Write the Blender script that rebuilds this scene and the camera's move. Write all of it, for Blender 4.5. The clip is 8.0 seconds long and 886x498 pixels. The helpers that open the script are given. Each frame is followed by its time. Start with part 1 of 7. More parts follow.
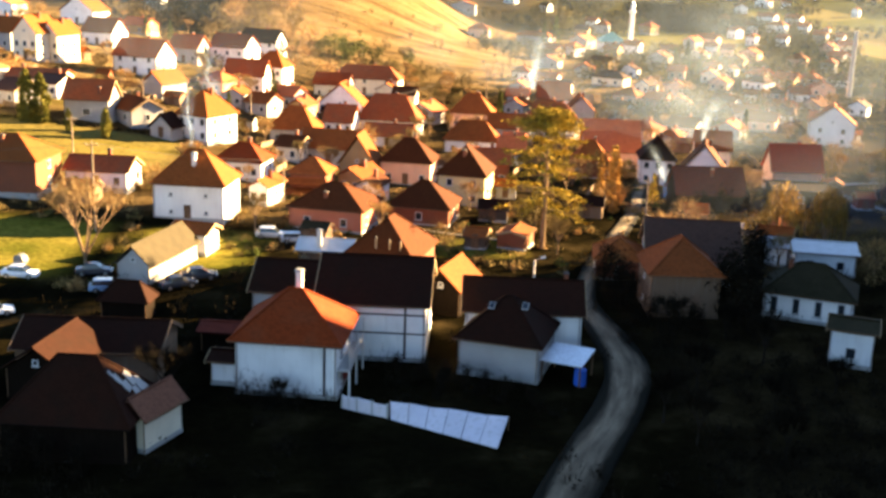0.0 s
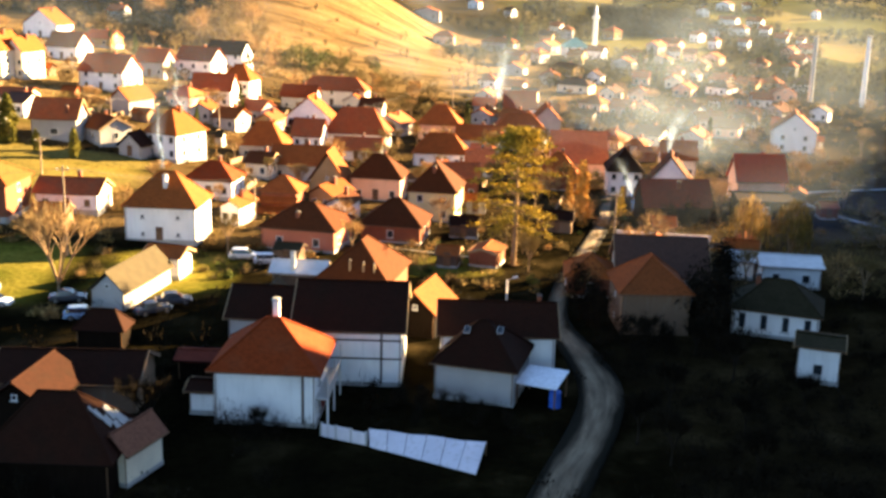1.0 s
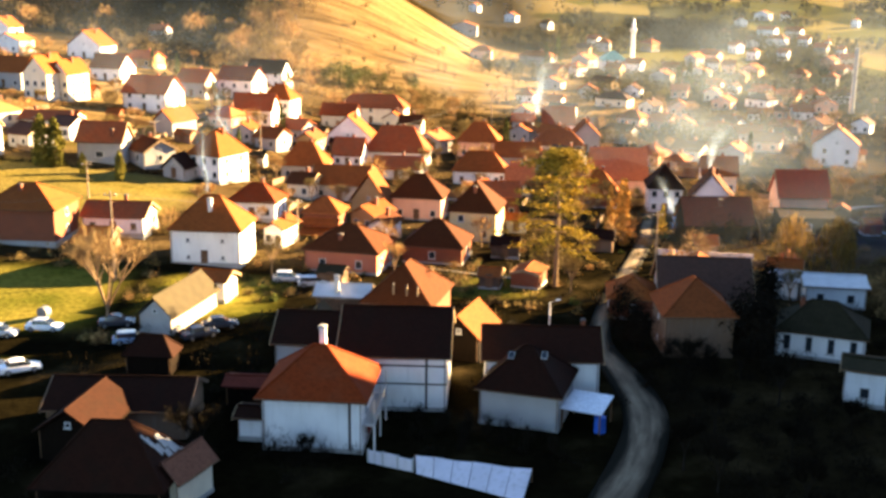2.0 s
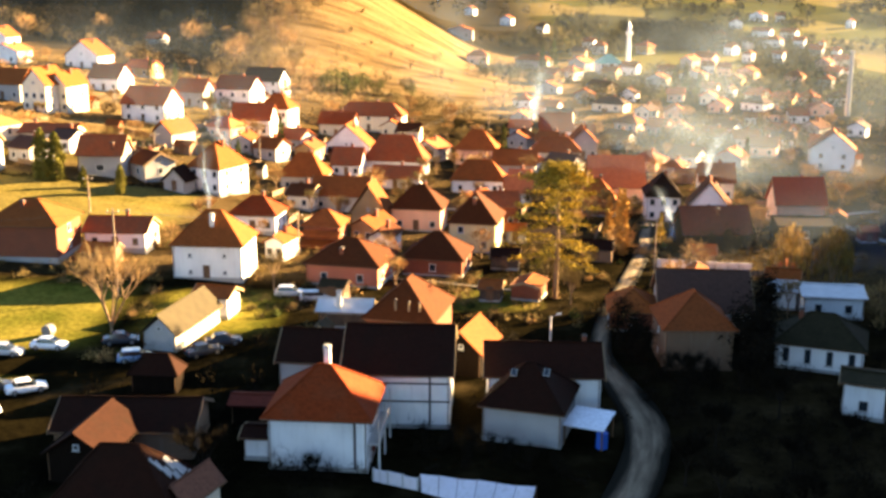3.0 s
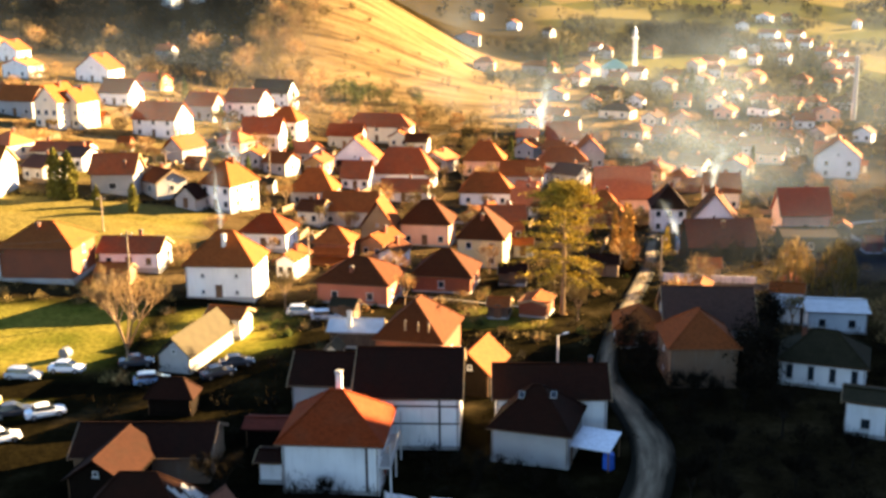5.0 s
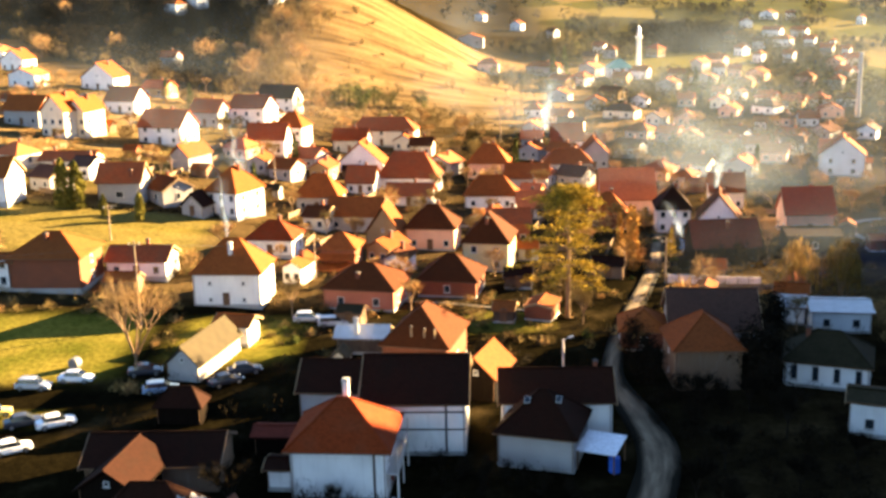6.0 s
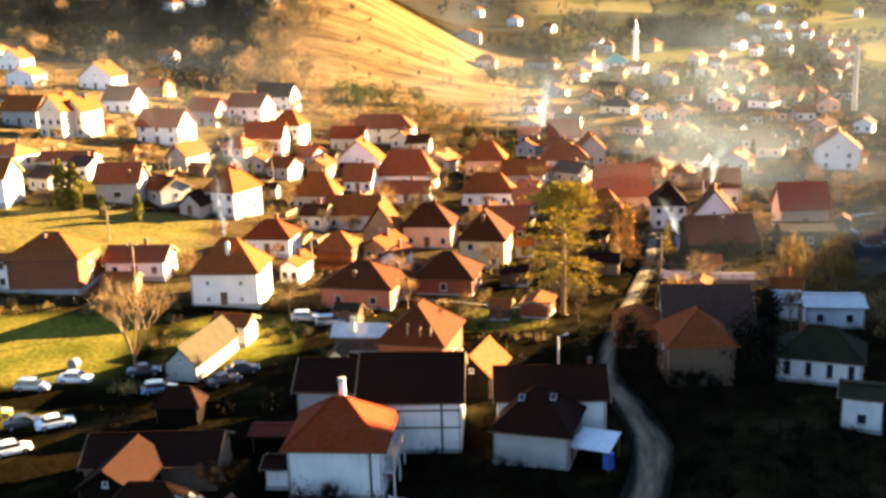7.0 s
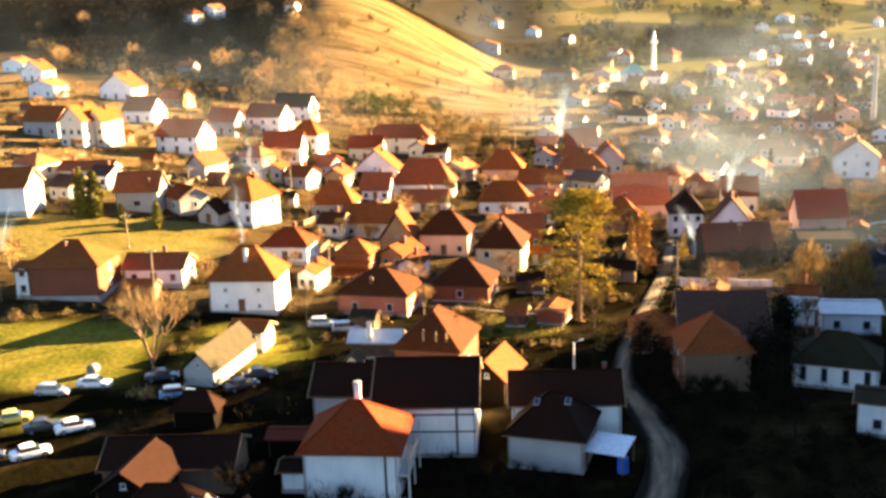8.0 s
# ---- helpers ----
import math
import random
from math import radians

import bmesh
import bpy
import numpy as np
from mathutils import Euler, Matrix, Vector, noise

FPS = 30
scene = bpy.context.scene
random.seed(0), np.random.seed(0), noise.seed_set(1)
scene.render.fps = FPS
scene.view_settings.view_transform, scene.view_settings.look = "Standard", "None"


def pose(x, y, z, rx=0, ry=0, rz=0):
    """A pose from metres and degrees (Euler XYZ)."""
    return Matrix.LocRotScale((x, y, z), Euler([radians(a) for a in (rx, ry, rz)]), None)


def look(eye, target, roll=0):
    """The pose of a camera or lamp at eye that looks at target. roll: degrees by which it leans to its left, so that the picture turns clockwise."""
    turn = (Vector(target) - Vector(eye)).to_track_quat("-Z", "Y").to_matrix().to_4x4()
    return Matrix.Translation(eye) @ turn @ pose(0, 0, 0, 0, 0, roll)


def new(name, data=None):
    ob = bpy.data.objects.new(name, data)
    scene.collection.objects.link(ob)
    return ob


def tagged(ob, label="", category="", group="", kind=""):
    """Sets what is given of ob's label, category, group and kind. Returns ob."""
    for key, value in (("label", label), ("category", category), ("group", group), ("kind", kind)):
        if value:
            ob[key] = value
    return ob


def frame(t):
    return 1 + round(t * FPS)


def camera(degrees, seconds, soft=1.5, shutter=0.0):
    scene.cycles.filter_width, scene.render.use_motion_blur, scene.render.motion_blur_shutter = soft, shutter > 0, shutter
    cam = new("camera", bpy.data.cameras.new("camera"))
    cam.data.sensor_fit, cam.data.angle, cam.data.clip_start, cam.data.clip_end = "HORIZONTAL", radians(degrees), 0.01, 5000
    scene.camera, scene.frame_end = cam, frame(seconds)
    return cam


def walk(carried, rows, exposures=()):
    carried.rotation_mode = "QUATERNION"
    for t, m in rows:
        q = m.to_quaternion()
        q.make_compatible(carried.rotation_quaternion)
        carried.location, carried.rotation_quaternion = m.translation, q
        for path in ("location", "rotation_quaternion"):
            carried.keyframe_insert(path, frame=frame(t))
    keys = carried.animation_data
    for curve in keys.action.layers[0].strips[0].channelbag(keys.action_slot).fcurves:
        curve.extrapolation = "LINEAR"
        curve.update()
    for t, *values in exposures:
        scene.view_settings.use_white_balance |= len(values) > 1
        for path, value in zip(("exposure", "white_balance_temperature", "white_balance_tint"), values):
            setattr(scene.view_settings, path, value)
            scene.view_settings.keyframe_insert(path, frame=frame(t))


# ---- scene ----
cam = camera(42.78, 8.0, soft=3.0)


def aim(x, y, z, yaw, pitch, roll):
    """A camera pose from its place, its heading to the left of +y, its pitch and its roll."""
    a, b = radians(yaw), radians(pitch)
    ahead = Vector((-math.sin(a) * math.cos(b), math.cos(a) * math.cos(b), math.sin(b)))
    eye = Vector((x, y, z))
    return look(eye, eye + 100 * ahead, roll)


PATH = [
    (0, 0.73, 6.48, 42.63, -1.28, -14.97, 1.99),
    (0.2, 0.72, 6.27, 43.07, -1.05, -14.90, 2.03),
    (0.35, 0.68, 6.12, 43.44, -1.05, -14.91, 2.07),
    (0.5, 0.58, 5.99, 43.85, -1.30, -15.20, 2.12),
    (0.7, 0.31, 5.86, 44.49, -1.98, -15.79, 1.95),
    (0.8, 0.14, 5.80, 44.82, -2.97, -15.27, 1.78),
    (0.9, -0.03, 5.76, 45.13, -3.20, -15.15, 1.62),
    (1, -0.18, 5.72, 45.40, -3.02, -14.84, 1.56),
    (1.2, -0.40, 5.65, 45.81, -2.33, -14.61, 1.47),
    (1.5, -0.60, 5.55, 46.25, -1.46, -14.38, 1.15),
    (1.7, -0.72, 5.46, 46.58, -1.16, -14.34, 0.92),
    (2.8, -1.40, 4.73, 48.90, -1.24, -14.30, 0.23),
    (3, -1.49, 4.60, 49.33, -1.21, -14.30, 0.21),
    (3.3, -1.60, 4.40, 49.93, -1.27, -14.33, 0.27),
    (3.5, -1.66, 4.21, 50.30, -1.29, -14.18, 0.30),
    (3.8, -1.75, 3.80, 50.84, -1.28, -14.20, 0.21),
    (4, -1.77, 3.51, 51.18, -1.12, -14.23, 0.09),
    (4.2, -1.75, 3.27, 51.50, -0.93, -14.20, -0.02),
    (5.3, -1.23, 2.48, 52.94, -0.82, -14.28, -0.70),
    (5.5, -1.17, 2.33, 53.13, -0.95, -14.20, -0.87),
    (5.7, -1.13, 2.15, 53.30, -1.05, -14.16, -1.07),
    (5.8, -1.11, 2.05, 53.38, -0.85, -14.19, -1.17),
    (5.9, -1.09, 1.96, 53.47, -0.52, -14.18, -1.28),
    (6, -1.04, 1.88, 53.56, -0.35, -14.24, -1.38),
    (6.2, -0.89, 1.74, 53.76, -0.15, -14.49, -1.57),
    (6.35, -0.77, 1.65, 53.91, -0.02, -14.55, -1.67),
    (6.5, -0.65, 1.53, 54.05, -0.12, -14.55, -1.74),
    (6.8, -0.51, 1.21, 54.26, -0.36, -14.48, -1.79),
    (7, -0.43, 0.96, 54.31, -0.35, -14.49, -1.80),
    (7.25, -0.29, 0.67, 54.32, -0.09, -14.40, -1.95),
    (7.5, -0.15, 0.41, 54.32, 0.21, -14.26, -2.16),
    (7.75, -0.06, 0.19, 54.15, 0.46, -14.10, -2.18),
    (8, 0.01, -0.00, 53.79, 0.63, -13.88, -2.06),
]
walk(cam, [(t, aim(*rest)) for t, *rest in PATH])

# ---- light ----
SUN_ELEVATION, SUN_AZIMUTH = 14.0, 60.0  # degrees; azimuth from +y towards +x
sun_dir = Vector((math.sin(radians(SUN_AZIMUTH)) * math.cos(radians(SUN_ELEVATION)),
                  math.cos(radians(SUN_AZIMUTH)) * math.cos(radians(SUN_ELEVATION)),
                  math.sin(radians(SUN_ELEVATION))))
world = bpy.data.worlds.new("sky")
scene.world = world
world.use_nodes = True
sky = world.node_tree.nodes.new("ShaderNodeTexSky")
sky.sky_type, sky.sun_disc = "NISHITA", False
sky.sun_elevation, sky.sun_rotation = radians(SUN_ELEVATION), radians(SUN_AZIMUTH)
sky.ozone_density, sky.dust_density, sky.air_density = 3.0, 0.3, 1.0
background = world.node_tree.nodes["Background"]
background.inputs["Strength"].default_value = 0.028
tint = world.node_tree.nodes.new("ShaderNodeMix")
tint.data_type, tint.blend_type = "RGBA", "MULTIPLY"
tint.inputs["Factor"].default_value, tint.inputs[7].default_value = 1.0, (1.03, 0.97, 0.98, 1)
world.node_tree.links.new(sky.outputs["Color"], tint.inputs[6])
world.node_tree.links.new(tint.outputs[2], background.inputs["Color"])
sun_data = bpy.data.lights.new("sun", "SUN")
sun_data.energy, sun_data.angle, sun_data.color = 5.0, radians(0.5), (1.0, 0.70, 0.35)
sun = new("sun", sun_data)
sun.matrix_world = look(sun_dir * 300, (0, 0, 0))
scene.view_settings.exposure = 4.12

def smooth(u):
    u = min(max(u, 0.0), 1.0)
    return u * u * (3 - 2 * u)


def ground(x, y):
    """Height of the land: a valley floor that falls gently to the right, a bank on the left, a spur, far hills."""
    z = 0.5 - 6.0 * smooth((y - 130) / 170) * smooth((x + 70) / 110)
    z += 0.13 * max(0.0, min(-20 - x, 110)) * smooth((y - 140) / 110) * (1 - 0.85 * smooth((y - 430) / 140))
    spur = 41.0 * smooth((55 - x) / 115) * (1 - 0.62 * smooth((-58 - x) / 75)) * smooth((y - 430) / 170) * (1 - 0.5 * smooth((y - 640) / 160))
    back = 31.0 * smooth((-30 - x) / 90) * smooth((y - 540) / 140) * (1 - 0.45 * smooth((y - 760) / 200))
    z += max(spur, back)
    z += 0.05 * max(0.0, y - 560) + 0.16 * max(0.0, y - 1050) * smooth((2600 - y) / 600)
    # unseen wooded hill added beyond the right side; keeps low sun off near houses
    s = (x - 60) * 0.60 + (y - 60) * 0.80
    c = (x - 60) * 0.80 - (y - 60) * 0.60
    # the step and the dip in its height place the shadow edge
    z += (51.5 + 19.0 * smooth((167.5 - s) / 7) - 6.0 * math.exp(-(((s - 262) / 45.0) ** 2))) * math.exp(-(((c + 7 - 34 * smooth((193 - s) / 130)) / 26.0) ** 2)) * smooth((s + 60) / 60) * smooth((475 - s) / 80)
    return z


# ---- materials ----
def shader(name, rough=0.8, metal=0.0, spec=0.3):
    m = bpy.data.materials.new(name)
    m.use_nodes = True
    nt = m.node_tree
    bsdf = nt.nodes["Principled BSDF"]
    bsdf.inputs["Roughness"].default_value = rough
    bsdf.inputs["Metallic"].default_value = metal
    bsdf.inputs["Specular IOR Level"].default_value = spec
    return m, nt, bsdf


def noise_tex(nt, scale, detail=4.0, coord="Object", stretch=None):
    tc = nt.nodes.new("ShaderNodeTexCoord")
    n = nt.nodes.new("ShaderNodeTexNoise")
    n.inputs["Scale"].default_value, n.inputs["Detail"].default_value = scale, detail
    if stretch:
        mp = nt.nodes.new("ShaderNodeMapping")
        mp.inputs["Scale"].default_value = stretch
        nt.links.new(tc.outputs[coord], mp.inputs["Vector"])
        nt.links.new(mp.outputs["Vector"], n.inputs["Vector"])
    else:
        nt.links.new(tc.outputs[coord], n.inputs["Vector"])
    return n.outputs["Fac"]


def ramp(nt, fac, stops):
    r = nt.nodes.new("ShaderNodeValToRGB")
    while len(r.color_ramp.elements) < len(stops):
        r.color_ramp.elements.new(0.5)
    for e, (at, col) in zip(r.color_ramp.elements, stops):
        e.position, e.color = at, (*col, 1)
    nt.links.new(fac, r.inputs["Fac"])
    return r.outputs["Color"]


def mix(nt, fac, a, b, mode="MIX"):
    n = nt.nodes.new("ShaderNodeMix")
    n.data_type, n.blend_type = "RGBA", mode
    for socket, value in ((n.inputs["Factor"], fac), (n.inputs[6], a), (n.inputs[7], b)):
        if isinstance(value, (int, float)):
            socket.default_value = value
        elif isinstance(value, tuple):
            socket.default_value = (*value, 1)
        else:
            nt.links.new(value, socket)
    return n.outputs[2]


def bump(nt, bsdf, height, strength=0.4, distance=0.03):
    b = nt.nodes.new("ShaderNodeBump")
    b.inputs["Strength"].default_value, b.inputs["Distance"].default_value = strength, distance
    nt.links.new(height, b.inputs["Height"])
    nt.links.new(b.outputs["Normal"], bsdf.inputs["Normal"])


def scaled(c, k):
    return tuple(min(1.0, v * k) for v in c)


def per_house(nt, colour, low=0.78):
    """Each building's own shade of the same stuff."""
    info = nt.nodes.new("ShaderNodeObjectInfo")
    return mix(nt, 1.0, colour, ramp(nt, info.outputs["Random"], [(0.0, (low, low, low)), (1.0, (1.06, 1.03, 1.0))]), "MULTIPLY")


def plaster(name, col, dirt=(0.30, 0.27, 0.23), amount=0.22):
    """Lime-washed wall: blotches, rain streaks, fine grain."""
    m, nt, bsdf = shader(name, 0.92, 0, 0.08)
    blotch = ramp(nt, noise_tex(nt, 0.35, 5), [(0.35, scaled(col, 0.86)), (0.65, col)])
    streak = ramp(nt, noise_tex(nt, 1.0, 3, stretch=(2.2, 2.2, 0.25)), [(0.52, (0, 0, 0)), (0.78, (amount,) * 3)])
    nt.links.new(per_house(nt, mix(nt, streak, blotch, dirt), 0.9), bsdf.inputs["Base Color"])
    bump(nt, bsdf, noise_tex(nt, 9, 3), 0.12, 0.012)
    return m


def tiles(name, col, moss=(0.10, 0.09, 0.05), amount=0.5):
    """Clay roof tiles: courses, single tiles of uneven colour, moss and weathering."""
    m, nt, bsdf = shader(name, 0.88, 0, 0.05)
    tc = nt.nodes.new("ShaderNodeTexCoord")
    mp = nt.nodes.new("ShaderNodeMapping")
    mp.inputs["Scale"].default_value = (3.2, 3.2, 5.5)
    nt.links.new(tc.outputs["Object"], mp.inputs["Vector"])
    v = nt.nodes.new("ShaderNodeTexVoronoi")
    v.inputs["Scale"].default_value = 1.0
    nt.links.new(mp.outputs["Vector"], v.inputs["Vector"])
    grey = nt.nodes.new("ShaderNodeSeparateColor")
    nt.links.new(v.outputs["Color"], grey.inputs["Color"])
    single = ramp(nt, grey.outputs["Red"], [(0.0, scaled(col, 0.82)), (0.5, col), (1.0, scaled(col, 1.12))])
    patch = ramp(nt, noise_tex(nt, 0.45, 5), [(0.48, (0, 0, 0)), (0.72, (amount,) * 3)])
    base = mix(nt, patch, single, moss)
    nt.links.new(per_house(nt, base), bsdf.inputs["Base Color"])
    w = nt.nodes.new("ShaderNodeTexWave")
    w.bands_direction, w.wave_profile = "Z", "SAW"
    w.inputs["Scale"].default_value, w.inputs["Distortion"].default_value = 1.6, 0.4
    nt.links.new(tc.outputs["Object"], w.inputs["Vector"])
    bump(nt, bsdf, w.outputs["Fac"], 0.18, 0.02)
    return m


def plain(name, col, rough=0.6, metal=0.0, spec=0.4, scale=3.0, vary=0.25):
    m, nt, bsdf = shader(name, rough, metal, spec)
    nt.links.new(ramp(nt, noise_tex(nt, scale, 4), [(0.3, scaled(col, 1 - vary)), (0.7, scaled(col, 1 + vary * 0.5))]), bsdf.inputs["Base Color"])
    return m


def planks(name, col):
    m, nt, bsdf = shader(name, 0.9, 0, 0.02)
    grain = noise_tex(nt, 1.5, 4, stretch=(6, 6, 0.5))
    nt.links.new(ramp(nt, grain, [(0.3, scaled(col, 0.55)), (0.7, scaled(col, 1.2))]), bsdf.inputs["Base Color"])
    bump(nt, bsdf, grain, 0.5, 0.03)
    return m


def brickwork(name, col):
    m, nt, bsdf = shader(name, 0.92, 0, 0.08)
    tc = nt.nodes.new("ShaderNodeTexCoord")
    v = nt.nodes.new("ShaderNodeTexVoronoi")
    mp = nt.nodes.new("ShaderNodeMapping")
    mp.inputs["Scale"].default_value = (3.5, 3.5, 8)
    nt.links.new(tc.outputs["Object"], mp.inputs["Vector"])
    nt.links.new(mp.outputs["Vector"], v.inputs["Vector"])
    grey = nt.nodes.new("ShaderNodeSeparateColor")
    nt.links.new(v.outputs["Color"], grey.inputs["Color"])
    one = ramp(nt, grey.outputs["Green"], [(0, scaled(col, 0.6)), (1, scaled(col, 1.25))])
    big = ramp(nt, noise_tex(nt, 0.4, 4), [(0.4, (0, 0, 0)), (0.7, (0.5, 0.5, 0.5))])
    nt.links.new(mix(nt, big, one, (0.12, 0.055, 0.035)), bsdf.inputs["Base Color"])
    bump(nt, bsdf, v.outputs["Distance"], 0.2, 0.012)
    return m


WALL = {
    "white": plaster("white_plaster", (0.80, 0.79, 0.77)),
    "grey": plaster("grey_plaster", (0.34, 0.33, 0.32)),
    "cream": plaster("cream_plaster", (0.74, 0.66, 0.50)),
    "yellow": plaster("yellow_plaster", (0.62, 0.52, 0.28)),
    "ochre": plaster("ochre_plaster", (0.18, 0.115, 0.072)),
    "salmon": plaster("salmon_plaster", (0.68, 0.40, 0.28)),
    "rose": plaster("rose_plaster", (0.42, 0.15, 0.09)),
    "tan": plaster("tan_plaster", (0.34, 0.22, 0.10)),
    # near-black boards: shade is put into the wall colour
    "shade_black": planks("shade_black_boards", (0.009, 0.006, 0.004)),
    "brick": brickwork("bare_brick", (0.20, 0.068, 0.036)),
    "plank": planks("dark_planks", (0.10, 0.07, 0.05)),
}
ROOF = {
    "orange": tiles("orange_tiles", (0.155, 0.027, 0.007), amount=0.12),
    "red": tiles("red_tiles", (0.28, 0.070, 0.024), amount=0.3),
    "brown": tiles("brown_tiles", (0.22, 0.062, 0.015), moss=(0.13, 0.040, 0.011), amount=0.35),
    # near-black tiles; on farmhouse, low shed and wing they stand in for shade
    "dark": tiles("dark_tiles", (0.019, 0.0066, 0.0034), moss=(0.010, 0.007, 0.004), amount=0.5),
    "scarlet": tiles("bright_red_tiles", (0.36, 0.030, 0.012), moss=(0.22, 0.03, 0.015), amount=0.2),
    "umber": tiles("umber_tiles", (0.068, 0.020, 0.006), moss=(0.045, 0.016, 0.006), amount=0.4),
    "maroon": tiles("maroon_tiles", (0.12, 0.026, 0.015), moss=(0.09, 0.03, 0.02), amount=0.3),
    "bright": tiles("new_orange_tiles", (0.46, 0.125, 0.046), moss=(0.25, 0.06, 0.02), amount=0.2),
    "russet": tiles("russet_tiles", (0.165, 0.045, 0.013), moss=(0.11, 0.034, 0.012), amount=0.35),
    "ash": tiles("ash_brown_tiles", (0.075, 0.039, 0.027), moss=(0.050, 0.032, 0.024), amount=0.4),
    "clay": tiles("faded_clay_tiles", (0.150, 0.066, 0.040), moss=(0.095, 0.050, 0.036), amount=0.4),
    "grey": tiles("grey_slabs", (0.030, 0.024, 0.012), moss=(0.016, 0.015, 0.006), amount=0.5),
    "tin": plain("cream_sheet_roof", (0.040, 0.030, 0.0135), 0.8, 0.0, 0.1, 0.8, 0.2),
    "white": plain("white_sheet_roof", (0.50, 0.49, 0.48), 0.5, 0.0, 0.5, 0.8, 0.15),
}
GLASS, glass_nt, glass_bsdf = shader("window_glass", 0.08, 0, 0.6)
glass_bsdf.inputs["Base Color"].default_value = (0.02, 0.025, 0.03, 1)
FRAME = plain("painted_wood", (0.55, 0.53, 0.50), 0.6)
TIMBER = planks("brown_timber", (0.16, 0.09, 0.05))
CONCRETE = plaster("concrete", (0.36, 0.35, 0.33))
CHIMNEY = plaster("chimney_plaster", (0.72, 0.68, 0.62))
SOOT = plain("sooty_brick", (0.08, 0.06, 0.05), 0.9)



# ---- building blocks ----
def box(bm, x0, y0, z0, x1, y1, z1):
    v = [bm.verts.new((x, y, z)) for z in (z0, z1) for x, y in ((x0, y0), (x1, y0), (x1, y1), (x0, y1))]
    for f in ((3, 2, 1, 0), (4, 5, 6, 7), (0, 1, 5, 4), (1, 2, 6, 5), (2, 3, 7, 6), (3, 0, 4, 7)):
        bm.faces.new([v[i] for i in f])


def prism(bm, low, high):
    """A solid between two loops of the same number of corners."""
    a = [bm.verts.new(p) for p in low]
    b = [bm.verts.new(p) for p in high]
    bm.faces.new(a[::-1])
    bm.faces.new(b)
    for i in range(len(a)):
        j = (i + 1) % len(a)
        bm.faces.new((a[i], a[j], b[j], b[i]))


def tube(bm, p, q, r0, r1, n=6):
    p, q = Vector(p), Vector(q)
    axis = (q - p).normalized()
    side = axis.orthogonal().normalized()
    up = axis.cross(side)
    rings = []
    for c, r in ((p, r0), (q, r1)):
        rings.append([bm.verts.new(c + r * (math.cos(6.2832 * k / n) * side + math.sin(6.2832 * k / n) * up)) for k in range(n)])
    for k in range(n):
        bm.faces.new((rings[0][k], rings[0][(k + 1) % n], rings[1][(k + 1) % n], rings[1][k]))
    bm.faces.new(rings[0][::-1])
    bm.faces.new(rings[1])


def mesh_of(name, bm, mat):
    bmesh.ops.recalc_face_normals(bm, faces=bm.faces)
    me = bpy.data.meshes.new(name)
    bm.to_mesh(me)
    bm.free()
    if mat:
        me.materials.append(mat)
    return me


def part(name, bm, mat, parent, label="", at=None):
    me = bm if isinstance(bm, bpy.types.Mesh) else mesh_of(name, bm, mat)
    ob = new(name, me)
    ob.parent = parent
    if at is not None:
        ob.matrix_basis = at
    if label:
        ob["label"] = label
    return ob


def base(name, x, y, yaw=0.0, z=None):
    ob = new(name)
    ob.empty_display_size = 0.5
    ob.matrix_basis = pose(x, y, ground(x, y) if z is None else z, 0, 0, yaw)
    return ob



# ---- land ----
def spread(fine0, fine1, step, low, high):
    """Grid lines: even between fine0 and fine1, ever wider out to low and high."""
    lines = list(np.arange(fine0, fine1 + step, step))
    gap = step
    while lines[-1] < high:
        gap *= 1.25
        lines.append(lines[-1] + gap)
    gap = step
    while lines[0] > low:
        gap *= 1.25
        lines.insert(0, lines[0] - gap)
    return lines


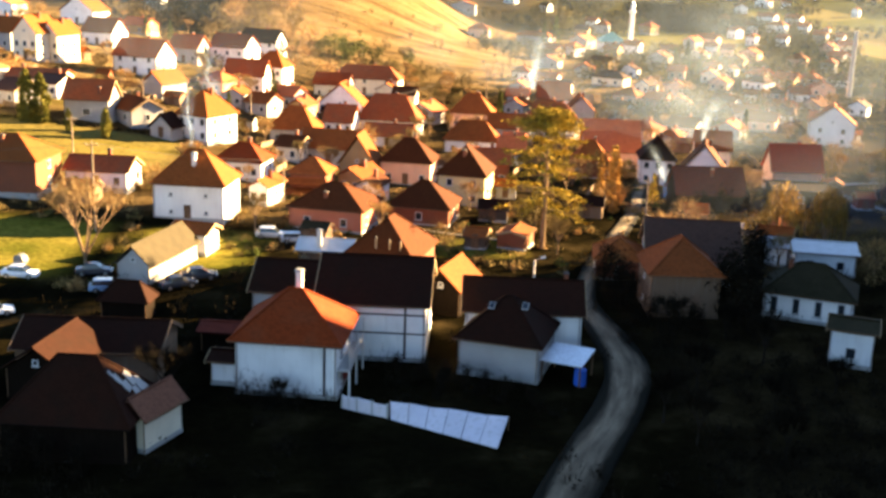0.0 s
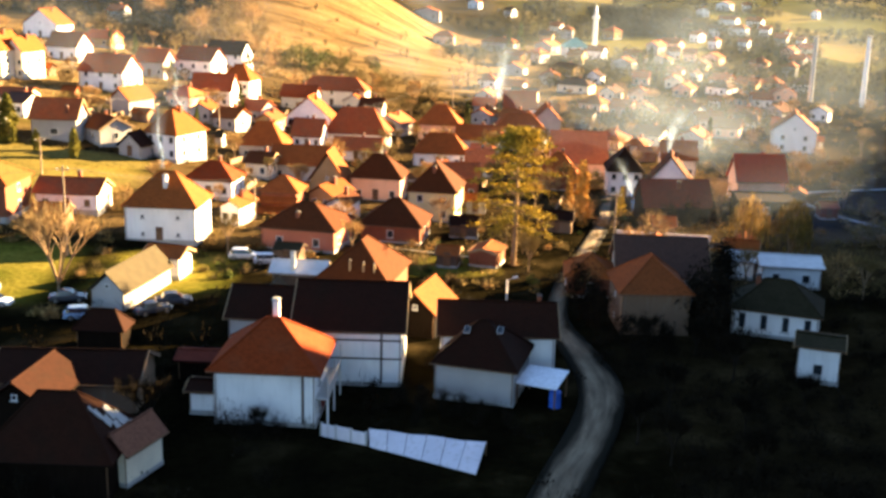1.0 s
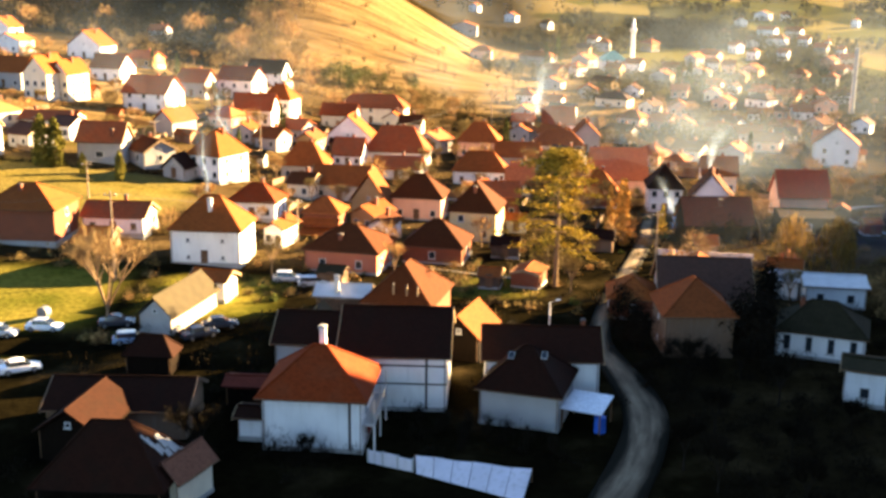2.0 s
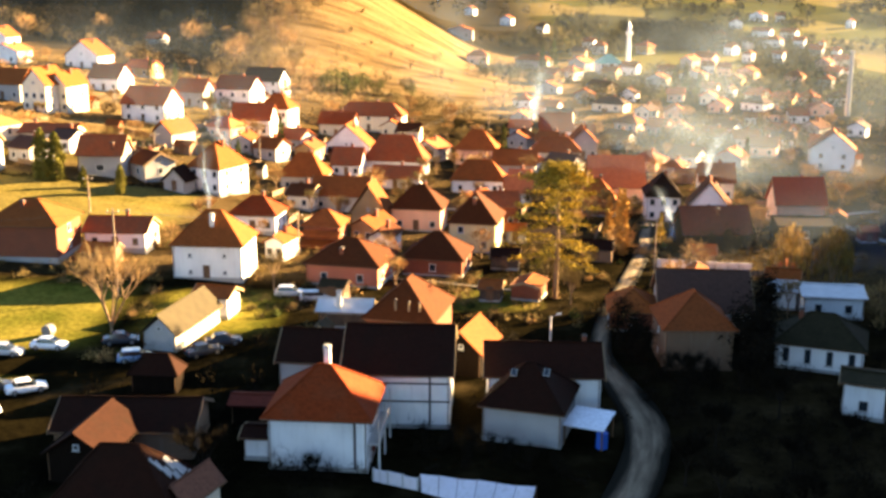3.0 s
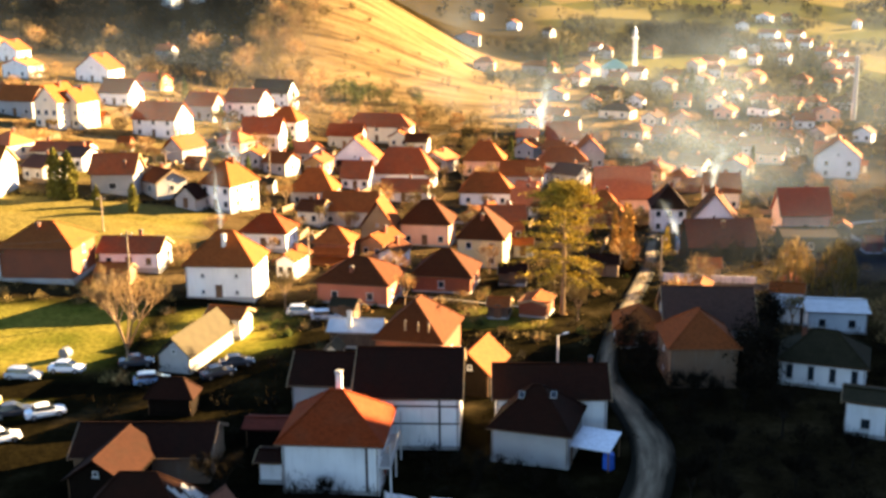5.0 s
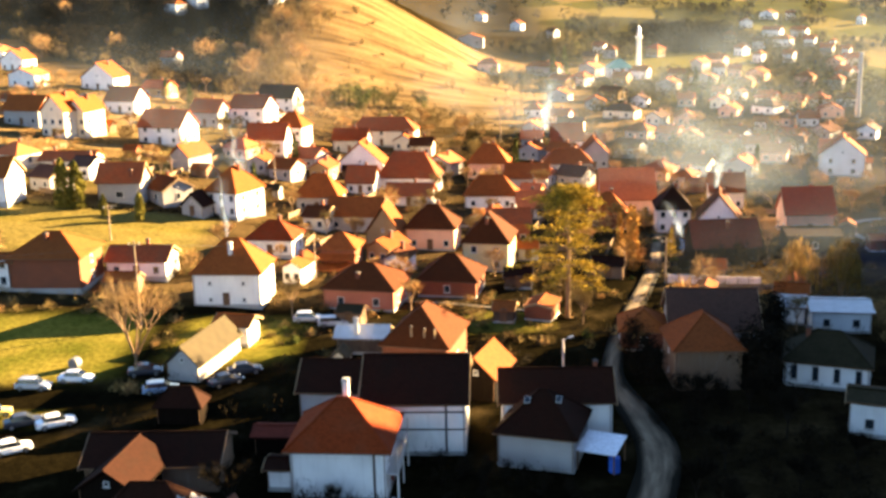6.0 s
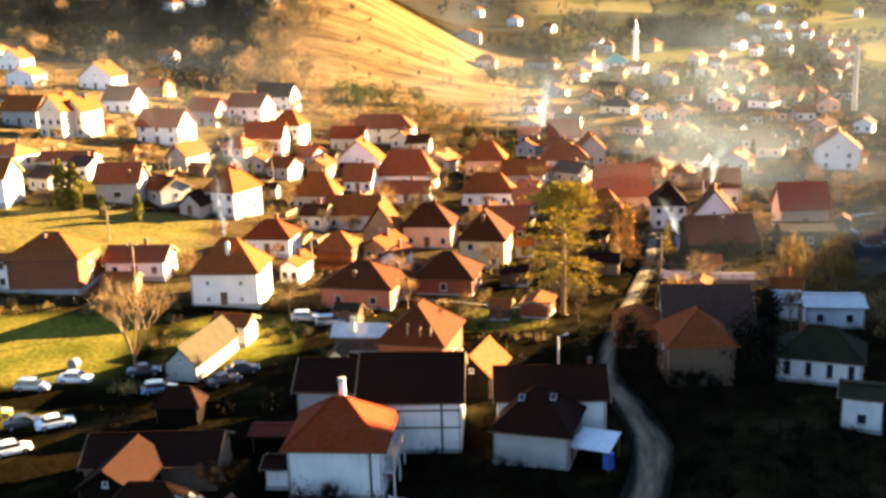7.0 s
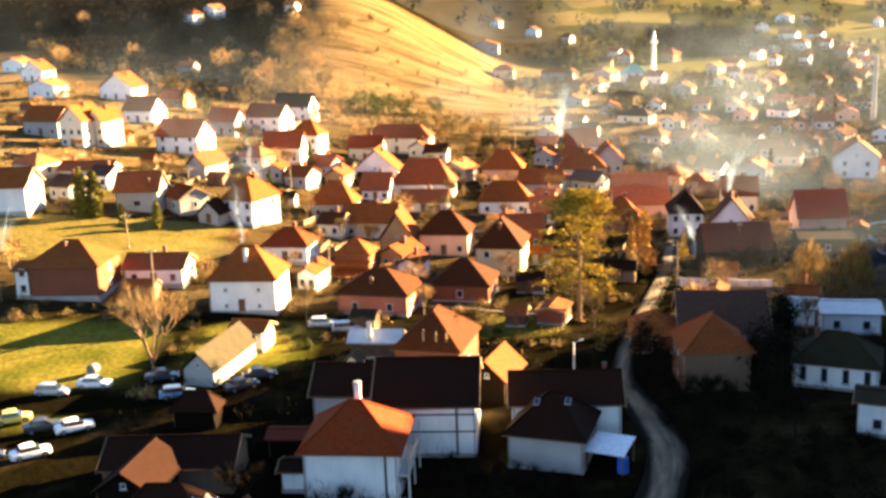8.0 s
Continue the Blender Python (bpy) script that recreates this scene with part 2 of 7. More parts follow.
def land_material():
    m, nt, bsdf = shader("land", 1.0, 0, 0.0)
    def att(name):
        a = nt.nodes.new("ShaderNodeAttribute")
        a.attribute_name = name
        return a.outputs["Fac"]
    fine, mid, wide = noise_tex(nt, 1.3, 6), noise_tex(nt, 0.12, 5), noise_tex(nt, 0.02, 5)
    # soil tone pulled near black to imitate the shaded foreground
    shade_soil = ramp(nt, mid, [(0.3, (0.003, 0.0024, 0.0013)), (0.55, (0.007, 0.0055, 0.0022)), (0.75, (0.028, 0.020, 0.009))])
    green = ramp(nt, mid, [(0.3, (0.065, 0.068, 0.009)), (0.7, (0.17, 0.135, 0.024))])
    dry = ramp(nt, noise_tex(nt, 0.05, 8, stretch=(0.6, 3.5, 1)), [(0.33, (0.065, 0.042, 0.017)), (0.45, (0.125, 0.080, 0.033)), (0.7, (0.19, 0.128, 0.056))])
    # wood floor, darkened to hold the hillside's shade
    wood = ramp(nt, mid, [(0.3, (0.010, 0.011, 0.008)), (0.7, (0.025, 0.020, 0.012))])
    c = mix(nt, att("green"), shade_soil, green)
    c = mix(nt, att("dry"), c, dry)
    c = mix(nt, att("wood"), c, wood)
    # small fields of different crops across the valley
    tc = nt.nodes.new("ShaderNodeTexCoord")
    mp = nt.nodes.new("ShaderNodeMapping")
    mp.inputs["Scale"].default_value, mp.inputs["Rotation"].default_value = (0.022, 0.009, 0.0), (0, 0, 0.5)
    nt.links.new(tc.outputs["Object"], mp.inputs["Vector"])
    cell = nt.nodes.new("ShaderNodeTexVoronoi")
    cell.inputs["Scale"].default_value = 1.0
    nt.links.new(mp.outputs["Vector"], cell.inputs["Vector"])
    grey = nt.nodes.new("ShaderNodeSeparateColor")
    nt.links.new(cell.outputs["Color"], grey.inputs["Color"])
    crop = ramp(nt, grey.outputs["Red"], [(0.0, (0.030, 0.028, 0.012)), (0.35, (0.060, 0.060, 0.016)), (0.65, (0.125, 0.105, 0.030)), (1.0, (0.17, 0.125, 0.048))])
    c = mix(nt, att("fields"), c, crop)
    speck = ramp(nt, fine, [(0.35, (0.6, 0.6, 0.6)), (0.65, (1.15, 1.15, 1.15))])
    nt.links.new(mix(nt, 0.8, c, speck, "MULTIPLY"), bsdf.inputs["Base Color"])
    bump(nt, bsdf, fine, 0.6, 0.15)
    return m


def within(v, a, b, soft):
    return smooth((v - a) / soft) * smooth((b - v) / soft)


def land_use(x, y):
    """Shares of meadow, dry hay slope, woodland and far fields at a place."""
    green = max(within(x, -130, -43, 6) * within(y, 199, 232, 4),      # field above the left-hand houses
                within(x, -95, -43, 5) * within(y, 142, 174, 5), 0.7 * within(x, -95, -47, 4) * within(y, 129, 135, 2),       # car park meadow, cut back for shade, with a painted sunlit strip
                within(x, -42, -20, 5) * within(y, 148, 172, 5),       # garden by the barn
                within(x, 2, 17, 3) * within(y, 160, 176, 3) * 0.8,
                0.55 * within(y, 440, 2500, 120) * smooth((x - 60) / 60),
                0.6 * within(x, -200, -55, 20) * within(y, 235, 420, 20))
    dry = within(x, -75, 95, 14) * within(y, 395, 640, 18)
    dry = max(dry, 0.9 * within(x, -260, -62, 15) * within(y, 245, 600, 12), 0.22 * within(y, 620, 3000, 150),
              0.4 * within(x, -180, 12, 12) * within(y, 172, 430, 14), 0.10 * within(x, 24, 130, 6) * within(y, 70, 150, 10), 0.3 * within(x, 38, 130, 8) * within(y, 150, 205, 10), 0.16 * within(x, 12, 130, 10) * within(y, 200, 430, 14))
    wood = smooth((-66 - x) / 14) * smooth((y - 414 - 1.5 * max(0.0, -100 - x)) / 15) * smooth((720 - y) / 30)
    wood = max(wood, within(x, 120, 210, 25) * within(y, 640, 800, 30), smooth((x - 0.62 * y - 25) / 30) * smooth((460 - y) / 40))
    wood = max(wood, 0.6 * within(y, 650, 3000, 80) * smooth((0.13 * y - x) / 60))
    fields = 0.85 * smooth((y - 430) / 90) * smooth((x - 62) / 40) * (1 - wood)
    return green, dry, wood, fields


def land():
    xs, ys = spread(-250, 330, 2.5, -3500, 3500), spread(70, 760, 2.5, -700, 4800)
    nx = len(xs)
    verts = [(x, y, ground(x, y) + 0.18 * noise.noise((x * 0.12, y * 0.12, 0)) * (1 if y > 75 else 0)) for y in ys for x in xs]
    faces = [(j * nx + i, j * nx + i + 1, (j + 1) * nx + i + 1, (j + 1) * nx + i) for j in range(len(ys) - 1) for i in range(nx - 1)]
    me = bpy.data.meshes.new("ground")
    me.from_pydata(verts, [], faces)
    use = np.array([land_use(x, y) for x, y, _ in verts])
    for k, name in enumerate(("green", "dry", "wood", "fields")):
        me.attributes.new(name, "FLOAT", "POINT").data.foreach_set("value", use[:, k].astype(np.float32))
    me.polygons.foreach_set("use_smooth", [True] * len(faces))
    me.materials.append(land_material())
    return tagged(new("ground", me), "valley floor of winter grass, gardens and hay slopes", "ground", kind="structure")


land()


def ribbon(name, points, width, mat, lift=0.07):
    """A strip of road that follows the land."""
    dense = []
    for (x0, y0), (x1, y1) in zip(points, points[1:]):
        n = max(2, int(math.hypot(x1 - x0, y1 - y0) / 2))
        dense += [(x0 + (x1 - x0) * k / n, y0 + (y1 - y0) * k / n) for k in range(n)]
    dense.append(points[-1])
    for _ in range(6):
        dense = [dense[0]] + [tuple((a[i] + 2 * b[i] + c[i]) / 4 for i in (0, 1)) for a, b, c in zip(dense, dense[1:], dense[2:])] + [dense[-1]]
    bm = bmesh.new()
    verge, run, across = (bm.verts.layers.float.new(n) for n in ("verge", "run", "across"))
    rows = []
    for k, (x, y) in enumerate(dense):
        a, b = dense[max(0, k - 1)], dense[min(len(dense) - 1, k + 1)]
        d = Vector((b[0] - a[0], b[1] - a[1])).normalized()
        n = Vector((-d.y, d.x))
        row = []
        for u in (-0.5, -0.48, -0.4, -0.32, -0.24, -0.16, -0.08, 0, 0.08, 0.16, 0.24, 0.32, 0.4, 0.48, 0.5):
            wob = width * (1 - 0.42 * smooth((y - 118) / 30)) * (1 + 0.3 * noise.noise((k * 0.05, 2.0 if u > 0 else -2.0, 7)))
            px, py = x + n.x * u * wob, y + n.y * u * wob
            v = bm.verts.new((px, py, ground(px, py) + (lift + 0.2 - 0.05 * math.exp(-((abs(u) - 0.2) / 0.08) ** 2) if abs(u) < 0.49 else -0.3)))
            v[verge] = smooth((abs(u) - 0.08) / 0.4)
            v[run], v[across] = 2.0 * k, u * wob
            row.append(v)
        rows.append(row)
    for r, s in zip(rows, rows[1:]):
        for i in range(len(r) - 1):
            bm.faces.new((r[i], r[i + 1], s[i + 1], s[i]))
    me = mesh_of(name, bm, mat)
    if sum(p.normal.z for p in me.polygons) < 0:
        me.flip_normals()
    me.polygons.foreach_set("use_smooth", [True] * len(me.polygons))
    return new(name, me)


def road_material(name, a, b):
    """Loose stone: worn tracks along the way, ragged dark edges, grain."""
    m, nt, bsdf = shader(name, 0.95, 0, 0.05)

    def att(attribute):
        n = nt.nodes.new("ShaderNodeAttribute")
        n.attribute_name = attribute
        return n.outputs["Fac"]

    def maths(op, x, y):
        n = nt.nodes.new("ShaderNodeMath")
        n.operation = op
        for socket, value in zip(n.inputs, (x, y)):
            if isinstance(value, (int, float)):
                socket.default_value = value
            else:
                nt.links.new(value, socket)
        return n.outputs[0]

    lane = nt.nodes.new("ShaderNodeCombineXYZ")
    nt.links.new(att("across"), lane.inputs["X"])
    nt.links.new(maths("MULTIPLY", att("run"), 0.16), lane.inputs["Y"])

    def along(scale, detail):
        n = nt.nodes.new("ShaderNodeTexNoise")
        n.inputs["Scale"].default_value, n.inputs["Detail"].default_value = scale, detail
        nt.links.new(lane.outputs[0], n.inputs["Vector"])
        return n.outputs["Fac"]

    c = ramp(nt, along(1.1, 6), [(0.3, a), (0.7, b)])
    ragged = maths("SUBTRACT", maths("MULTIPLY", along(0.6, 7), 2.2), 1.12)
    edge = maths("ADD", maths("MULTIPLY", att("verge"), 1.25), ragged)
    edge.node.use_clamp = True
    c = mix(nt, edge, c, (0.008, 0.007, 0.004))
    nt.links.new(mix(nt, 0.7, c, ramp(nt, noise_tex(nt, 6, 4), [(0.3, (0.7,) * 3), (0.7, (1.1,) * 3)]), "MULTIPLY"), bsdf.inputs["Base Color"])
    bump(nt, bsdf, noise_tex(nt, 5, 4), 0.25, 0.03)
    return m


GRAVEL = road_material("gravel", (0.085, 0.062, 0.040), (0.24, 0.180, 0.116))
ASPHALT = road_material("asphalt", (0.20, 0.195, 0.19), (0.32, 0.31, 0.30))
tagged(ribbon("road", [(60, 300), (52, 262), (45, 230), (40.5, 208), (36.5, 194), (29.5, 171), (24, 153), (21, 140), (22.5, 128), (23.4, 117), (20.5, 107), (16.4, 97), (12, 86), (8, 72)], 5.0, GRAVEL),
       "pale gravel lane winding down between the houses", "road", kind="structure")

tagged(ribbon("side_road", [(112.0, 249.0), (101.6, 246.2), (93.5, 244.0), (87.6, 240.5), (85.6, 232.0), (85.3, 222.0), (86.6, 211.0), (91.0, 200.0)], 4.6, ASPHALT), "grey asphalt road bending past the red-roofed house", "road", kind="structure")
tagged(ribbon("footpath", [(-10.2, 179.3), (-0.8, 178.5), (8.3, 174.1), (15.7, 171.5)], 1.8, road_material("dusty_path", (0.22, 0.18, 0.13), (0.36, 0.30, 0.22))), "pale dusty path across the garden", "path", kind="structure")


# ---- houses ----
def window_meshes(w, h):
    f = bmesh.new()
    t = 0.1
    loops = []
    for y in (-0.07, 0.05):
        for x, z0, z1 in ((w / 2, 0, h), (w / 2 - t, t, h - t)):
            loops.append([f.verts.new(p) for p in ((-x, y, z0), (x, y, z0), (x, y, z1), (-x, y, z1))])
    for a, b in ((0, 1), (1, 3), (3, 2), (2, 0)):
        for i in range(4):
            j = (i + 1) % 4
            f.faces.new((loops[a][i], loops[a][j], loops[b][j], loops[b][i]))
    s = bmesh.new()
    box(s, -w / 2 - 0.1, -0.18, -0.09, w / 2 + 0.1, 0.05, -0.004)
    g = bmesh.new()
    box(g, -w / 2 + t * 0.5, -0.02, t * 0.5, w / 2 - t * 0.5, 0.03, h - t * 0.5)
    return mesh_of("window", f, FRAME), mesh_of("pane", g, GLASS), mesh_of("sill", s, CONCRETE)


def door_meshes():
    f = bmesh.new()
    box(f, -0.55, -0.05, 0, 0.55, 0.05, 2.1)
    for z in (0.25, 1.15):
        box(f, -0.38, -0.08, z, 0.38, -0.04, z + 0.7)
    return mesh_of("door", f, TIMBER)


BARGE = planks("bargeboards", (0.30, 0.20, 0.11))
TAKEN = []  # centres and half-diagonals of the buildings
WIN = {"small": window_meshes(0.6, 0.6), "normal": window_meshes(1.1, 1.3), "wide": window_meshes(1.7, 1.35), "tall": window_meshes(0.9, 2.0)}
DOOR = door_meshes()


def add_window(parent, size, m):
    w = part("window", WIN[size][0], None, parent, at=m)
    part("pane", WIN[size][1], None, w)
    part("sill", WIN[size][2], None, w)


def roof_solid(bm, w, d, h, rise, kind, over, thick=0.16):
    """Roof with real thickness; w along x, d along y, eaves at height h."""
    X, Y = w / 2 + over, d / 2 + over
    drop = -0.05
    if kind == "hip":
        r = max(0.25, (w - d) / 2 + 0.3) if w > d else 0.0
        s = max(0.25, (d - w) / 2 + 0.3) if d >= w else 0.0
        top = [(-r, -s), (r, -s), (r, s), (-r, s)] if (r and s) else ([(-r, 0), (r, 0)] if r else [(0, -s), (0, s)])
        eave = [(-X, -Y), (X, -Y), (X, Y), (-X, Y)]
        for dz, flip in ((0, False), (-thick, True)):
            v = [bm.verts.new((x, y, h + drop + dz)) for x, y in eave]
            t = [bm.verts.new((x, y, h + rise + dz)) for x, y in top]
            if r:
                faces = [(v[0], v[1], t[1], t[0]), (v[1], v[2], t[1]), (v[2], v[3], t[0], t[1]), (v[3], v[0], t[0])]
            else:
                faces = [(v[0], v[1], t[0]), (v[1], v[2], t[1], t[0]), (v[2], v[3], t[1]), (v[3], v[0], t[0], t[1])]
            for f in faces:
                bm.faces.new(f[::-1] if flip else f)
            if flip:
                for i in range(4):
                    bm.faces.new((v[i], v[(i + 1) % 4], up[(i + 1) % 4], up[i]))
            up = v
        return [((*a, h + rise), (x, y, h + drop)) for x, y in eave for a in [min(top, key=lambda p: (p[0] - x) ** 2 + (p[1] - y) ** 2)]] + [((*top[0], h + rise), (*top[-1], h + rise))]
    along_x = kind == "gs"
    n = 9
    def at(u, v, z):
        return (u, v, z) if along_x else (v, u, z)
    L, W = (X, Y) if along_x else (Y, X)
    for side in (-1, 1):
        rows = []
        for k in range(n):
            f = k / (n - 1)
            u = -L + 2 * L * f
            sag = -0.07 * math.sin(math.pi * f)
            rows.append([bm.verts.new(at(u, side * q, z + sag)) for q, z in ((W, h + drop), (0, h + rise), (0, h + rise - thick), (W, h + drop - thick))])
        for a, b in zip(rows, rows[1:]):
            for i in range(4):
                bm.faces.new((a[i], b[i], b[(i + 1) % 4], a[(i + 1) % 4]))
        bm.faces.new(rows[0])
        bm.faces.new(rows[-1][::-1])
    return [(at(-L, 0, h + rise), at(L, 0, h + rise))]


def roof_height(w, d, rise, kind, over, x, y):
    """Height of the roof above the eaves at a spot."""
    X, Y = w / 2 + over, d / 2 + over
    if kind == "gs":
        return rise * (1 - abs(y) / Y)
    if kind == "gf":
        return rise * (1 - abs(x) / X)
    m = min(X, Y)
    return rise * min(1.0, min(X - abs(x), Y - abs(y)) / m)


def house(name, x, y, w, d, yaw, h, rise, kind, wall, roof, label, category="house", chimneys=((0.2, 0.15, 1.1),), front=3, side=2, door=0.0, over=0.45, band=False, z=None, size="normal", cw=0.3):
    """A village house: walls, roof with ridge caps, gutter boards, windows, door and chimneys. front, side: windows in a row."""
    root = tagged(base(name, x, y, yaw, z), label, category)
    TAKEN.append((x, y, 0.5 * math.hypot(w, d)))
    wm, rm = WALL[wall], ROOF[roof]
    bm = bmesh.new()
    X, Y = w / 2, d / 2
    box(bm, -X, -Y, -1.5, X, Y, h - 0.06)
    if kind == "gs":
        k = rise * Y / (Y + over)
        for s in (-1, 1):
            prism(bm, [(s * X, -Y, h - 0.061), (s * X, Y, h - 0.061), (s * X, 0, h + k - 0.15)], [(s * (X - 0.3), -Y, h - 0.061), (s * (X - 0.3), Y, h - 0.061), (s * (X - 0.3), 0, h + k - 0.15)])
    if kind == "gf":
        k = rise * X / (X + over)
        for s in (-1, 1):
            prism(bm, [(-X, s * Y, h - 0.061), (X, s * Y, h - 0.061), (0, s * Y, h + k - 0.15)], [(-X, s * (Y - 0.3), h - 0.061), (X, s * (Y - 0.3), h - 0.061), (0, s * (Y - 0.3), h + k - 0.15)])
    part("wall", bm, wm, root)
    bm = bmesh.new()
    box(bm, -X - 0.06, -Y - 0.06, -1.4, X + 0.06, Y + 0.06, 0.45)
    part("plinth", bm, wm if wall in ("shade_black", "ochre") else CONCRETE, root)
    bm = bmesh.new()
    lines = roof_solid(bm, w, d, h, rise, kind, over)
    part("roof", bm, rm, root)
    bm = bmesh.new()
    for a, b in lines:
        if (Vector(a) - Vector(b)).length > 0.1:
            tube(bm, Vector(a) + Vector((0, 0, 0.02)), Vector(b) + Vector((0, 0, 0.02)), 0.11, 0.11, 6)
    part("ridge_cap", bm, rm, root)
    for s in (-1, 1):
        bm = bmesh.new()
        if kind in ("hip", "gs"):
            tube(bm, (-X - over, s * (Y + over + 0.06), h - 0.1), (X + over, s * (Y + over + 0.06), h - 0.12), 0.07, 0.07, 6)
        else:
            tube(bm, (s * (X + over + 0.06), -Y - over, h - 0.1), (s * (X + over + 0.06), Y + over, h - 0.12), 0.07, 0.07, 6)
        part("gutter", bm, wm if wall == "shade_black" else TIMBER, root, "brown gutter")
        bm = bmesh.new()
        tube(bm, (s * X * 0.97, -Y - 0.07, 0.2), (s * X * 0.97, -Y - 0.07, h - 0.1), 0.05, 0.05, 5)
        part("downpipe", bm, TIMBER, root)
    if kind == "gs" and y < 250:
        for s in (-1, 1):
            for q in (-1, 1):
                bm = bmesh.new()
                a, b, u = s * (X + over), s * (X + over + 0.09), q * (Y + over)
                prism(bm, [(a, u, h - 0.36), (a, u, h + 0.02), (a, 0, h + rise + 0.06), (a, 0, h + rise - 0.34)], [(b, u, h - 0.36), (b, u, h + 0.02), (b, 0, h + rise + 0.06), (b, 0, h + rise - 0.34)])
                part("bargeboard", bm, wm if wall in ("shade_black", "ochre") else BARGE, root)
    if band:
        bm = bmesh.new()
        box(bm, -X - 0.05, -Y - 0.05, h * 0.48, X + 0.05, Y + 0.05, h * 0.48 + 0.18)
        part("string_course", bm, SOOT, root, "dark band between the storeys")
    floors = [0.95] if h < 4.7 else [0.95, 3.65]
    for fz in floors:
        for i in range(front):
            u = -X + w * (i + 0.5) / front
            if door is not None and fz < 1 and abs(u - door) < 1.0:
                continue
            add_window(root, size, pose(u, -Y, fz))
        for i in range(side):
            v = -Y + d * (i + 0.5) / side
            add_window(root, size, pose(X, v, fz, 0, 0, 90))
            add_window(root, size, pose(-X, v, fz, 0, 0, -90))
    if kind == "gf" and rise > 2.0:
        add_window(root, "small", pose(0, -Y, h + 0.35))
    if kind == "gs" and rise > 2.0:
        add_window(root, "small", pose(X, 0, h + 0.35, 0, 0, 90))
    if door is not None:
        part("door", DOOR, None, root, at=pose(door, -Y - 0.02, 0.3))
    for cu, cv, up in chimneys:
        cx, cy = cu * X, cv * Y
        z0 = h + roof_height(w, d, rise, kind, over, cx, cy)
        bm = bmesh.new()
        box(bm, cx - cw, cy - cw, z0 - 0.7, cx + cw, cy + cw, z0 + up)
        ch = part("chimney", bm, BARGE if cw < 0.2 else CHIMNEY if up > 1.4 else WALL["brick"], root)
        bm = bmesh.new()
        box(bm, cx - cw * 1.33, cy - cw * 1.33, z0 + up, cx + cw * 1.33, cy + cw * 1.33, z0 + up + 0.12)
        box(bm, cx - cw * 0.67, cy - cw * 0.67, z0 + up + 0.12, cx + cw * 0.67, cy + cw * 0.67, z0 + up + 0.24)
        part("chimney_cap", bm, CONCRETE if up > 1.4 else SOOT, ch)
    return root


front_house = house("house", -11.08, 112.12, 9.77, 9.11, -5.81, 5.6, 3.89, "hip", "white", "orange", "whitewashed two-storey house with orange hipped tile roof and white chimney", front=0, side=2, door=None, chimneys=((0.02, 0.25, 2.3),), over=0.65)
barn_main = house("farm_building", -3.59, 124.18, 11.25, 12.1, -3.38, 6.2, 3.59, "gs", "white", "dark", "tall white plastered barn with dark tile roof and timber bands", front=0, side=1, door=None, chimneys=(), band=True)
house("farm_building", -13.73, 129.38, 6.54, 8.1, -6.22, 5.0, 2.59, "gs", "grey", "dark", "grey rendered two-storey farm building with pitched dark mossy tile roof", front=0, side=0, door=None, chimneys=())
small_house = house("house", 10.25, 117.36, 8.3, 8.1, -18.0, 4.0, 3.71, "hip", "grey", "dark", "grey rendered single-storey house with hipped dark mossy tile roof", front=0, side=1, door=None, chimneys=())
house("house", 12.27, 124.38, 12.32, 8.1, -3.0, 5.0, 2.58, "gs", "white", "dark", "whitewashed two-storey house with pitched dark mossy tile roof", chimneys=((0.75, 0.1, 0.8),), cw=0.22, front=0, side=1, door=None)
house("house", 32.8, 139.7, 8.3, 9.0, -1.43, 5.4, 3.63, "hip", "ochre", "russet", "ochre rendered two-storey house with hipped russet tile roof", size='small', front=0, chimneys=(), door=None, side=1)
house("farm_building", 37.33, 153.75, 11.81, 11.1, -6.7, 4.0, 4.18, "gs", "grey", "ash", "grey rendered single-storey farm building with pitched ash-brown tile roof", front=0, side=0, door=None, chimneys=())
house("house", 28.0, 154.54, 6.33, 7.1, -8.0, 3.0, 2.35, "hip", "brick", "brown", "bare brick single-storey house with hipped weathered brown tile roof", front=1, chimneys=(), side=1, door=None)
house("house", 48.78, 138.23, 10.25, 8.1, -22.0, 3.4, 3.14, "hip", "white", "grey", "whitewashed single-storey house with hipped grey tile roof", front=4, size='tall', door=None, chimneys=((-0.5, 0.0, 1.2),), side=1)
house("shed", 48.07, 121.99, 4.44, 5.1, -22.0, 4.2, 0.61, "gs", "white", "grey", "whitewashed single-storey shed with pitched grey tile roof", front=1, side=0, door=None, chimneys=())
TAKEN.append((32.6, 118.6, 2.6))  # trodden ground before the hut
house("shed", 52.43, 164.87, 3.68, 6.1, -15.0, 3.0, 0.65, "gs", "white", "white", "whitewashed single-storey shed with pale sheet roof", front=0, side=0, door=None, chimneys=())
house("shed", 57.87, 160.59, 8.24, 7.1, -10.0, 3.4, 0.82, "gs", "white", "white", "whitewashed single-storey shed with pale sheet roof", front=2, side=0, door=None, chimneys=())
house("house", 76.94, 234.03, 9.97, 7.1, 0.0, 4.5, 5.07, "gs", "salmon", "scarlet", "salmon-pink rendered single-storey house with pitched bright red tile roof")
house("shed", 72.37, 216.41, 10.22, 8.1, -5.0, 3.5, 0.81, "gs", "shade_black", "dark", "near-black board single-storey shed with pitched dark mossy tile roof", front=1, side=0, chimneys=(), door=None)
house("house", 52.93, 208.94, 12.2, 8.1, 1.46, 3.2, 4.41, "gs", "shade_black", "maroon", "near-black board single-storey house with pitched faded maroon tile roof", front=0, side=0, chimneys=((0.1, -0.3, 0.9),), door=None)
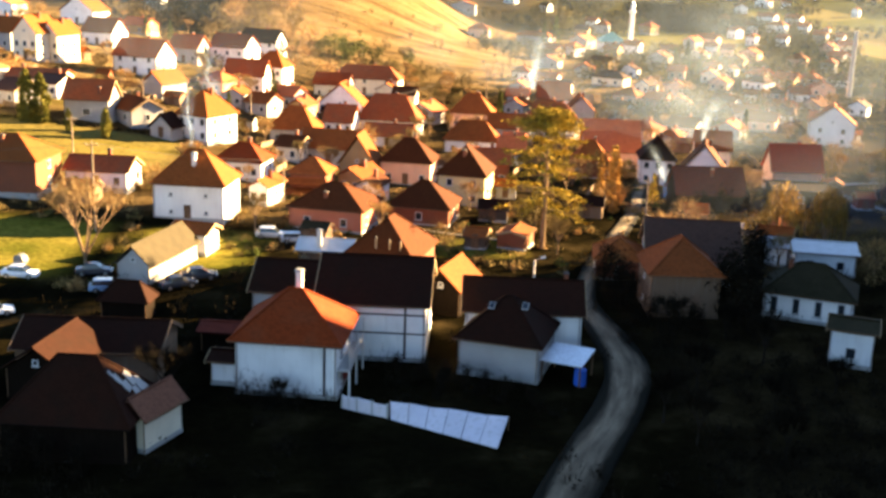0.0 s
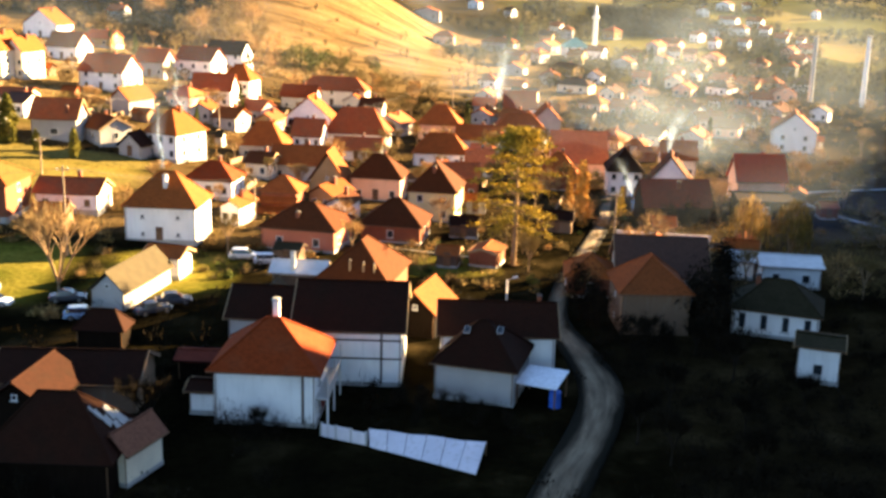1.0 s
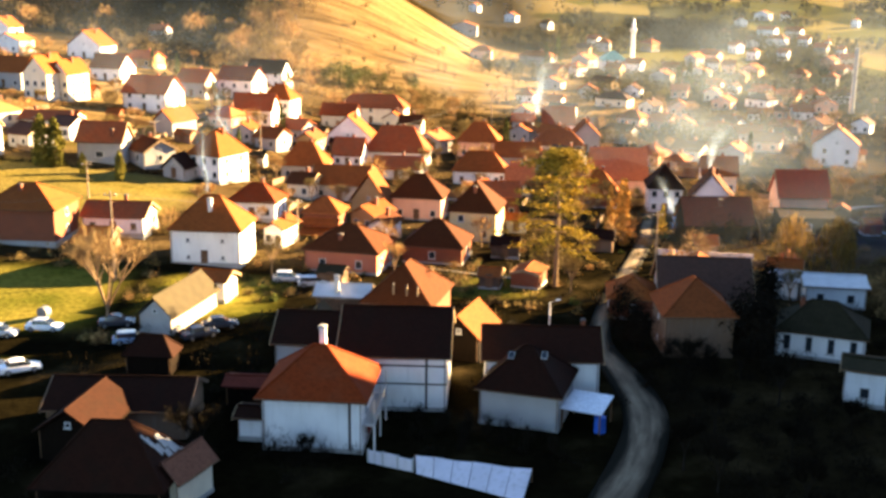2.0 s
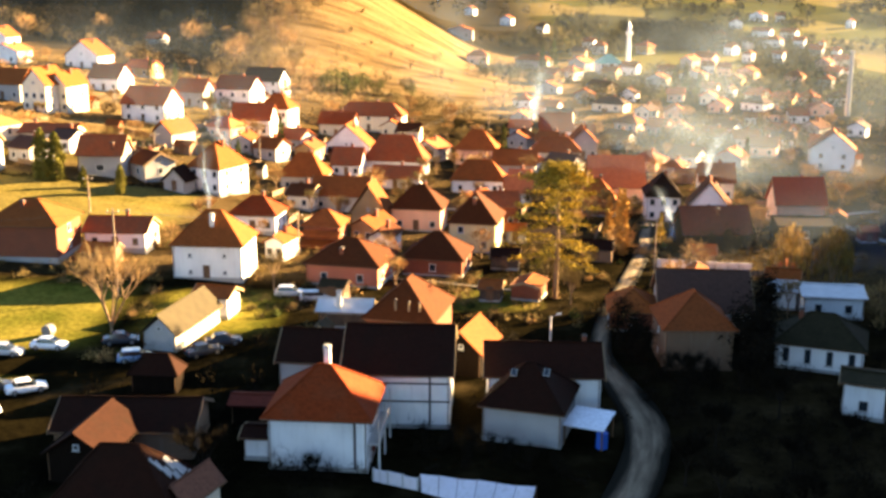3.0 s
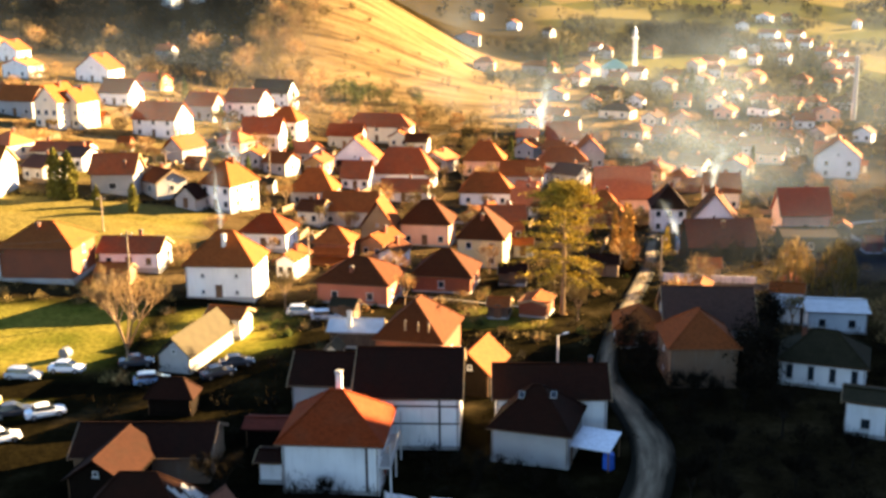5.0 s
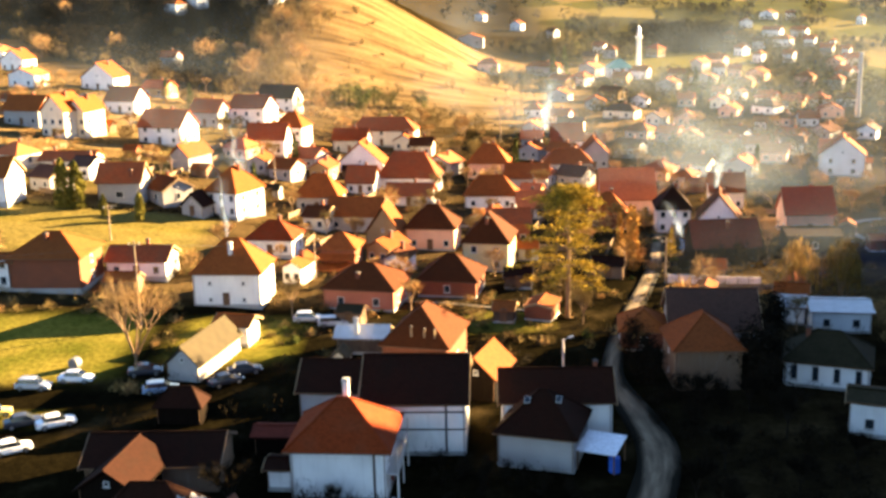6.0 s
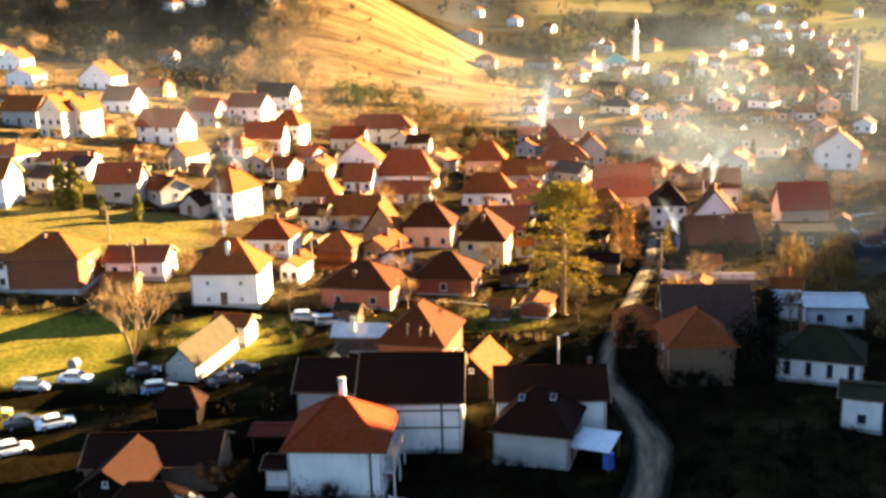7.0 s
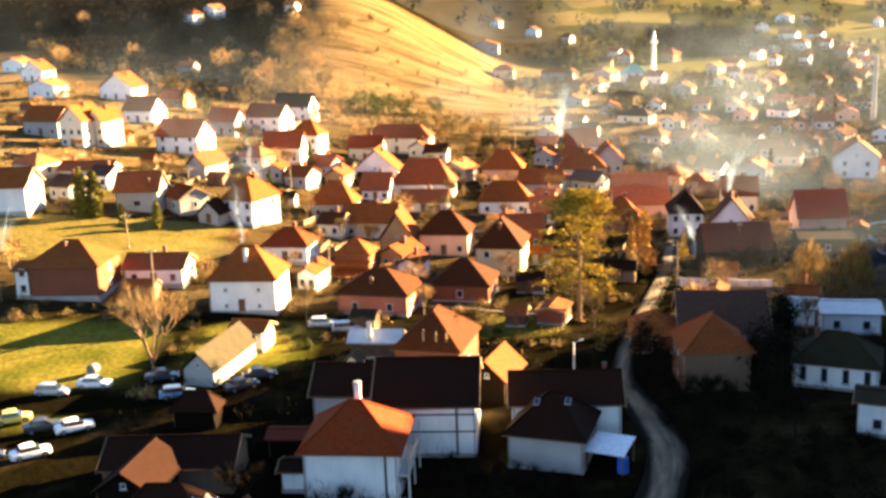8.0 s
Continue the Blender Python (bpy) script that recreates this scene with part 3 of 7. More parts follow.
house("house", 49.93, 239.25, 6.99, 8.1, -6.0, 5.5, 4.38, "hip", "white", "dark", "whitewashed two-storey house with hipped dark mossy tile roof")
house("house", 57.59, 230.03, 8.37, 8.1, -14.0, 4.5, 5.55, "gf", "white", "umber", "whitewashed single-storey house with gabled umber tile roof")
house("house", 68.2, 265.72, 7.91, 7.1, -8.0, 4.5, 3.94, "gs", "cream", "brown", "cream rendered single-storey house with pitched weathered brown tile roof")
house("house", 43.96, 262.88, 12.36, 10.1, -3.03, 4.0, 6.49, "gs", "salmon", "bright", "salmon-pink rendered single-storey house with pitched new orange tile roof")
house("house", 37.0, 245.26, 7.87, 7.1, -8.59, 3.5, 4.3, "hip", "brick", "brown", "bare brick single-storey house with hipped weathered brown tile roof")
house("house", 110.61, 306.98, 11.69, 8.1, -18.0, 6.0, 5.02, "gf", "white", "brown", "whitewashed two-storey house with gabled weathered brown tile roof", front=2, side=1, door=None)
house("house", 8.89, 205.65, 8.39, 10.1, -12.0, 5.6, 4.68, "hip", "yellow", "umber", "yellow rendered two-storey house with hipped umber tile roof", front=2, side=2, chimneys=((0.0, -0.5, 1.0),), door=None)
house("house", -1.55, 222.76, 9.69, 8.1, -10.0, 4.6, 4.01, "hip", "salmon", "umber", "salmon-pink rendered single-storey house with hipped umber tile roof")
house("house", 12.61, 269.62, 12.26, 7.1, -8.0, 3.5, 4.31, "hip", "white", "brown", "whitewashed single-storey house with hipped weathered brown tile roof")
house("house", 20.88, 257.0, 5.83, 5.1, -0.72, 2.8, 3.47, "gs", "white", "bright", "whitewashed single-storey house with pitched new orange tile roof")
house("house", 13.97, 228.88, 8.3, 7.1, -0.76, 4.5, 2.45, "gs", "brick", "red", "bare brick single-storey house with pitched red tile roof")
house("house", 1.49, 186.46, 9.77, 9.1, -12.0, 3.0, 3.61, "hip", "brick", "umber", "bare brick single-storey house with hipped umber tile roof", front=1, side=1, door=None, chimneys=())
house("house", -12.44, 179.62, 11.68, 10.1, -14.0, 3.6, 3.16, "hip", "rose", "umber", "rose rendered single-storey house with hipped umber tile roof", front=2, side=2, door=None, chimneys=((-0.1, -0.6, 0.7),))
two_tier = house("house", -18.41, 202.89, 6.42, 6.1, -10.0, 4.4, 2.41, "hip", "brick", "brown", "bare brick single-storey house with hipped weathered brown tile roof", front=0, side=1, door=None, chimneys=())
house("house", -10.89, 220.61, 6.77, 6.1, -10.0, 3.6, 5.59, "gf", "tan", "brown", "tan rendered single-storey house with gabled weathered brown tile roof", front=1, side=1, door=None, chimneys=())
house("house", -31.54, 210.58, 8.76, 7.1, -10.0, 3.4, 2.9, "hip", "white", "orange", "whitewashed single-storey house with hipped orange tile roof")
house("house", -34.15, 180.27, 10.95, 9.1, -6.0, 5.6, 4.67, "hip", "white", "brown", "whitewashed two-storey house with steep brown hipped roof, chimney smoking", front=2, size='small', side=2, door=-0.2, chimneys=((0.05, -0.45, 1.6),))
house("house", -64.8, 186.02, 12.14, 10.1, -5.0, 5.6, 3.35, "hip", "brick", "brown", "bare brick two-storey house with brown hipped tile roof", front=0, side=1, door=None, chimneys=((-0.1, -0.3, 0.8),))
house("shed", -71.95, 184.64, 2.64, 6.1, -5.0, 4.8, 0.76, "gs", "white", "brown", "whitewashed two-storey shed with pitched weathered brown tile roof", front=1, side=0, door=None, chimneys=())
house("house", -51.94, 192.07, 10.3, 7.1, -5.0, 3.2, 1.94, "gs", "white", "red", "whitewashed single-storey house with pitched red tile roof")
house("barn", -33.29, 149.73, 4.5, 13.1, -15.0, 2.3, 2.6, "gf", "grey", "tin", "small white barn with pale cream sheet roof", front=0, side=0, door=None, chimneys=())
house("shed", -30.33, 159.16, 5.06, 4.1, -15.0, 3.2, 1.04, "gs", "white", "brown", "whitewashed single-storey shed with pitched weathered brown tile roof", front=0, side=0, door=None, chimneys=())
house("shed", -32.2, 129.9, 5.2, 3.0, -6.0, 2.4, 2.0, "hip", "shade_black", "dark", "low plank shed coloured near-black for shade, with hipped dark tile roof", front=0, side=0, door=None, chimneys=(), over=0.4)
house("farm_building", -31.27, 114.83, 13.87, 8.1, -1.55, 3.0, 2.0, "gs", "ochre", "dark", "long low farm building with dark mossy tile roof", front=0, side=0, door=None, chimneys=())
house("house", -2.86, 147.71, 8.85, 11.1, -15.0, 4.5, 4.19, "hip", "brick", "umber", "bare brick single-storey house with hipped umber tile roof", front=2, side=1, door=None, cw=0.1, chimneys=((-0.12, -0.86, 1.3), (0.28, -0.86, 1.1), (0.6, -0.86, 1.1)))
house("house", 4.7, 137.0, 4.8, 7.0, -21.0, 3.1, 2.7, "gf", "shade_black", "brown", "narrow house wing with walls near-black for shade and gabled brown tile roof", front=0, side=0, door=None, chimneys=(), over=0.6)
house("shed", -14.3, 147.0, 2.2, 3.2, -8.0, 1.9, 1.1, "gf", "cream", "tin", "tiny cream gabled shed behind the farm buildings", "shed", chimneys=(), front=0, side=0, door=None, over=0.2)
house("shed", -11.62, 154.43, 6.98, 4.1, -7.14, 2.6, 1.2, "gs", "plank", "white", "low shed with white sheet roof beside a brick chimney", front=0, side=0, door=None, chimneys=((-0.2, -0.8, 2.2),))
farmhouse = house("house", -27.75, 96.6, 10.8, 8.1, -4.0, 3.4, 4.5, "hip", "shade_black", "dark", "old plank farmhouse coloured near-black for shade, with patched dark mossy hipped roof", front=0, side=0, door=None, chimneys=())
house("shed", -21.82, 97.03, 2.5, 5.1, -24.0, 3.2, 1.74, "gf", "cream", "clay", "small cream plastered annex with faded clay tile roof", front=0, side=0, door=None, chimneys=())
house("shed", -33.6, 109.0, 6.0, 8.0, -10.0, 3.1, 2.3, "gf", "shade_black", "dark", "wing of the long farm building, near-black for shade, with brown tile gable roof", front=0, side=0, door=None, chimneys=())
house("shed", -19.6, 120.6, 4.2, 3.4, -4.0, 2.5, 0.5, "gs", "shade_black", "maroon", "low dark shed with faded maroon roof beside the white house", front=0, side=0, door=None, chimneys=())
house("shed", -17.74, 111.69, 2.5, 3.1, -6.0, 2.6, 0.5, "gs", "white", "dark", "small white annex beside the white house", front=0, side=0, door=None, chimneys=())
house("house", -89.98, 228.58, 8.11, 8.1, -6.0, 5.5, 3.39, "gs", "white", "brown", "whitewashed two-storey house with pitched weathered brown tile roof", front=0, side=1, door=None, chimneys=())
house("house", -66.72, 238.21, 9.12, 7.1, -4.0, 4.2, 3.71, "gs", "grey", "red", "grey rendered single-storey house with pitched red tile roof", front=1, size='wide', side=0, door=None, chimneys=((0.55, -0.7, 1.0),))
house("house", -43.19, 237.09, 7.91, 9.1, -30.0, 5.5, 4.77, "hip", "white", "brown", "whitewashed two-storey house with hipped weathered brown tile roof")
house("house", -73.03, 308.89, 13.07, 9.1, -20.0, 5.0, 4.27, "gs", "white", "red", "whitewashed two-storey house with pitched red tile roof")
house("house", -57.21, 356.99, 12.11, 9.1, -20.0, 6.0, 3.65, "gs", "white", "orange", "whitewashed two-storey house with pitched orange tile roof")
house("house", -96.23, 356.01, 10.61, 8.1, -20.0, 4.0, 4.12, "gs", "white", "orange", "whitewashed single-storey house with pitched orange tile roof")
house("house", -112.4, 316.0, 11.63, 8.1, -20.0, 4.5, 3.74, "gs", "grey", "brown", "grey rendered single-storey house with pitched weathered brown tile roof")
house("house", -99.66, 304.49, 7.31, 9.1, -20.0, 7.0, 4.41, "gf", "cream", "brown", "cream rendered two-storey house with gabled weathered brown tile roof")
house("house", -94.81, 308.13, 5.51, 9.1, -20.0, 7.0, 3.53, "gf", "cream", "brown", "cream rendered two-storey house with gabled weathered brown tile roof")
house("house", -115.81, 403.11, 13.37, 9.1, -20.0, 4.5, 5.1, "gf", "white", "brown", "whitewashed single-storey house with gabled weathered brown tile roof")
house("house", -170.95, 474.08, 11.19, 8.1, -20.0, 4.5, 4.16, "gf", "white", "brown", "whitewashed single-storey house with gabled weathered brown tile roof")
house("house", -60.96, 278.65, 5.99, 8.1, -32.0, 3.5, 2.87, "gf", "grey", "brown", "grey rendered single-storey house with gabled weathered brown tile roof", front=0, side=0, door=None, chimneys=())
house("house", -46.26, 311.95, 10.75, 7.1, -10.0, 4.5, 4.2, "gs", "white", "red", "whitewashed single-storey house with pitched red tile roof")
house("house", -41.94, 330.59, 8.86, 7.1, -18.0, 6.0, 4.09, "hip", "white", "brown", "whitewashed two-storey house with hipped weathered brown tile roof")
house("house", -53.8, 395.07, 13.37, 8.1, -20.0, 5.0, 4.26, "gs", "white", "dark", "whitewashed two-storey house with pitched dark mossy tile roof")
house("house", -68.87, 346.81, 9.6, 7.1, -20.0, 4.5, 3.6, "gs", "grey", "red", "grey rendered single-storey house with pitched red tile roof")
house("house", -83.9, 258.87, 12.36, 7.1, -6.0, 3.4, 1.55, "gs", "cream", "red", "cream rendered single-storey house with pitched red tile roof", front=0, side=0, door=None, chimneys=((-0.6, 0, 0.7),))
house("shed", -50.35, 231.9, 4.94, 4.1, -20.0, 2.3, 2.72, "gf", "grey", "dark", "grey rendered single-storey shed with gabled dark mossy tile roof", front=0, side=0, chimneys=())
house("house", -25.43, 338.33, 10.03, 7.1, -10.0, 4.0, 3.08, "gs", "grey", "orange", "grey rendered single-storey house with pitched orange tile roof")
house("house", -16.66, 359.51, 20.99, 8.1, -10.0, 5.0, 3.78, "hip", "cream", "red", "cream rendered two-storey house with hipped red tile roof")
house("house", -20.33, 306.23, 12.46, 7.1, -10.0, 3.5, 5.84, "gf", "white", "brown", "whitewashed single-storey house with gabled weathered brown tile roof")
house("house", -7.38, 290.28, 15.37, 8.1, -10.0, 3.5, 6.09, "hip", "white", "red", "whitewashed single-storey house with hipped red tile roof")
house("house", -26.93, 253.86, 9.66, 7.1, -10.0, 3.5, 4.71, "hip", "grey", "brown", "grey rendered single-storey house with hipped weathered brown tile roof")
house("house", -18.92, 281.53, 7.07, 7.1, -10.0, 3.0, 3.83, "gs", "white", "red", "whitewashed single-storey house with pitched red tile roof")
house("house", -17.7, 238.6, 11.46, 7.1, -10.0, 3.5, 3.45, "gs", "grey", "brown", "grey rendered single-storey house with pitched weathered brown tile roof")
house("house", 14.29, 311.64, 10.83, 8.1, -10.0, 4.5, 4.81, "hip", "salmon", "brown", "salmon-pink rendered single-storey house with hipped weathered brown tile roof")
house("house", 23.44, 296.06, 10.97, 7.1, -10.0, 3.5, 3.4, "gs", "grey", "brown", "grey rendered single-storey house with pitched weathered brown tile roof")
house("house", 40.58, 352.36, 9.55, 8.1, -3.0, 4.5, 4.97, "gs", "white", "red", "whitewashed single-storey house with pitched red tile roof")
house("house", 36.29, 315.25, 13.19, 7.1, -3.0, 4.0, 3.67, "hip", "grey", "brown", "grey rendered single-storey house with hipped weathered brown tile roof")
house("house", -6.8, 268.38, 10.8, 6.1, -10.0, 2.8, 2.53, "gs", "white", "red", "whitewashed single-storey house with pitched red tile roof")
house("house", 45.45, 327.74, 8.01, 8.1, -3.0, 4.5, 4.4, "gf", "grey", "brown", "grey rendered single-storey house with gabled weathered brown tile roof")
house("house", 21.46, 646.75, 14.32, 7.1, -8.0, 4.5, 2.24, "gf", "grey", "brown", "grey rendered single-storey house with gabled weathered brown tile roof", front=2, side=1, door=None)
house("house", 27.07, 563.93, 10.21, 7.1, -8.0, 4.5, 2.24, "hip", "salmon", "red", "salmon-pink rendered single-storey house with hipped red tile roof", front=2, side=1, door=None)
house("house", 57.08, 588.91, 18.14, 7.1, -30.0, 4.5, 2.24, "hip", "grey", "brown", "grey rendered single-storey house with hipped weathered brown tile roof", front=2, side=1, door=None)
house("house", 96.71, 666.01, 6.49, 7.1, -24.0, 4.5, 2.07, "gs", "white", "red", "whitewashed single-storey house with pitched red tile roof", front=2, side=1, door=None)
house("house", 126.08, 649.37, 8.54, 7.1, -48.0, 4.5, 2.24, "hip", "tan", "red", "tan rendered single-storey house with hipped red tile roof", front=2, side=1, door=None)
house("house", 149.09, 602.18, 10.44, 7.1, -38.0, 4.5, 2.24, "gs", "salmon", "brown", "salmon-pink rendered single-storey house with pitched weathered brown tile roof", front=2, side=1, door=None)
house("house", 173.54, 643.41, 5.65, 7.1, -48.0, 4.5, 1.83, "gs", "white", "red", "whitewashed single-storey house with pitched red tile roof", front=2, side=1, door=None)
house("house", 190.6, 671.71, 6.68, 7.1, -16.0, 4.5, 2.12, "gs", "white", "umber", "whitewashed single-storey house with pitched umber tile roof", front=2, side=1, door=None)
house("house", 214.9, 725.33, 11.53, 7.1, -38.0, 4.5, 2.24, "gs", "white", "red", "whitewashed single-storey house with pitched red tile roof", front=2, side=1, door=None)
house("house", 207.02, 677.58, 10.66, 7.1, -38.0, 4.5, 2.24, "hip", "white", "brown", "whitewashed single-storey house with hipped weathered brown tile roof", front=2, side=1, door=None)
house("house", 230.17, 719.87, 9.82, 7.1, -38.0, 4.5, 2.24, "gs", "white", "red", "whitewashed single-storey house with pitched red tile roof", front=2, side=1, door=None)
house("house", 242.56, 830.5, 10.81, 7.1, -38.0, 4.5, 2.24, "gf", "white", "brown", "whitewashed single-storey house with gabled weathered brown tile roof", front=2, side=1, door=None)
house("house", 256.92, 825.1, 6.09, 7.1, -8.0, 4.5, 1.96, "gs", "white", "red", "whitewashed single-storey house with pitched red tile roof", front=2, side=1, door=None)
house("house", 227.13, 628.39, 4.39, 7.1, -30.0, 4.5, 1.48, "gs", "white", "bright", "whitewashed single-storey house with pitched new orange tile roof", front=2, side=1, door=None)
house("house", 231.95, 664.39, 3.41, 7.1, -24.0, 4.5, 1.21, "hip", "white", "brown", "whitewashed single-storey house with hipped weathered brown tile roof", front=2, side=1, door=None)
house("house", 191.1, 613.96, 5.59, 7.1, -30.0, 4.5, 1.82, "gs", "white", "red", "whitewashed single-storey house with pitched red tile roof", front=2, side=1, door=None)
house("house", 175.37, 615.75, 5.09, 7.1, -30.0, 4.5, 1.68, "hip", "white", "brown", "whitewashed single-storey house with hipped weathered brown tile roof", front=2, side=1, door=None)
house("house", 205.06, 551.45, 2.73, 7.1, -8.0, 4.5, 1.02, "hip", "white", "umber", "whitewashed single-storey house with hipped umber tile roof", front=2, side=1, door=None)
house("house", 293.07, 785.93, 4.92, 7.1, -30.0, 4.5, 1.63, "gf", "white", "brown", "whitewashed single-storey house with gabled weathered brown tile roof", front=2, side=1, door=None)
house("house", 36.22, 853.57, 7.16, 7.1, -24.0, 4.5, 2.24, "gf", "white", "brown", "whitewashed single-storey house with gabled weathered brown tile roof", front=2, side=1, door=None)
house("house", 59.2, 799.15, 8.21, 7.1, -24.0, 4.5, 2.24, "gf", "white", "red", "whitewashed single-storey house with gabled red tile roof", front=2, side=1, door=None)
house("house", 78.44, 749.66, 6.0, 7.1, -38.0, 4.5, 1.93, "gs", "white", "ash", "whitewashed single-storey house with pitched ash-brown tile roof", front=2, side=1, door=None)
house("house", -140.39, 636.86, 12.74, 7.1, -48.0, 4.5, 2.24, "hip", "white", "brown", "whitewashed single-storey house with hipped weathered brown tile roof", front=2, side=1, door=None)
house("house", -129.87, 644.33, 11.29, 7.1, -48.0, 4.5, 2.24, "gf", "white", "bright", "whitewashed single-storey house with gabled new orange tile roof", front=2, side=1, door=None)
house("house", -75.62, 565.65, 4.87, 7.1, -24.0, 4.5, 1.61, "gs", "white", "brown", "whitewashed single-storey house with pitched weathered brown tile roof", front=2, side=1, door=None)
house("house", 71.0, 545.94, 8.29, 7.1, -48.0, 4.5, 2.24, "hip", "white", "bright", "whitewashed single-storey house with hipped new orange tile roof", front=2, side=1, door=None)
house("house", 59.44, 533.61, 11.08, 7.1, -48.0, 4.5, 2.24, "gs", "tan", "red", "tan rendered single-storey house with pitched red tile roof", front=2, side=1, door=None)
house("house", 121.38, 482.89, 6.32, 7.1, -30.0, 3.2, 2.02, "gs", "white", "bright", "whitewashed single-storey house with pitched new orange tile roof", front=2, side=1, door=None)
house("house", 128.26, 476.44, 3.81, 7.1, -30.0, 3.2, 1.32, "gf", "white", "umber", "whitewashed single-storey house with gabled umber tile roof", front=2, side=1, door=None)
house("house", 112.8, 392.74, 3.96, 7.1, -16.0, 3.2, 1.36, "gs", "white", "brown", "whitewashed single-storey house with pitched weathered brown tile roof", front=2, side=1, door=None)
house("house", 125.39, 529.73, 12.02, 7.1, -24.0, 4.5, 2.24, "gf", "cream", "brown", "cream rendered single-storey house with gabled weathered brown tile roof", front=2, side=1, door=None)
house("house", 100.13, 649.33, 7.35, 7.1, -16.0, 4.5, 2.24, "hip", "grey", "brown", "grey rendered single-storey house with hipped weathered brown tile roof", front=2, side=1, door=None)
house("house", 105.08, 510.93, 9.51, 7.1, -30.0, 4.5, 2.24, "gf", "grey", "brown", "grey rendered single-storey house with gabled weathered brown tile roof", front=2, side=1, door=None)
house("house", 70.78, 430.54, 12.62, 7.1, -30.0, 3.2, 2.24, "hip", "cream", "ash", "cream rendered single-storey house with hipped ash-brown tile roof", front=2, side=1, door=None)
house("house", 64.8, 459.27, 8.09, 7.1, -8.0, 3.2, 2.24, "gf", "grey", "brown", "grey rendered single-storey house with gabled weathered brown tile roof", front=2, side=1, door=None)
house("house", 108.1, 343.15, 6.35, 7.1, -8.0, 3.2, 2.03, "gs", "white", "ash", "whitewashed single-storey house with pitched ash-brown tile roof", front=2, side=1, door=None)
house("house", 145.78, 418.14, 9.04, 7.1, -8.0, 3.2, 2.24, "gf", "salmon", "red", "salmon-pink rendered single-storey house with gabled red tile roof", front=2, side=1, door=None)
house("house", 163.62, 449.03, 8.28, 7.1, -16.0, 3.2, 2.24, "hip", "white", "umber", "whitewashed single-storey house with hipped umber tile roof", front=2, side=1, door=None)
house("house", 131.13, 398.37, 6.71, 7.1, -8.0, 3.2, 2.13, "gs", "white", "red", "whitewashed single-storey house with pitched red tile roof", front=2, side=1, door=None)
house("house", 81.89, 363.09, 6.86, 7.1, -8.0, 3.2, 2.17, "gf", "cream", "bright", "cream rendered single-storey house with gabled new orange tile roof", front=2, side=1, door=None)
house("house", 97.62, 345.24, 7.43, 7.1, -8.0, 3.2, 2.24, "gs", "grey", "brown", "grey rendered single-storey house with pitched weathered brown tile roof", front=2, side=1, door=None)
house("house", 68.61, 378.48, 8.34, 7.1, -38.0, 3.2, 2.24, "hip", "salmon", "brown", "salmon-pink rendered single-storey house with hipped weathered brown tile roof", front=2, side=1, door=None)
house("house", 59.26, 344.66, 7.98, 7.1, -38.0, 3.2, 2.24, "gs", "grey", "umber", "grey rendered single-storey house with pitched umber tile roof", front=2, side=1, door=None)
house("house", 45.89, 420.8, 8.7, 7.1, -24.0, 3.2, 2.24, "gs", "white", "red", "whitewashed single-storey house with pitched red tile roof", front=2, side=1, door=None)
house("house", 29.16, 344.73, 6.36, 7.1, -24.0, 3.2, 2.03, "gf", "grey", "brown", "grey rendered single-storey house with gabled weathered brown tile roof", front=2, side=1, door=None)
house("house", 33.63, 393.48, 6.25, 7.1, -16.0, 3.2, 2.0, "gf", "grey", "bright", "grey rendered single-storey house with gabled new orange tile roof", front=2, side=1, door=None)
house("house", -96.34, 400.0, 9.79, 7.1, -24.0, 3.2, 2.24, "gs", "tan", "bright", "tan rendered single-storey house with pitched new orange tile roof", front=2, side=1, door=None)
house("house", -197.53, 524.19, 14.39, 7.1, -30.0, 4.5, 2.24, "gf", "white", "bright", "whitewashed single-storey house with gabled new orange tile roof", front=2, side=1, door=None)
house("house", -141.53, 400.42, 11.97, 7.1, -24.0, 4.5, 2.24, "gf", "white", "bright", "whitewashed single-storey house with gabled new orange tile roof", front=2, side=1, door=None)
house("house", -109.17, 478.11, 6.95, 7.1, -16.0, 4.5, 2.2, "gs", "white", "bright", "whitewashed single-storey house with pitched new orange tile roof", front=2, side=1, door=None)
house("house", 218.88, 635.84, 6.9, 7.1, -30.0, 4.5, 2.18, "gs", "grey", "bright", "grey rendered single-storey house with pitched new orange tile roof", front=2, side=1, door=None)
house("house", 222.51, 676.02, 6.16, 7.1, -30.0, 4.5, 1.98, "gs", "white", "bright", "whitewashed single-storey house with pitched new orange tile roof", front=2, side=1, door=None)
house("house", 212.61, 779.79, 7.97, 7.1, -8.0, 4.5, 2.24, "gf", "white", "brown", "whitewashed single-storey house with gabled weathered brown tile roof", front=2, side=1, door=None)
house("house", 182.41, 703.9, 7.76, 7.1, -16.0, 4.5, 2.24, "hip", "cream", "brown", "cream rendered single-storey house with hipped weathered brown tile roof", front=2, side=1, door=None)
house("house", 90.14, 409.13, 7.03, 7.1, -8.0, 3.2, 2.22, "gf", "salmon", "brown", "salmon-pink rendered single-storey house with gabled weathered brown tile roof", front=2, side=1, door=None)
house("house", 80.46, 411.23, 5.86, 7.1, -38.0, 3.2, 1.89, "gf", "cream", "ash", "cream rendered single-storey house with gabled ash-brown tile roof", front=2, side=1, door=None)
house("house", 123.45, 400.25, 6.1, 7.1, -30.0, 3.2, 1.96, "hip", "salmon", "umber", "salmon-pink rendered single-storey house with hipped umber tile roof", front=2, side=1, door=None)
house("house", 140.94, 367.57, 6.0, 7.1, -30.0, 3.2, 1.93, "gf", "white", "ash", "whitewashed single-storey house with gabled ash-brown tile roof", front=2, side=1, door=None)
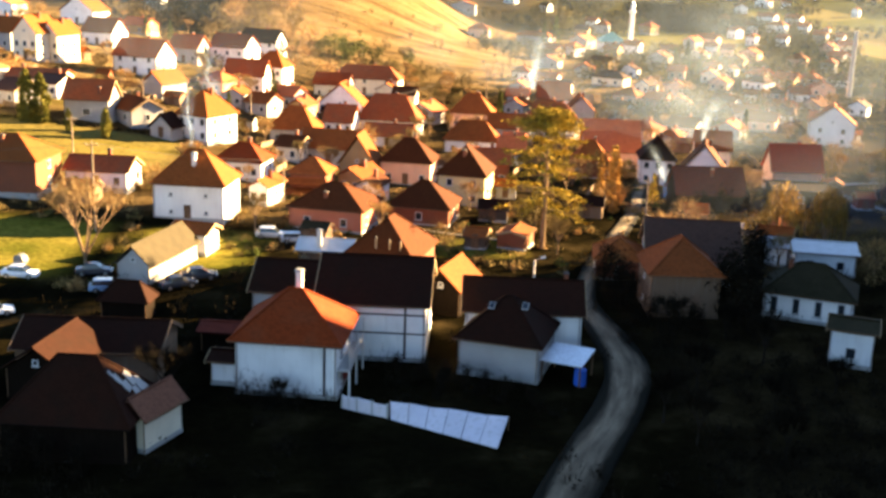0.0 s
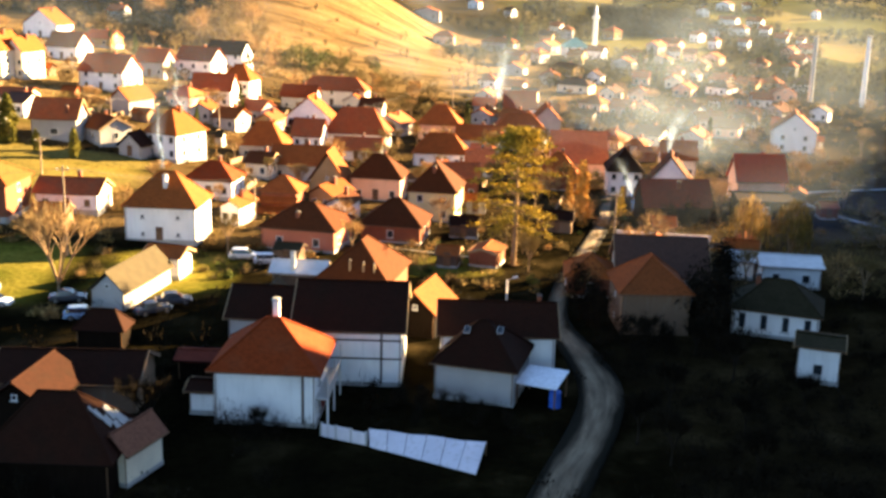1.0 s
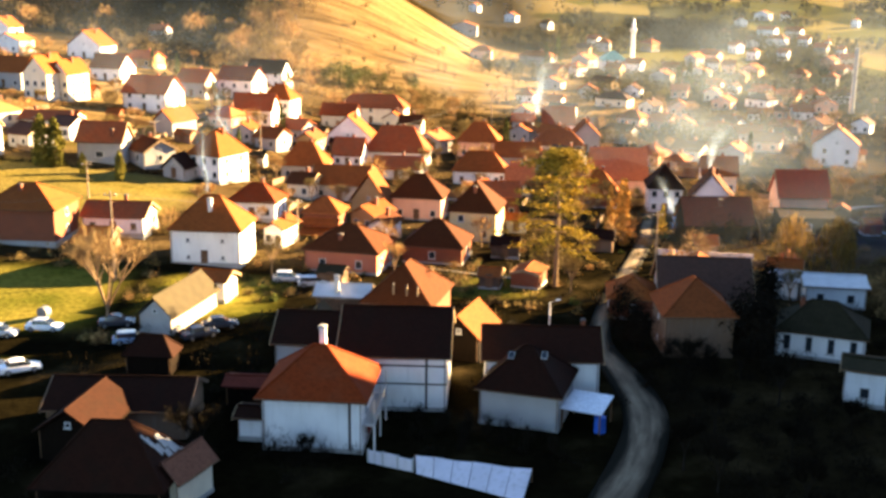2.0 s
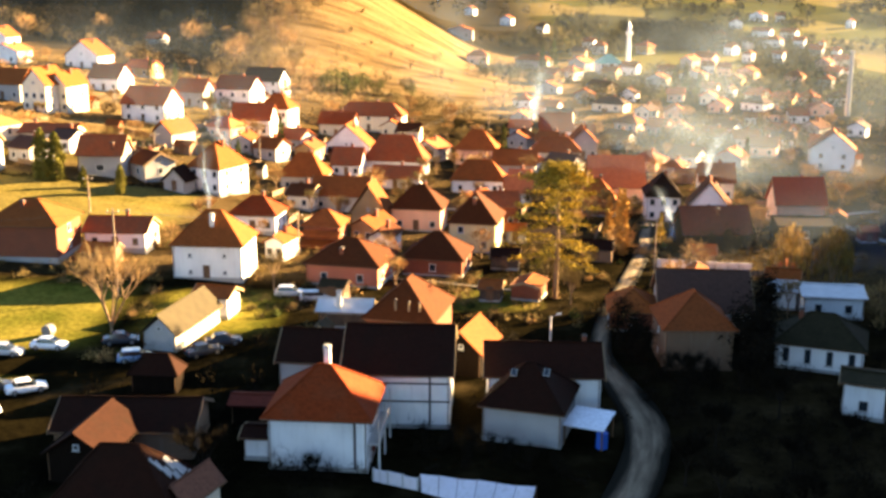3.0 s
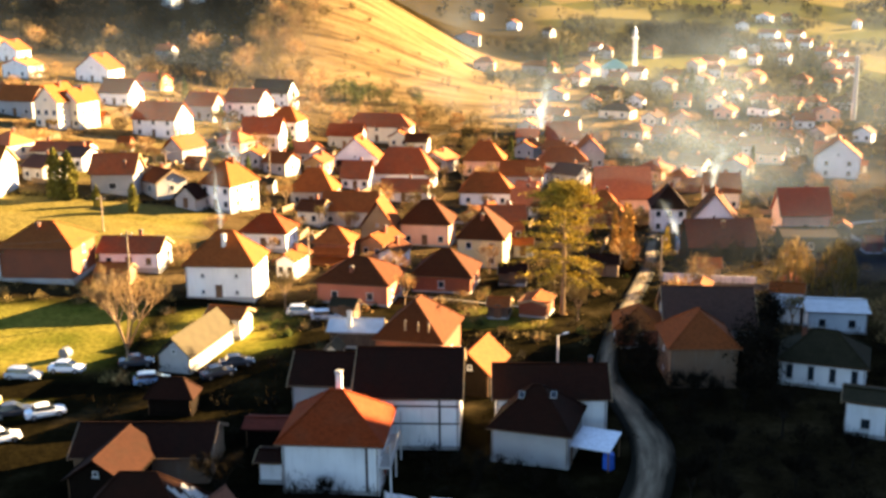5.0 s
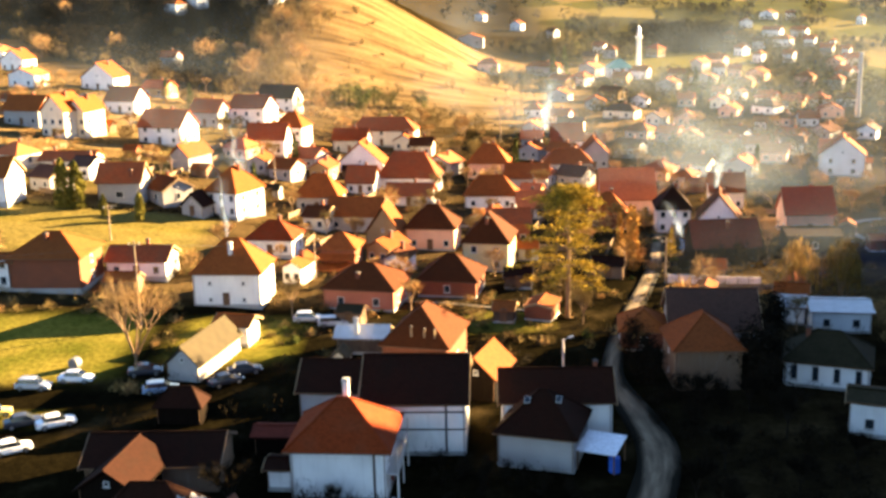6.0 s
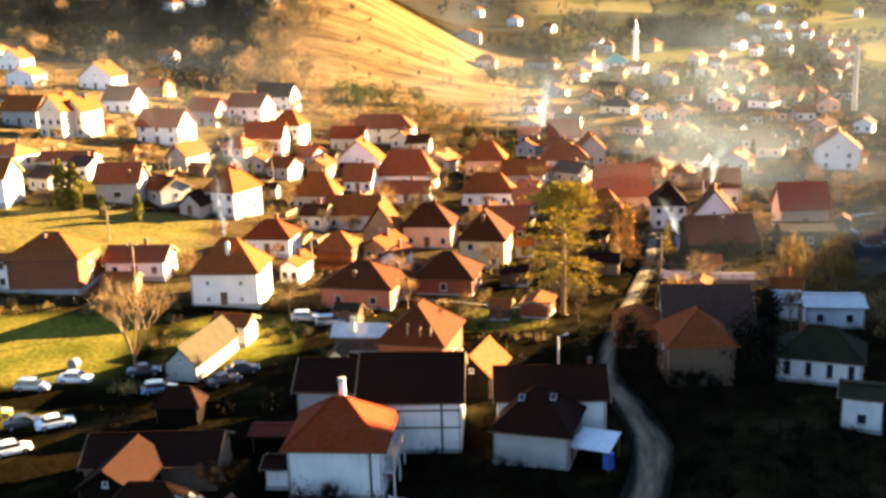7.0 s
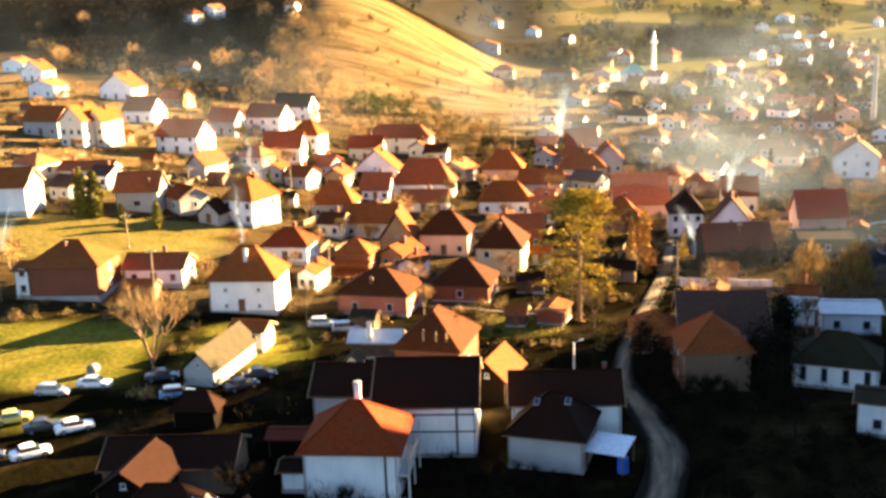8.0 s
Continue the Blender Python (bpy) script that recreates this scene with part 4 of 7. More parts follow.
house("house", -4.52, 344.91, 6.75, 7.1, -8.0, 3.2, 2.14, "gs", "cream", "umber", "cream rendered single-storey house with pitched umber tile roof", front=2, side=1, door=None)
house("house", -9.84, 352.2, 6.21, 7.1, -8.0, 3.2, 1.99, "gf", "cream", "brown", "cream rendered single-storey house with gabled weathered brown tile roof", front=2, side=1, door=None)
house("house", 1.91, 315.74, 8.22, 7.1, -30.0, 3.2, 2.24, "gf", "grey", "bright", "grey rendered single-storey house with gabled new orange tile roof", front=2, side=1, door=None)
house("house", -34.32, 302.99, 7.74, 7.1, -30.0, 3.2, 2.24, "gs", "grey", "bright", "grey rendered single-storey house with pitched new orange tile roof", front=2, side=1, door=None)
house("house", -29.61, 291.57, 5.35, 7.1, -16.0, 3.2, 1.75, "gf", "tan", "red", "tan rendered single-storey house with gabled red tile roof", front=2, side=1, door=None)
house("house", -38.08, 282.91, 6.37, 7.1, -24.0, 3.2, 2.04, "gs", "grey", "brown", "grey rendered single-storey house with pitched weathered brown tile roof", front=2, side=1, door=None)
house("house", -45.17, 286.09, 5.0, 7.1, -8.0, 3.2, 1.65, "gf", "grey", "brown", "grey rendered single-storey house with gabled weathered brown tile roof", front=2, side=1, door=None)
house("house", -17.23, 245.6, 4.88, 7.1, -16.0, 3.2, 1.62, "gs", "grey", "umber", "grey rendered single-storey house with pitched umber tile roof", front=2, side=1, door=None)
house("house", -25.36, 235.1, 4.96, 7.1, -16.0, 3.2, 1.64, "gs", "cream", "umber", "cream rendered single-storey house with pitched umber tile roof", front=2, side=1, door=None)
house("house", 10.53, 241.33, 5.12, 7.1, -38.0, 3.2, 1.69, "gf", "grey", "brown", "grey rendered single-storey house with gabled weathered brown tile roof", front=2, side=1, door=None)
house("house", 23.0, 276.92, 4.75, 7.1, -16.0, 3.2, 1.58, "gs", "tan", "bright", "tan rendered single-storey house with pitched new orange tile roof", front=2, side=1, door=None)
house("house", 36.96, 300.94, 7.88, 7.1, -38.0, 3.2, 2.24, "gs", "grey", "ash", "grey rendered single-storey house with pitched ash-brown tile roof", front=2, side=1, door=None)
house("house", 60.44, 305.54, 7.54, 7.1, -38.0, 3.2, 2.24, "hip", "salmon", "red", "salmon-pink rendered single-storey house with hipped red tile roof", front=2, side=1, door=None)
house("house", 65.5, 295.93, 5.18, 7.1, -30.0, 3.2, 1.7, "hip", "grey", "brown", "grey rendered single-storey house with hipped weathered brown tile roof", front=2, side=1, door=None)
house("house", 45.3, 295.98, 4.41, 7.1, -16.0, 3.2, 1.49, "gs", "salmon", "red", "salmon-pink rendered single-storey house with pitched red tile roof", front=2, side=1, door=None)
house("house", -51.93, 300.85, 7.61, 7.1, -30.0, 3.2, 2.24, "hip", "salmon", "bright", "salmon-pink rendered single-storey house with hipped new orange tile roof", front=2, side=1, door=None)
house("house", -59.13, 241.14, 11.86, 7.1, -48.0, 3.2, 2.24, "gs", "grey", "umber", "grey rendered single-storey house with pitched umber tile roof", front=2, side=1, door=None)
house("house", -82.58, 240.84, 6.12, 7.1, -30.0, 3.2, 1.96, "gs", "grey", "ash", "grey rendered single-storey house with pitched ash-brown tile roof", front=2, side=1, door=None)
house("house", -96.57, 260.02, 7.96, 7.1, -30.0, 3.2, 2.24, "hip", "cream", "bright", "cream rendered single-storey house with hipped new orange tile roof", front=2, side=1, door=None)
house("house", -79.3, 255.43, 4.94, 7.1, -16.0, 3.2, 1.64, "gs", "white", "ash", "whitewashed single-storey house with pitched ash-brown tile roof", front=2, side=1, door=None)
house("house", -7.65, 200.29, 3.8, 7.1, -16.0, 3.2, 1.32, "gf", "white", "umber", "whitewashed single-storey house with gabled umber tile roof", front=2, side=1, door=None)
house("house", -25.0, 193.01, 3.34, 7.1, -16.0, 3.2, 1.19, "gf", "white", "brown", "whitewashed single-storey house with gabled weathered brown tile roof", front=2, side=1, door=None)
house("house", -10.25, 209.25, 4.93, 7.1, -30.0, 3.2, 1.63, "gf", "tan", "brown", "tan rendered single-storey house with gabled weathered brown tile roof", front=2, side=1, door=None)
house("house", 102.33, 462.2, 6.48, 7.1, -16.0, 3.2, 2.07, "gs", "salmon", "bright", "salmon-pink rendered single-storey house with pitched new orange tile roof", front=2, side=1, door=None)
house("house", 205.36, 582.53, 7.4, 7.1, -38.0, 4.5, 2.24, "gf", "salmon", "red", "salmon-pink rendered single-storey house with gabled red tile roof", front=2, side=1, door=None)
house("house", 141.67, 445.62, 8.23, 7.1, -38.0, 3.2, 2.24, "gs", "tan", "bright", "tan rendered single-storey house with pitched new orange tile roof", front=2, side=1, door=None)
house("house", 89.43, 544.45, 7.54, 7.1, -30.0, 4.5, 2.24, "gs", "tan", "brown", "tan rendered single-storey house with pitched weathered brown tile roof", front=2, side=1, door=None)
house("house", 170.11, 521.87, 8.27, 7.1, -30.0, 4.5, 2.24, "hip", "salmon", "brown", "salmon-pink rendered single-storey house with hipped weathered brown tile roof", front=2, side=1, door=None)
house("house", 47.32, 396.39, 8.68, 7.1, -16.0, 3.2, 2.24, "gs", "cream", "ash", "cream rendered single-storey house with pitched ash-brown tile roof", front=2, side=1, door=None)
house("house", 76.5, 370.05, 7.3, 7.1, -38.0, 3.2, 2.24, "gs", "salmon", "bright", "salmon-pink rendered single-storey house with pitched new orange tile roof", front=2, side=1, door=None)
house("house", 217.5, 593.54, 7.01, 7.1, -8.0, 4.5, 2.21, "gs", "cream", "bright", "cream rendered single-storey house with pitched new orange tile roof", front=2, side=1, door=None)
house("house", 148.54, 563.92, 6.55, 7.1, -16.0, 4.5, 2.08, "gs", "salmon", "red", "salmon-pink rendered single-storey house with pitched red tile roof", front=2, side=1, door=None)
house("house", 53.84, 489.37, 9.45, 7.1, -24.0, 3.2, 2.24, "gf", "grey", "brown", "grey rendered single-storey house with gabled weathered brown tile roof", front=2, side=1, door=None)
house("house", 110.86, 426.06, 7.28, 7.1, -30.0, 3.2, 2.24, "gf", "salmon", "brown", "salmon-pink rendered single-storey house with gabled weathered brown tile roof", front=2, side=1, door=None)
house("house", 155.37, 546.11, 8.98, 7.1, -38.0, 4.5, 2.24, "gf", "salmon", "brown", "salmon-pink rendered single-storey house with gabled weathered brown tile roof", front=2, side=1, door=None)
house("house", 142.39, 571.47, 6.01, 7.1, -8.0, 4.5, 1.93, "gs", "white", "brown", "whitewashed single-storey house with pitched weathered brown tile roof", front=2, side=1, door=None)
house("house", 89.78, 350.11, 7.69, 7.1, -48.0, 3.2, 2.24, "gs", "grey", "brown", "grey rendered single-storey house with pitched weathered brown tile roof", front=2, side=1, door=None)
house("house", 98.97, 329.55, 7.68, 7.1, -24.0, 3.2, 2.24, "gs", "salmon", "brown", "salmon-pink rendered single-storey house with pitched weathered brown tile roof", front=2, side=1, door=None)
house("house", 138.01, 590.75, 7.27, 7.1, -48.0, 4.5, 2.24, "gf", "grey", "bright", "grey rendered single-storey house with gabled new orange tile roof", front=2, side=1, door=None)
house("house", 38.28, 339.86, 8.35, 7.1, -38.0, 3.2, 2.24, "gs", "salmon", "brown", "salmon-pink rendered single-storey house with pitched weathered brown tile roof", front=2, side=1, door=None)
house("house", 113.19, 452.39, 6.46, 7.1, -16.0, 3.2, 2.06, "gf", "cream", "bright", "cream rendered single-storey house with gabled new orange tile roof", front=2, side=1, door=None)
house("house", 85.37, 623.48, 7.14, 7.1, -16.0, 4.5, 2.24, "gs", "tan", "ash", "tan rendered single-storey house with pitched ash-brown tile roof", front=2, side=1, door=None)
house("house", 26.81, 302.26, 8.48, 7.1, -30.0, 3.2, 2.24, "hip", "white", "red", "whitewashed single-storey house with hipped red tile roof", front=2, side=1, door=None)
house("house", 139.92, 510.42, 6.7, 7.1, -30.0, 4.5, 2.13, "gf", "tan", "ash", "tan rendered single-storey house with gabled ash-brown tile roof", front=2, side=1, door=None)
house("house", 126.78, 367.67, 7.27, 7.1, -48.0, 3.2, 2.24, "gf", "grey", "umber", "grey rendered single-storey house with gabled umber tile roof", front=2, side=1, door=None)
house("house", 117.18, 550.2, 7.2, 7.1, -8.0, 4.5, 2.24, "gs", "cream", "brown", "cream rendered single-storey house with pitched weathered brown tile roof", front=2, side=1, door=None)
house("house", 102.66, 565.64, 8.35, 7.1, -30.0, 4.5, 2.24, "gs", "white", "brown", "whitewashed single-storey house with pitched weathered brown tile roof", front=2, side=1, door=None)
house("house", 49.18, 355.93, 7.81, 7.1, -8.0, 3.2, 2.24, "gs", "grey", "brown", "grey rendered single-storey house with pitched weathered brown tile roof", front=2, side=1, door=None)
house("house", 117.49, 335.01, 6.19, 7.1, -24.0, 3.2, 1.99, "gs", "white", "bright", "whitewashed single-storey house with pitched new orange tile roof", front=2, side=1, door=None)
house("house", 40.75, 356.3, 7.49, 7.1, -24.0, 3.2, 2.24, "gs", "salmon", "bright", "salmon-pink rendered single-storey house with pitched new orange tile roof", front=2, side=1, door=None)
house("house", 134.86, 458.67, 7.88, 7.1, -48.0, 3.2, 2.24, "gs", "cream", "bright", "cream rendered single-storey house with pitched new orange tile roof", front=2, side=1, door=None)
house("house", 83.27, 462.57, 6.97, 7.1, -24.0, 3.2, 2.2, "gf", "white", "ash", "whitewashed single-storey house with gabled ash-brown tile roof", front=2, side=1, door=None)
house("house", 84.18, 310.47, 7.37, 7.1, -30.0, 3.2, 2.24, "gf", "grey", "bright", "grey rendered single-storey house with gabled new orange tile roof", front=2, side=1, door=None)
house("house", 30.92, 366.64, 6.59, 7.1, -8.0, 3.2, 2.1, "gs", "grey", "bright", "grey rendered single-storey house with pitched new orange tile roof", front=2, side=1, door=None)
house("house", 72.82, 313.33, 8.31, 7.1, -38.0, 3.2, 2.24, "gs", "cream", "umber", "cream rendered single-storey house with pitched umber tile roof", front=2, side=1, door=None)
house("house", 76.78, 490.67, 11.24, 7.1, -48.0, 3.2, 2.24, "gs", "tan", "umber", "tan rendered single-storey house with pitched umber tile roof", front=2, side=1, door=None)
house("house", 179.63, 507.78, 6.07, 7.1, -30.0, 4.5, 1.95, "hip", "grey", "red", "grey rendered single-storey house with hipped red tile roof", front=2, side=1, door=None)
house("house", 126.87, 432.65, 9.56, 7.1, -48.0, 3.2, 2.24, "hip", "white", "ash", "whitewashed single-storey house with hipped ash-brown tile roof", front=2, side=1, door=None)
house("house", 80.46, 583.04, 10.8, 7.1, -48.0, 4.5, 2.24, "gf", "grey", "bright", "grey rendered single-storey house with gabled new orange tile roof", front=2, side=1, door=None)
house("house", 196.39, 543.24, 7.45, 7.1, -48.0, 4.5, 2.24, "gs", "grey", "bright", "grey rendered single-storey house with pitched new orange tile roof", front=2, side=1, door=None)
house("house", 38.55, 440.65, 7.0, 7.1, -16.0, 3.2, 2.21, "hip", "white", "red", "whitewashed single-storey house with hipped red tile roof", front=2, side=1, door=None)
house("house", 152.54, 451.25, 7.52, 7.1, -30.0, 3.2, 2.24, "hip", "grey", "red", "grey rendered single-storey house with hipped red tile roof", front=2, side=1, door=None)
house("house", 36.3, 317.4, 8.16, 7.1, -16.0, 3.2, 2.24, "gs", "grey", "red", "grey rendered single-storey house with pitched red tile roof", front=2, side=1, door=None)
house("house", 113.17, 359.07, 7.74, 7.1, -48.0, 3.2, 2.24, "gs", "salmon", "red", "salmon-pink rendered single-storey house with pitched red tile roof", front=2, side=1, door=None)
house("house", 97.45, 365.9, 8.63, 7.1, -48.0, 3.2, 2.24, "gs", "white", "umber", "whitewashed single-storey house with pitched umber tile roof", front=2, side=1, door=None)

# balcony of the white house
RAIL = plaster("weathered_balcony", (0.46, 0.43, 0.40), amount=0.4)
REDWOOD = planks("red_boards", (0.16, 0.03, 0.02))
bm = bmesh.new()
box(bm, 4.89, -4.2, 2.75, 6.1, 4.2, 2.93)
balcony = part("balcony", bm, RAIL, front_house)
bm = bmesh.new()
box(bm, 6.0, -4.2, 2.93, 6.1, 4.2, 3.85)
part("parapet", bm, RAIL, balcony)
for v in (-4.15, 0.0, 4.15):
    bm = bmesh.new()
    box(bm, 5.95, v - 0.08, -0.6, 6.11, v + 0.08, 2.75)
    part("post", bm, CHIMNEY, balcony)
    bm = bmesh.new()
    box(bm, 5.98, v - 0.06, 3.85, 6.09, v + 0.06, 5.5)
    part("roof_post", bm, RAIL, balcony)
bm = bmesh.new()
box(bm, 4.89, -1.6, 0.2, 4.95, 2.6, 2.5)
part("boarded_wall", bm, REDWOOD, front_house, "dark red boarding under the balcony")
bm = bmesh.new()
box(bm, 3.55, -4.62, 0.3, 3.80, -4.556, 5.45)
part("corner_strip", bm, SOOT, front_house, "dark vertical strip on the plaster")
# timbers of the tall barn
for u in (3.5,):
    bm = bmesh.new()
    box(bm, u - 0.12, -6.12, 0.3, u + 0.12, -6.052, 6.0)
    part("timber_post", bm, SOOT, barn_main)
bm = bmesh.new()
box(bm, -5.6, -6.11, 5.0, 5.6, -6.052, 5.2)
part("timber_beam", bm, SOOT, barn_main)


# pent roofs in tiers down the front of the hipped outbuilding
for z, reach in ((2.75, 1.5), (1.0, 2.7)):
    bm = bmesh.new()
    prism(bm, [(-3.21 - 0.3, -3.05, z + 0.75), (3.21 + 0.3, -3.05, z + 0.75), (3.21 + 0.3, -3.05 - reach, z), (-3.21 - 0.3, -3.05 - reach, z)],
          [(-3.21 - 0.3, -3.05, z + 0.6), (3.21 + 0.3, -3.05, z + 0.6), (3.21 + 0.3, -3.05 - reach, z - 0.14), (-3.21 - 0.3, -3.05 - reach, z - 0.14)])
    part("pent_roof", bm, ROOF["brown"], two_tier)


# cement patches on the farmhouse roof
patching = random.Random(8)
for down, v, w, d in ((0.42, -0.2, 0.6, 0.35), (0.52, 1.5, 0.8, 0.5), (0.58, 0.2, 0.5, 0.5), (0.72, 2.2, 0.6, 0.6), (0.76, 0.9, 0.7, 0.45), (0.88, 2.9, 0.35, 0.4),
                         (0.30, -0.5, 0.35, 0.22), (0.62, 2.4, 0.3, 0.3), (0.80, -0.1, 0.3, 0.35), (0.92, 1.7, 0.5, 0.35), (0.95, 0.5, 0.35, 0.3)):
    bm = bmesh.new()
    rim = [(u * w * patching.uniform(0.75, 1.2), v2 * d * patching.uniform(0.75, 1.2)) for u, v2 in ((-1, -1), (0.1, -1.1), (1, -0.9), (1.1, 0.2), (0.9, 1), (-0.3, 0.8), (-1, 0.9))]
    prism(bm, [(x, y, -0.02) for x, y in rim], [(x * 0.97, y * 0.97, 0.05) for x, y in rim])
    part("roof_patch", bm, CONCRETE, farmhouse, "pale cement patch", at=pose(1.65 + 4.2 * down, v, 7.9 - 4.55 * down, 0, 47.3, 0))


def skylight(root, x, y, z, tilt):
    bm = bmesh.new()
    box(bm, -0.32, -0.42, 0.0, 0.32, 0.42, 0.12)
    s = part("skylight", bm, CONCRETE, root, at=pose(x, y, z, tilt, 0, 0))
    bm = bmesh.new()
    box(bm, -0.26, -0.36, 0.12, 0.26, 0.36, 0.14)
    part("pane", bm, GLASS, s)


skylight(small_house, -1.5, -1.35, 4.0 + 2.85, 40)
skylight(small_house, 1.9, -0.9, 4.0 + 3.05, 40)


# ---- trees ----
def leaf_material(name, a, b):
    m, nt, bsdf = shader(name, 0.9, 0, 0.03)
    info = nt.nodes.new("ShaderNodeObjectInfo")
    geo = nt.nodes.new("ShaderNodeNewGeometry")
    one = ramp(nt, geo.outputs["Random Per Island"], [(0.0, a), (1.0, b)])
    whole = ramp(nt, info.outputs["Random"], [(0.0, (0.7, 0.7, 0.7)), (1.0, (1.2, 1.15, 1.1))])
    nt.links.new(mix(nt, 1.0, one, whole, "MULTIPLY"), bsdf.inputs["Base Color"])
    return m


TWIGS = leaf_material("bare_twigs", (0.15, 0.09, 0.035), (0.40, 0.25, 0.10))
OLIVE = leaf_material("dry_leaves", (0.07, 0.055, 0.02), (0.20, 0.14, 0.05))
NEEDLES = leaf_material("dark_needles", (0.025, 0.04, 0.010), (0.10, 0.11, 0.025))
PINE = leaf_material("pine_needles", (0.08, 0.068, 0.009), (0.60, 0.40, 0.045))
WILLOW = leaf_material("willow_leaves", (0.13, 0.082, 0.018), (0.34, 0.215, 0.045))
RUSSET_LEAF = leaf_material("russet_leaves", (0.18, 0.095, 0.022), (0.50, 0.27, 0.06))
# near-black leaves: shade on gardens and hillside is put into this colour
DUSK = leaf_material("shade_dark_scrub", (0.004, 0.0035, 0.002), (0.016, 0.012, 0.007))
BARK = planks("bark", (0.23, 0.15, 0.085))
# darker copy of the bark that imitates shade on garden trees
SHADE_BARK = planks("shade_bark", (0.018, 0.014, 0.010))


def soup(name, tris, mat):
    """A mesh out of loose triangles, given as an array n x 3 x 3."""
    tris = np.asarray(tris, float)
    me = bpy.data.meshes.new(name)
    me.from_pydata(tris.reshape(-1, 3).tolist(), [], np.arange(len(tris) * 3).reshape(-1, 3).tolist())
    me.materials.append(mat)
    return me


def slivers(rng, at, way, length, width):
    """Thin triangles that start at points and go along ways."""
    n = len(at)
    side = np.cross(way, rng.normal(size=(n, 3)))
    side /= np.linalg.norm(side, axis=1, keepdims=True) + 1e-9
    tip = at + way * length[:, None]
    return np.stack([at - side * width[:, None], at + side * width[:, None], tip], 1)


def flakes(rng, at, size):
    """Small leaf-like triangles at points, turned at random."""
    n = len(at)
    d = rng.normal(size=(n, 3, 3))
    d /= np.linalg.norm(d, axis=2, keepdims=True)
    return at[:, None] + d * size.reshape(-1, 1, 1) * np.array([1.0, 0.8, 0.9]).reshape(1, 3, 1)


def bare_tree(seed, h, lean=0.55, limbs=(4, 3, 3), mat=None, per=26, stem=0.29, rise=0.72):
    """Meshes of a leafless tree: trunk with limbs, and a crown of twigs."""
    r, rng = random.Random(seed), np.random.default_rng(seed)
    bm, tips, ways = bmesh.new(), [], []
    def grow(p, way, length, rad, level):
        q = p + way * length
        tube(bm, p, q, rad, rad * 0.62, 6 - level)
        if level == len(limbs):
            tips.append(q)
            ways.append(way)
            return
        for k in range(limbs[level]):
            a = 6.2832 * (k + r.random() * 0.6) / limbs[level]
            out = Vector((math.cos(a), math.sin(a), 0)) * (lean * r.uniform(0.7, 1.3))
            turn = (way + out + Vector((0, 0, 0.25))).normalized()
            grow(q - way * (length * 0.12 * r.random()), turn, length * r.uniform(0.86, 1.16) * (rise if level or stem > 0.2 else 2.1), rad * 0.6, level + 1)
    grow(Vector((0, 0, -0.3)), Vector((0.03, 0.02, 1)).normalized(), h * stem, h * 0.02, 0)
    tips, ways = np.array(tips), np.array(ways)
    at = np.repeat(tips, per, 0) - np.repeat(ways, per, 0) * rng.uniform(0, 0.16 * h, (len(tips) * per, 1))
    way = np.repeat(ways, per, 0) + rng.normal(scale=0.55, size=(len(at), 3)) + (0, 0, 0.2)
    way /= np.linalg.norm(way, axis=1, keepdims=True)
    tris = slivers(rng, at, way, rng.uniform(0.07, 0.16, len(at)) * h, rng.uniform(0.016, 0.04, len(at)))
    return mesh_of("trunk", bm, SHADE_BARK if mat is DUSK else BARK), soup("crown", tris, mat or TWIGS)


def round_tree(seed, h, w, mat, n=900):
    """A tree with a dense round crown of fine twigs."""
    rng = np.random.default_rng(seed)
    bm = bmesh.new()
    tube(bm, (0, 0, -0.4), (0.1, 0, h * 0.45), h * 0.022, h * 0.014, 7)
    for k in range(6):
        a = k * 1.05
        tube(bm, (0.1, 0, h * (0.28 + 0.03 * k)), (math.cos(a) * w * 0.28, math.sin(a) * w * 0.28, h * (0.6 + 0.04 * k)), h * 0.01, 0.03, 5)
    d = rng.normal(size=(n, 3))
    d /= np.linalg.norm(d, axis=1, keepdims=True)
    lump = 1 + 0.22 * np.sin(4 * np.arctan2(d[:, 1], d[:, 0]) + 5 * d[:, 2] + seed)
    at = d * (rng.uniform(0.2, 1.0, n) ** 0.5 * lump)[:, None] * (w / 2, w / 2, h * 0.36) + (0, 0, h * 0.62)
    way = d + (0, 0, 0.35) + rng.normal(scale=0.35, size=(n, 3))
    way /= np.linalg.norm(way, axis=1, keepdims=True)
    tris = np.concatenate([slivers(rng, at, way, rng.uniform(0.6, 1.5, n), rng.uniform(0.04, 0.10, n)), flakes(rng, at[: n // 3], rng.uniform(0.12, 0.3, n // 3))])
    return mesh_of("trunk", bm, BARK), soup("crown", tris, mat)


def conifer(seed, h, wide, mat, low=0.06, n=1100):
    rng = np.random.default_rng(seed)
    bm = bmesh.new()
    tube(bm, (0, 0, -0.3), (0, 0, h * 0.96), h * 0.018, 0.02, 7)
    f = rng.uniform(0, 1, n) ** 0.8
    z = h * (low + (1 - low) * f)
    rad = wide * (1 - f) ** 0.85 * (0.75 + 0.25 * np.sin(f * 38 + rng.uniform(0, 1, n))) * rng.uniform(0.45, 1.0, n) + 0.05
    a = rng.uniform(0, 6.2832, n)
    at = np.stack([rad * np.cos(a), rad * np.sin(a), z - rad * 0.18], 1)
    return mesh_of("trunk", bm, BARK), soup("crown", flakes(rng, at, rng.uniform(0.16, 0.42, n) * (0.6 + 0.05 * h)), mat)


